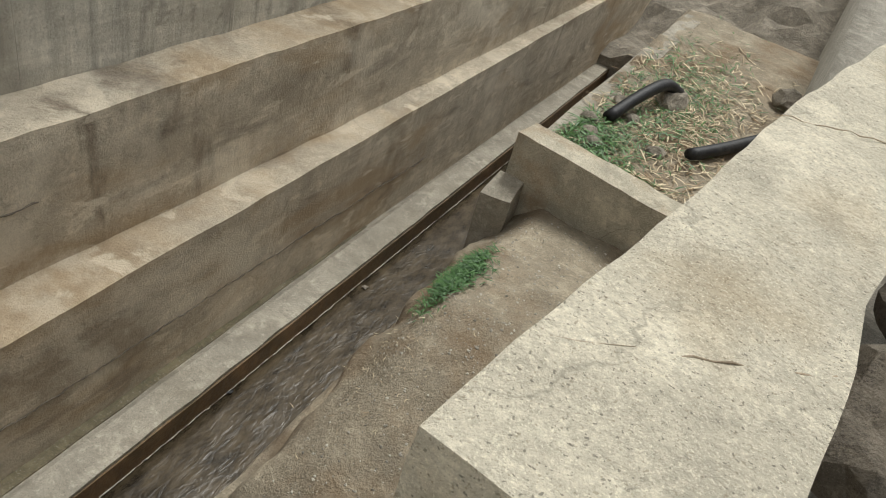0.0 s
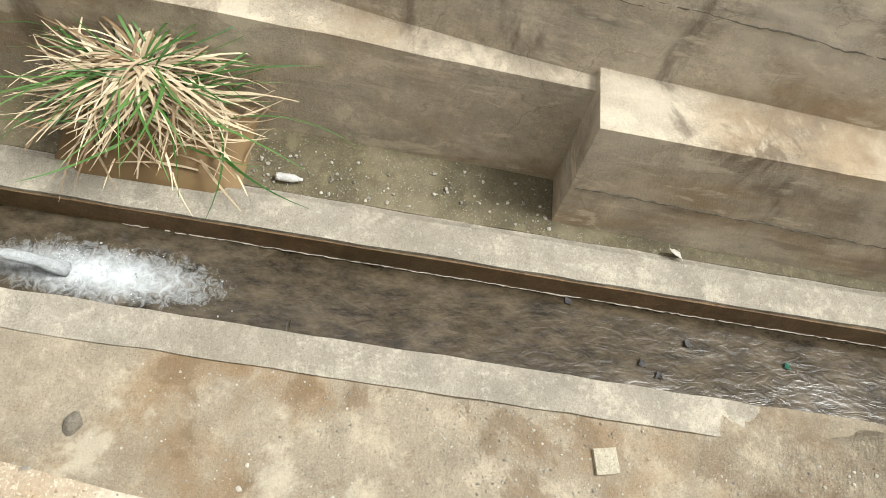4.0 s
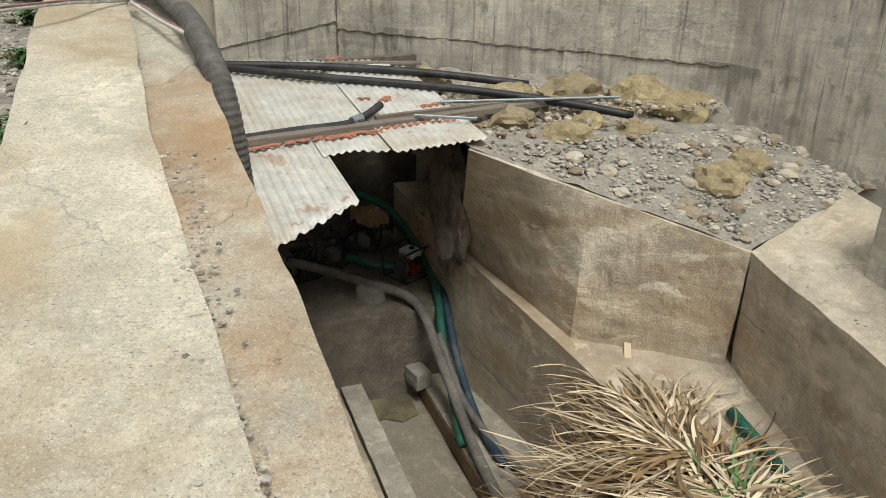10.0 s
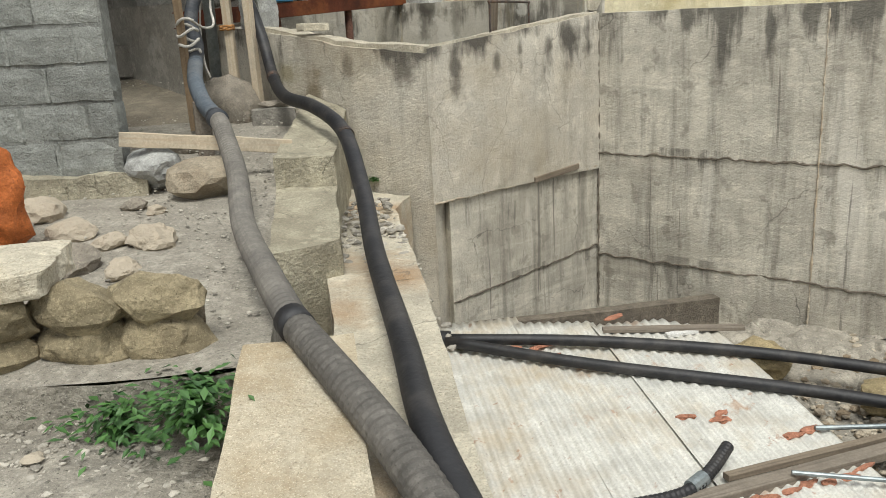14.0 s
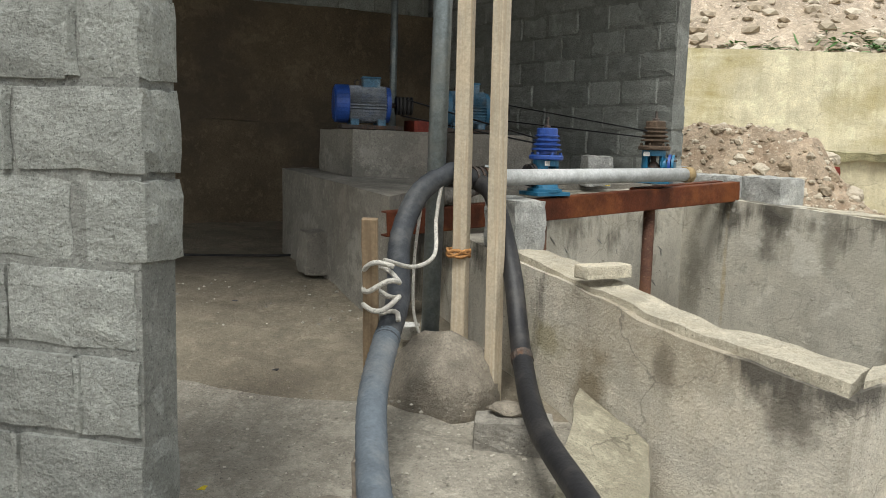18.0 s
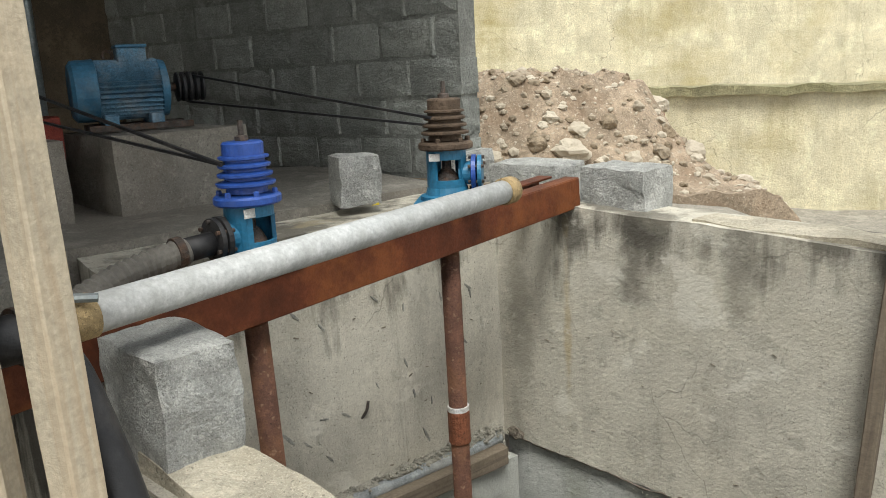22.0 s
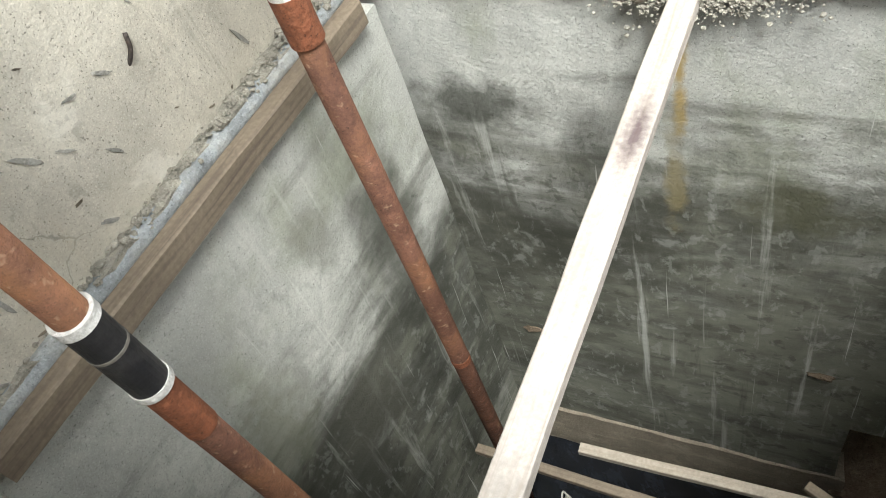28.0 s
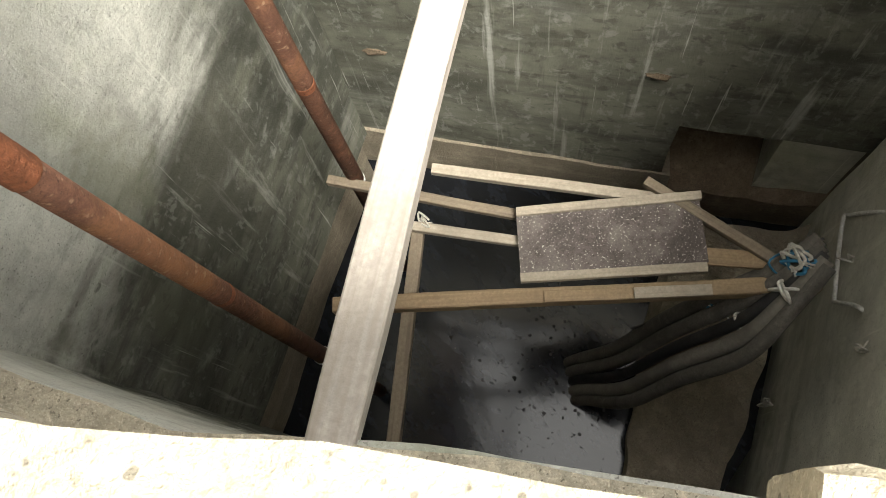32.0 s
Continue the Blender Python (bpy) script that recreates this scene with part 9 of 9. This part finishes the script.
weed((-3.45, 9.1, 4.90), 620, 0.30, 1, "bushy green weed at the slab edge")
weed((-3.75, 9.2, 4.86), 260, 0.22, 2, "bushy green weed at the slab edge")
weed((-3.47, 6.5, 4.52), 340, 0.22, 3, "small green weed beside the wall top")
weed((-3.42, 8.3, 4.80), 160, 0.14, 4, "thin green weed beside the wall top")
weed((-3.42, 7.6, 4.68), 160, 0.14, 6, "thin green weed beside the wall top")
weed((-4.85, 9.3, 4.86), 160, 0.16, 5, "low green weed before the stone wall")
weed((-2.45, 14.0, 4.9), 60, 0.08, 7, "tiny weed in the gutter")

# rubble heap behind the well
def heap3(x, y):
    body = math.exp(-abs((x + 1.2) / 1.25) ** 5 - abs((y - 20.6) / 1.05) ** 4)
    return 6.4 - 0.9 * smooth01(0.3, 1.2, x) + 0.92 * body + (0.05 + 0.11 * body) * noise.fractal(Vector((x, y, 0.3)) * 1.7, 0.7, 2.1, 6)


M_HEAP = mat("heap_earth", (0.42, 0.33, 0.235), 0.97, scale=3.5, vary=0.4, stain=(0.20, 0.13, 0.08), stain_amt=0.6, stain_scale=2.6, bump=0.9, fine=45, speck=(0.56, 0.50, 0.40), speck_amt=0.7, speck_scale=38)
structure("rubble_heap", field(-2.4, 0.75, 19.0, 22.6, heap3, 0.035, 0.8), M_HEAP, "heap of earth and rubble behind the well", "heap")
scatter(2600, 12, lambda r: (lambda x, y: (x, y, heap3(x, y) - 0.004))(r.uniform(-2.3, 1.0), r.uniform(19.1, 22.0)), (0.006, 0.06), M_HEAPST, "broken pale stones on the rubble heap", "rubble", 0.75, 1)
scatter(110, 16, lambda r: (lambda x, y: (x, y, heap3(x, y) - 0.03))(r.uniform(-2.3, 0.5), r.uniform(19.3, 20.8)), (0.05, 0.17), M_HEAPST, "larger stones bedded in the rubble heap", "stones", 0.8, 3)
one("brick_scrap", crumbled(0.34, 0.18, 0.14, (0.02, 20.75, heap3(0.02, 20.75) - 0.03), 20), M_RED, "dark red brick scrap on the rubble", "brick")


def hill_place(r):
    x, y = r.uniform(-6, 16), r.triangular(25.6, 45, 27)
    return (x, y, hill_height(x, y) - 0.04)


scatter(5200, 13, hill_place, (0.02, 0.3), M_HEAPST, "loose rocks on the hillside", "rocks", 0.6, 1)
tagged(part("grass_tuft", blades(1500, 51, lambda r: (r.uniform(-3, 9), r.choice([27.0, 28.5, 27.7]) + r.gauss(0, 0.35)), lambda r, x, y: r.uniform(0, 6.28), (0.15, 0.4), (0.02, 0.05), hill_height, 0.3, 0.6, 3), M_LEAF), "green weed patches on the hillside", "grass", kind="stuff")
for k in range(14):
    r = random.Random(600 + k)
    s_ = r.uniform(0.16, 0.4)
    x_, y_ = -3.75 - abs(r.gauss(0, 0.5)), r.uniform(-6.5, -1.6)
    one("rock", boulder(s_, s_ * r.uniform(0.8, 1.2), s_ * 0.7, 600 + k, (x_, y_, 3.2 + 0.1 * r.random()), 3, 0.5), M_RAW, "dark broken rock beside the parapet", "rock", "rocks by the parapet")


# ---- block walls of the pump house
def block_mesh(name, w, d, h, seed):
    r = random.Random(seed)
    bm = bmesh.new()
    bmesh.ops.create_cube(bm, size=1.0)
    bmesh.ops.scale(bm, vec=(w, d, h), verts=bm.verts)
    bmesh.ops.subdivide_edges(bm, edges=bm.edges[:], cuts=3, use_grid_fill=True)
    for v in bm.verts:
        on = (abs(abs(v.co.x) - w / 2) < 1e-4) + (abs(abs(v.co.y) - d / 2) < 1e-4) + (abs(abs(v.co.z) - h / 2) < 1e-4)
        if on > 1:
            v.co.x -= math.copysign(0.010, v.co.x) if abs(abs(v.co.x) - w / 2) < 1e-4 else 0
            v.co.y -= math.copysign(0.009, v.co.y) if abs(abs(v.co.y) - d / 2) < 1e-4 else 0
            v.co.z -= math.copysign(0.008, v.co.z) if abs(abs(v.co.z) - h / 2) < 1e-4 else 0
        v.co += Vector((r.uniform(-1, 1), r.uniform(-0.6, 0.6), r.uniform(-1, 1))) * 0.006
    me = bpy.data.meshes.new(name)
    bm.to_mesh(me)
    bm.free()
    me.materials.append(M_BLOCK)
    return me


M_BLOCK.name = "cement_block"
bn_, bl_ = M_BLOCK.node_tree.nodes, M_BLOCK.node_tree.links
bs_ = bn_["Principled BSDF"]
info = bn_.new("ShaderNodeObjectInfo")
hv = bn_.new("ShaderNodeHueSaturation")
mr = bn_.new("ShaderNodeMapRange")
mr.inputs["To Min"].default_value, mr.inputs["To Max"].default_value = 0.82, 1.18
bl_.new(info.outputs["Random"], mr.inputs["Value"])
bl_.new(mr.outputs[0], hv.inputs["Value"])
bl_.new(bs_.inputs["Base Color"].links[0].from_socket, hv.inputs["Color"])
bl_.new(hv.outputs[0], bs_.inputs["Base Color"])


def block_wall(name, p0, p1, z0, courses, ch, bw, thick, label):
    """A wall of cement blocks in running bond, mortar recessed between them; p0 to p1 is the middle line."""
    p0, p1 = Vector((*p0, 0)), Vector((*p1, 0))
    d = (p1 - p0).normalized()
    ln = (p1 - p0).length
    nrm = Vector((-d.y, d.x, 0))
    h2 = thick / 2 - 0.014
    core = [p0 + d * 0.015 - nrm * h2, p1 - d * 0.015 - nrm * h2, p1 - d * 0.015 + nrm * h2, p0 + d * 0.015 + nrm * h2]
    wall = structure(name, solid([(c.x, c.y) for c in core], z0 - 0.02, z0 + courses * ch, 0.3, 0.004), M_MORTAR, label, "wall")
    full = [block_mesh("block", bw - 0.013, thick, ch - 0.012, 70 + k) for k in range(7)]
    half = [block_mesh("half_block", bw / 2 - 0.013, thick, ch - 0.012, 80 + k) for k in range(4)]
    yaw = math.atan2(d.y, d.x)
    r = random.Random(len(name))
    squeeze = []
    for j in range(courses):
        s = 0.0
        first = True
        while s < ln - 0.05:
            w = bw / 2 if (first and j % 2) else bw
            use = half if w < bw or s + w > ln + 0.02 else full
            w = bw / 2 if use is half else bw
            if s + w > ln + 0.06:
                break
            first = False
            c = p0 + d * (s + w / 2 + (r.uniform(-0.035, 0.03) if s == 0.0 else 0.0))
            squeeze.append((p0 + d * (s + w), z0 + j * ch))
            ob = new("block", r.choice(use))
            ob.parent = wall
            ob.matrix_basis = Matrix.Translation((c.x, c.y, z0 + (j + 0.5) * ch)) @ Matrix.Rotation(yaw + r.uniform(-0.006, 0.006), 4, "Z") @ Matrix.Translation((0, r.uniform(-0.008, 0.008), 0))
            s += w
    # mortar squeezed out of the upright joints
    verts, faces = [], []
    for c, z in squeeze:
        for side in (-1, 1):
            if r.random() < 0.2:
                continue
            k0 = len(verts)
            for i in range(6):
                zz = z + ch * (i + 0.3) / 5.6 + r.uniform(-0.006, 0.006)
                for off, out in ((-1, -0.012), (-0.4, r.uniform(0.0, 0.010)), (0.5, r.uniform(0.0, 0.010)), (1, -0.012)):
                    q = c + d * (off * r.uniform(0.012, 0.03)) + nrm * side * (thick / 2 + out)
                    verts.append((q.x, q.y, zz))
            for i in range(5):
                for u in range(3):
                    q = k0 + 4 * i + u
                    faces.append((q, q + 1, q + 5, q + 4))
    me = bpy.data.meshes.new("squeezed_mortar")
    me.from_pydata(verts, [], faces)
    me.materials.append(M_BLOCK)
    ob = new("squeezed_mortar", me)
    ob.parent = wall
    tagged(ob, kind="stuff")


block_wall("wall_house_right", (-2.07, 18.36), (-5.62, 21.93), 6.74, 12, 0.258, 0.452, 0.2, "grey cement block wall of the pump house")
block_wall("wall_house_pier", (-4.29, 12.38), (-5.65, 12.50), 5.40, 17, 0.258, 0.452, 0.2, "rough grey cement block wall of the pump house front")
block_wall("wall_house_top", (-11.6, 19.42), (-8.1, 19.47), 8.74, 4, 0.258, 0.452, 0.2, "grey cement blocks above the plaster")
block_wall("wall_house_top_rear", (-8.1, 19.47), (-5.1, 21.25), 8.74, 4, 0.258, 0.452, 0.2, "grey cement blocks above the plaster")


# litter on the floor of the pump house
for x_, y_, z_, m_, lab in ((-4.62, 13.25, 5.58, M_YEL, "fallen yellow leaf on the floor"), (-5.6, 15.9, 5.83, M_BLACK, "dark scrap of rubber on the floor"), (-4.85, 14.75, 5.66, M_BLACK, "dark scrap of rubber on the floor"), (-2.78, 17.42, 6.745, M_YEL, "fallen yellow leaf on the platform"), (-3.05, 5.2, SLAB(5.2) + 0.004, M_BLACK, "dark scrap on the wall top"), (-3.17, 3.52, SLAB(3.54) + 0.004, M_BLUEH, "dark blue scrap on the wall top"), (-3.03, 3.56, SLAB(3.58) + 0.004, M_BLUEH, "dark blue scrap on the wall top")):
    one("litter", leaf_sheet([(x_, y_, z_), (x_ + 0.034, y_ + 0.008, z_), (x_ + 0.036, y_ + 0.042, z_ + 0.006), (x_ + 0.004, y_ + 0.038, z_)], 0.003, int(-x_ * 50), 0.006, 0.015), m_, lab, "litter", "floor litter")
one("cable", tube([(-6.6, 16.9, 6.0), (-6.0, 17.3, 5.97), (-5.6, 17.6, 5.97), (-5.3, 18.6, 6.02)], 0.012, 6), M_BLACK, "black cable lying on the earth floor", "cable", smooth=True)


# chips and trowel smears in the plaster round the well
def wall_marks(a, b, z0, z1, n, seed, size, stretch, material, label, out):
    """Thin irregular flakes lying on an upright wall from a to b."""
    r = random.Random(seed)
    a, b = Vector((*a, 0)), Vector((*b, 0))
    d = (b - a).normalized()
    face = Vector((-d.y, d.x, 0)) * out
    verts, faces = [], []
    for _ in range(n):
        c = a.lerp(b, r.uniform(0.08, 0.92)) + Vector((0, 0, r.uniform(z0, z1)))
        c += face * 0.004 + Vector(wobble(c, 0.012, 2.2) - c)
        s, turn = r.uniform(*size), r.gauss(stretch[2], 0.35)
        m = r.randint(7, 11)
        k0 = len(verts)
        for h in (0.0, 0.006):
            for i in range(m):
                q = 6.283 * i / m
                rad = s * r.uniform(0.55, 1.15)
                u, v = rad * math.cos(q) * stretch[0], rad * math.sin(q) * stretch[1]
                verts.append(c + d * (u * math.cos(turn) - v * math.sin(turn)) + Vector((0, 0, u * math.sin(turn) + v * math.cos(turn))) + face * (h - 0.004))
        faces.append([k0 + m + i for i in range(m)])
        faces += [[k0 + i, k0 + (i + 1) % m, k0 + m + (i + 1) % m, k0 + m + i] for i in range(m)]
    me = bpy.data.meshes.new("marks")
    me.from_pydata(verts, [], faces)
    me.materials.append(material)
    tagged(new("plaster_marks", me), label, "marks", kind="stuff")


M_MARK = mat("grey_smear", (0.36, 0.35, 0.31), 0.9, scale=12, vary=0.3)
M_CHIP = mat("raw_chip", (0.27, 0.235, 0.18), 0.95, scale=20, vary=0.4, bump=0.8)
wall_marks(A, B, 5.25, 6.1, 40, 71, (0.002, 0.009), (2.6, 0.4, 0.0), M_CHIP, "small chips and pits in the plaster", -1)
wall_marks(A, D, 5.25, 6.3, 30, 72, (0.012, 0.032), (1.9, 0.35, 1.05), M_MARK, "grey trowel smears on the plaster", 1)
wall_marks(A, D, 5.2, 6.3, 24, 73, (0.003, 0.011), (2.2, 0.45, 0.0), M_CHIP, "small chips and pits in the plaster", 1)
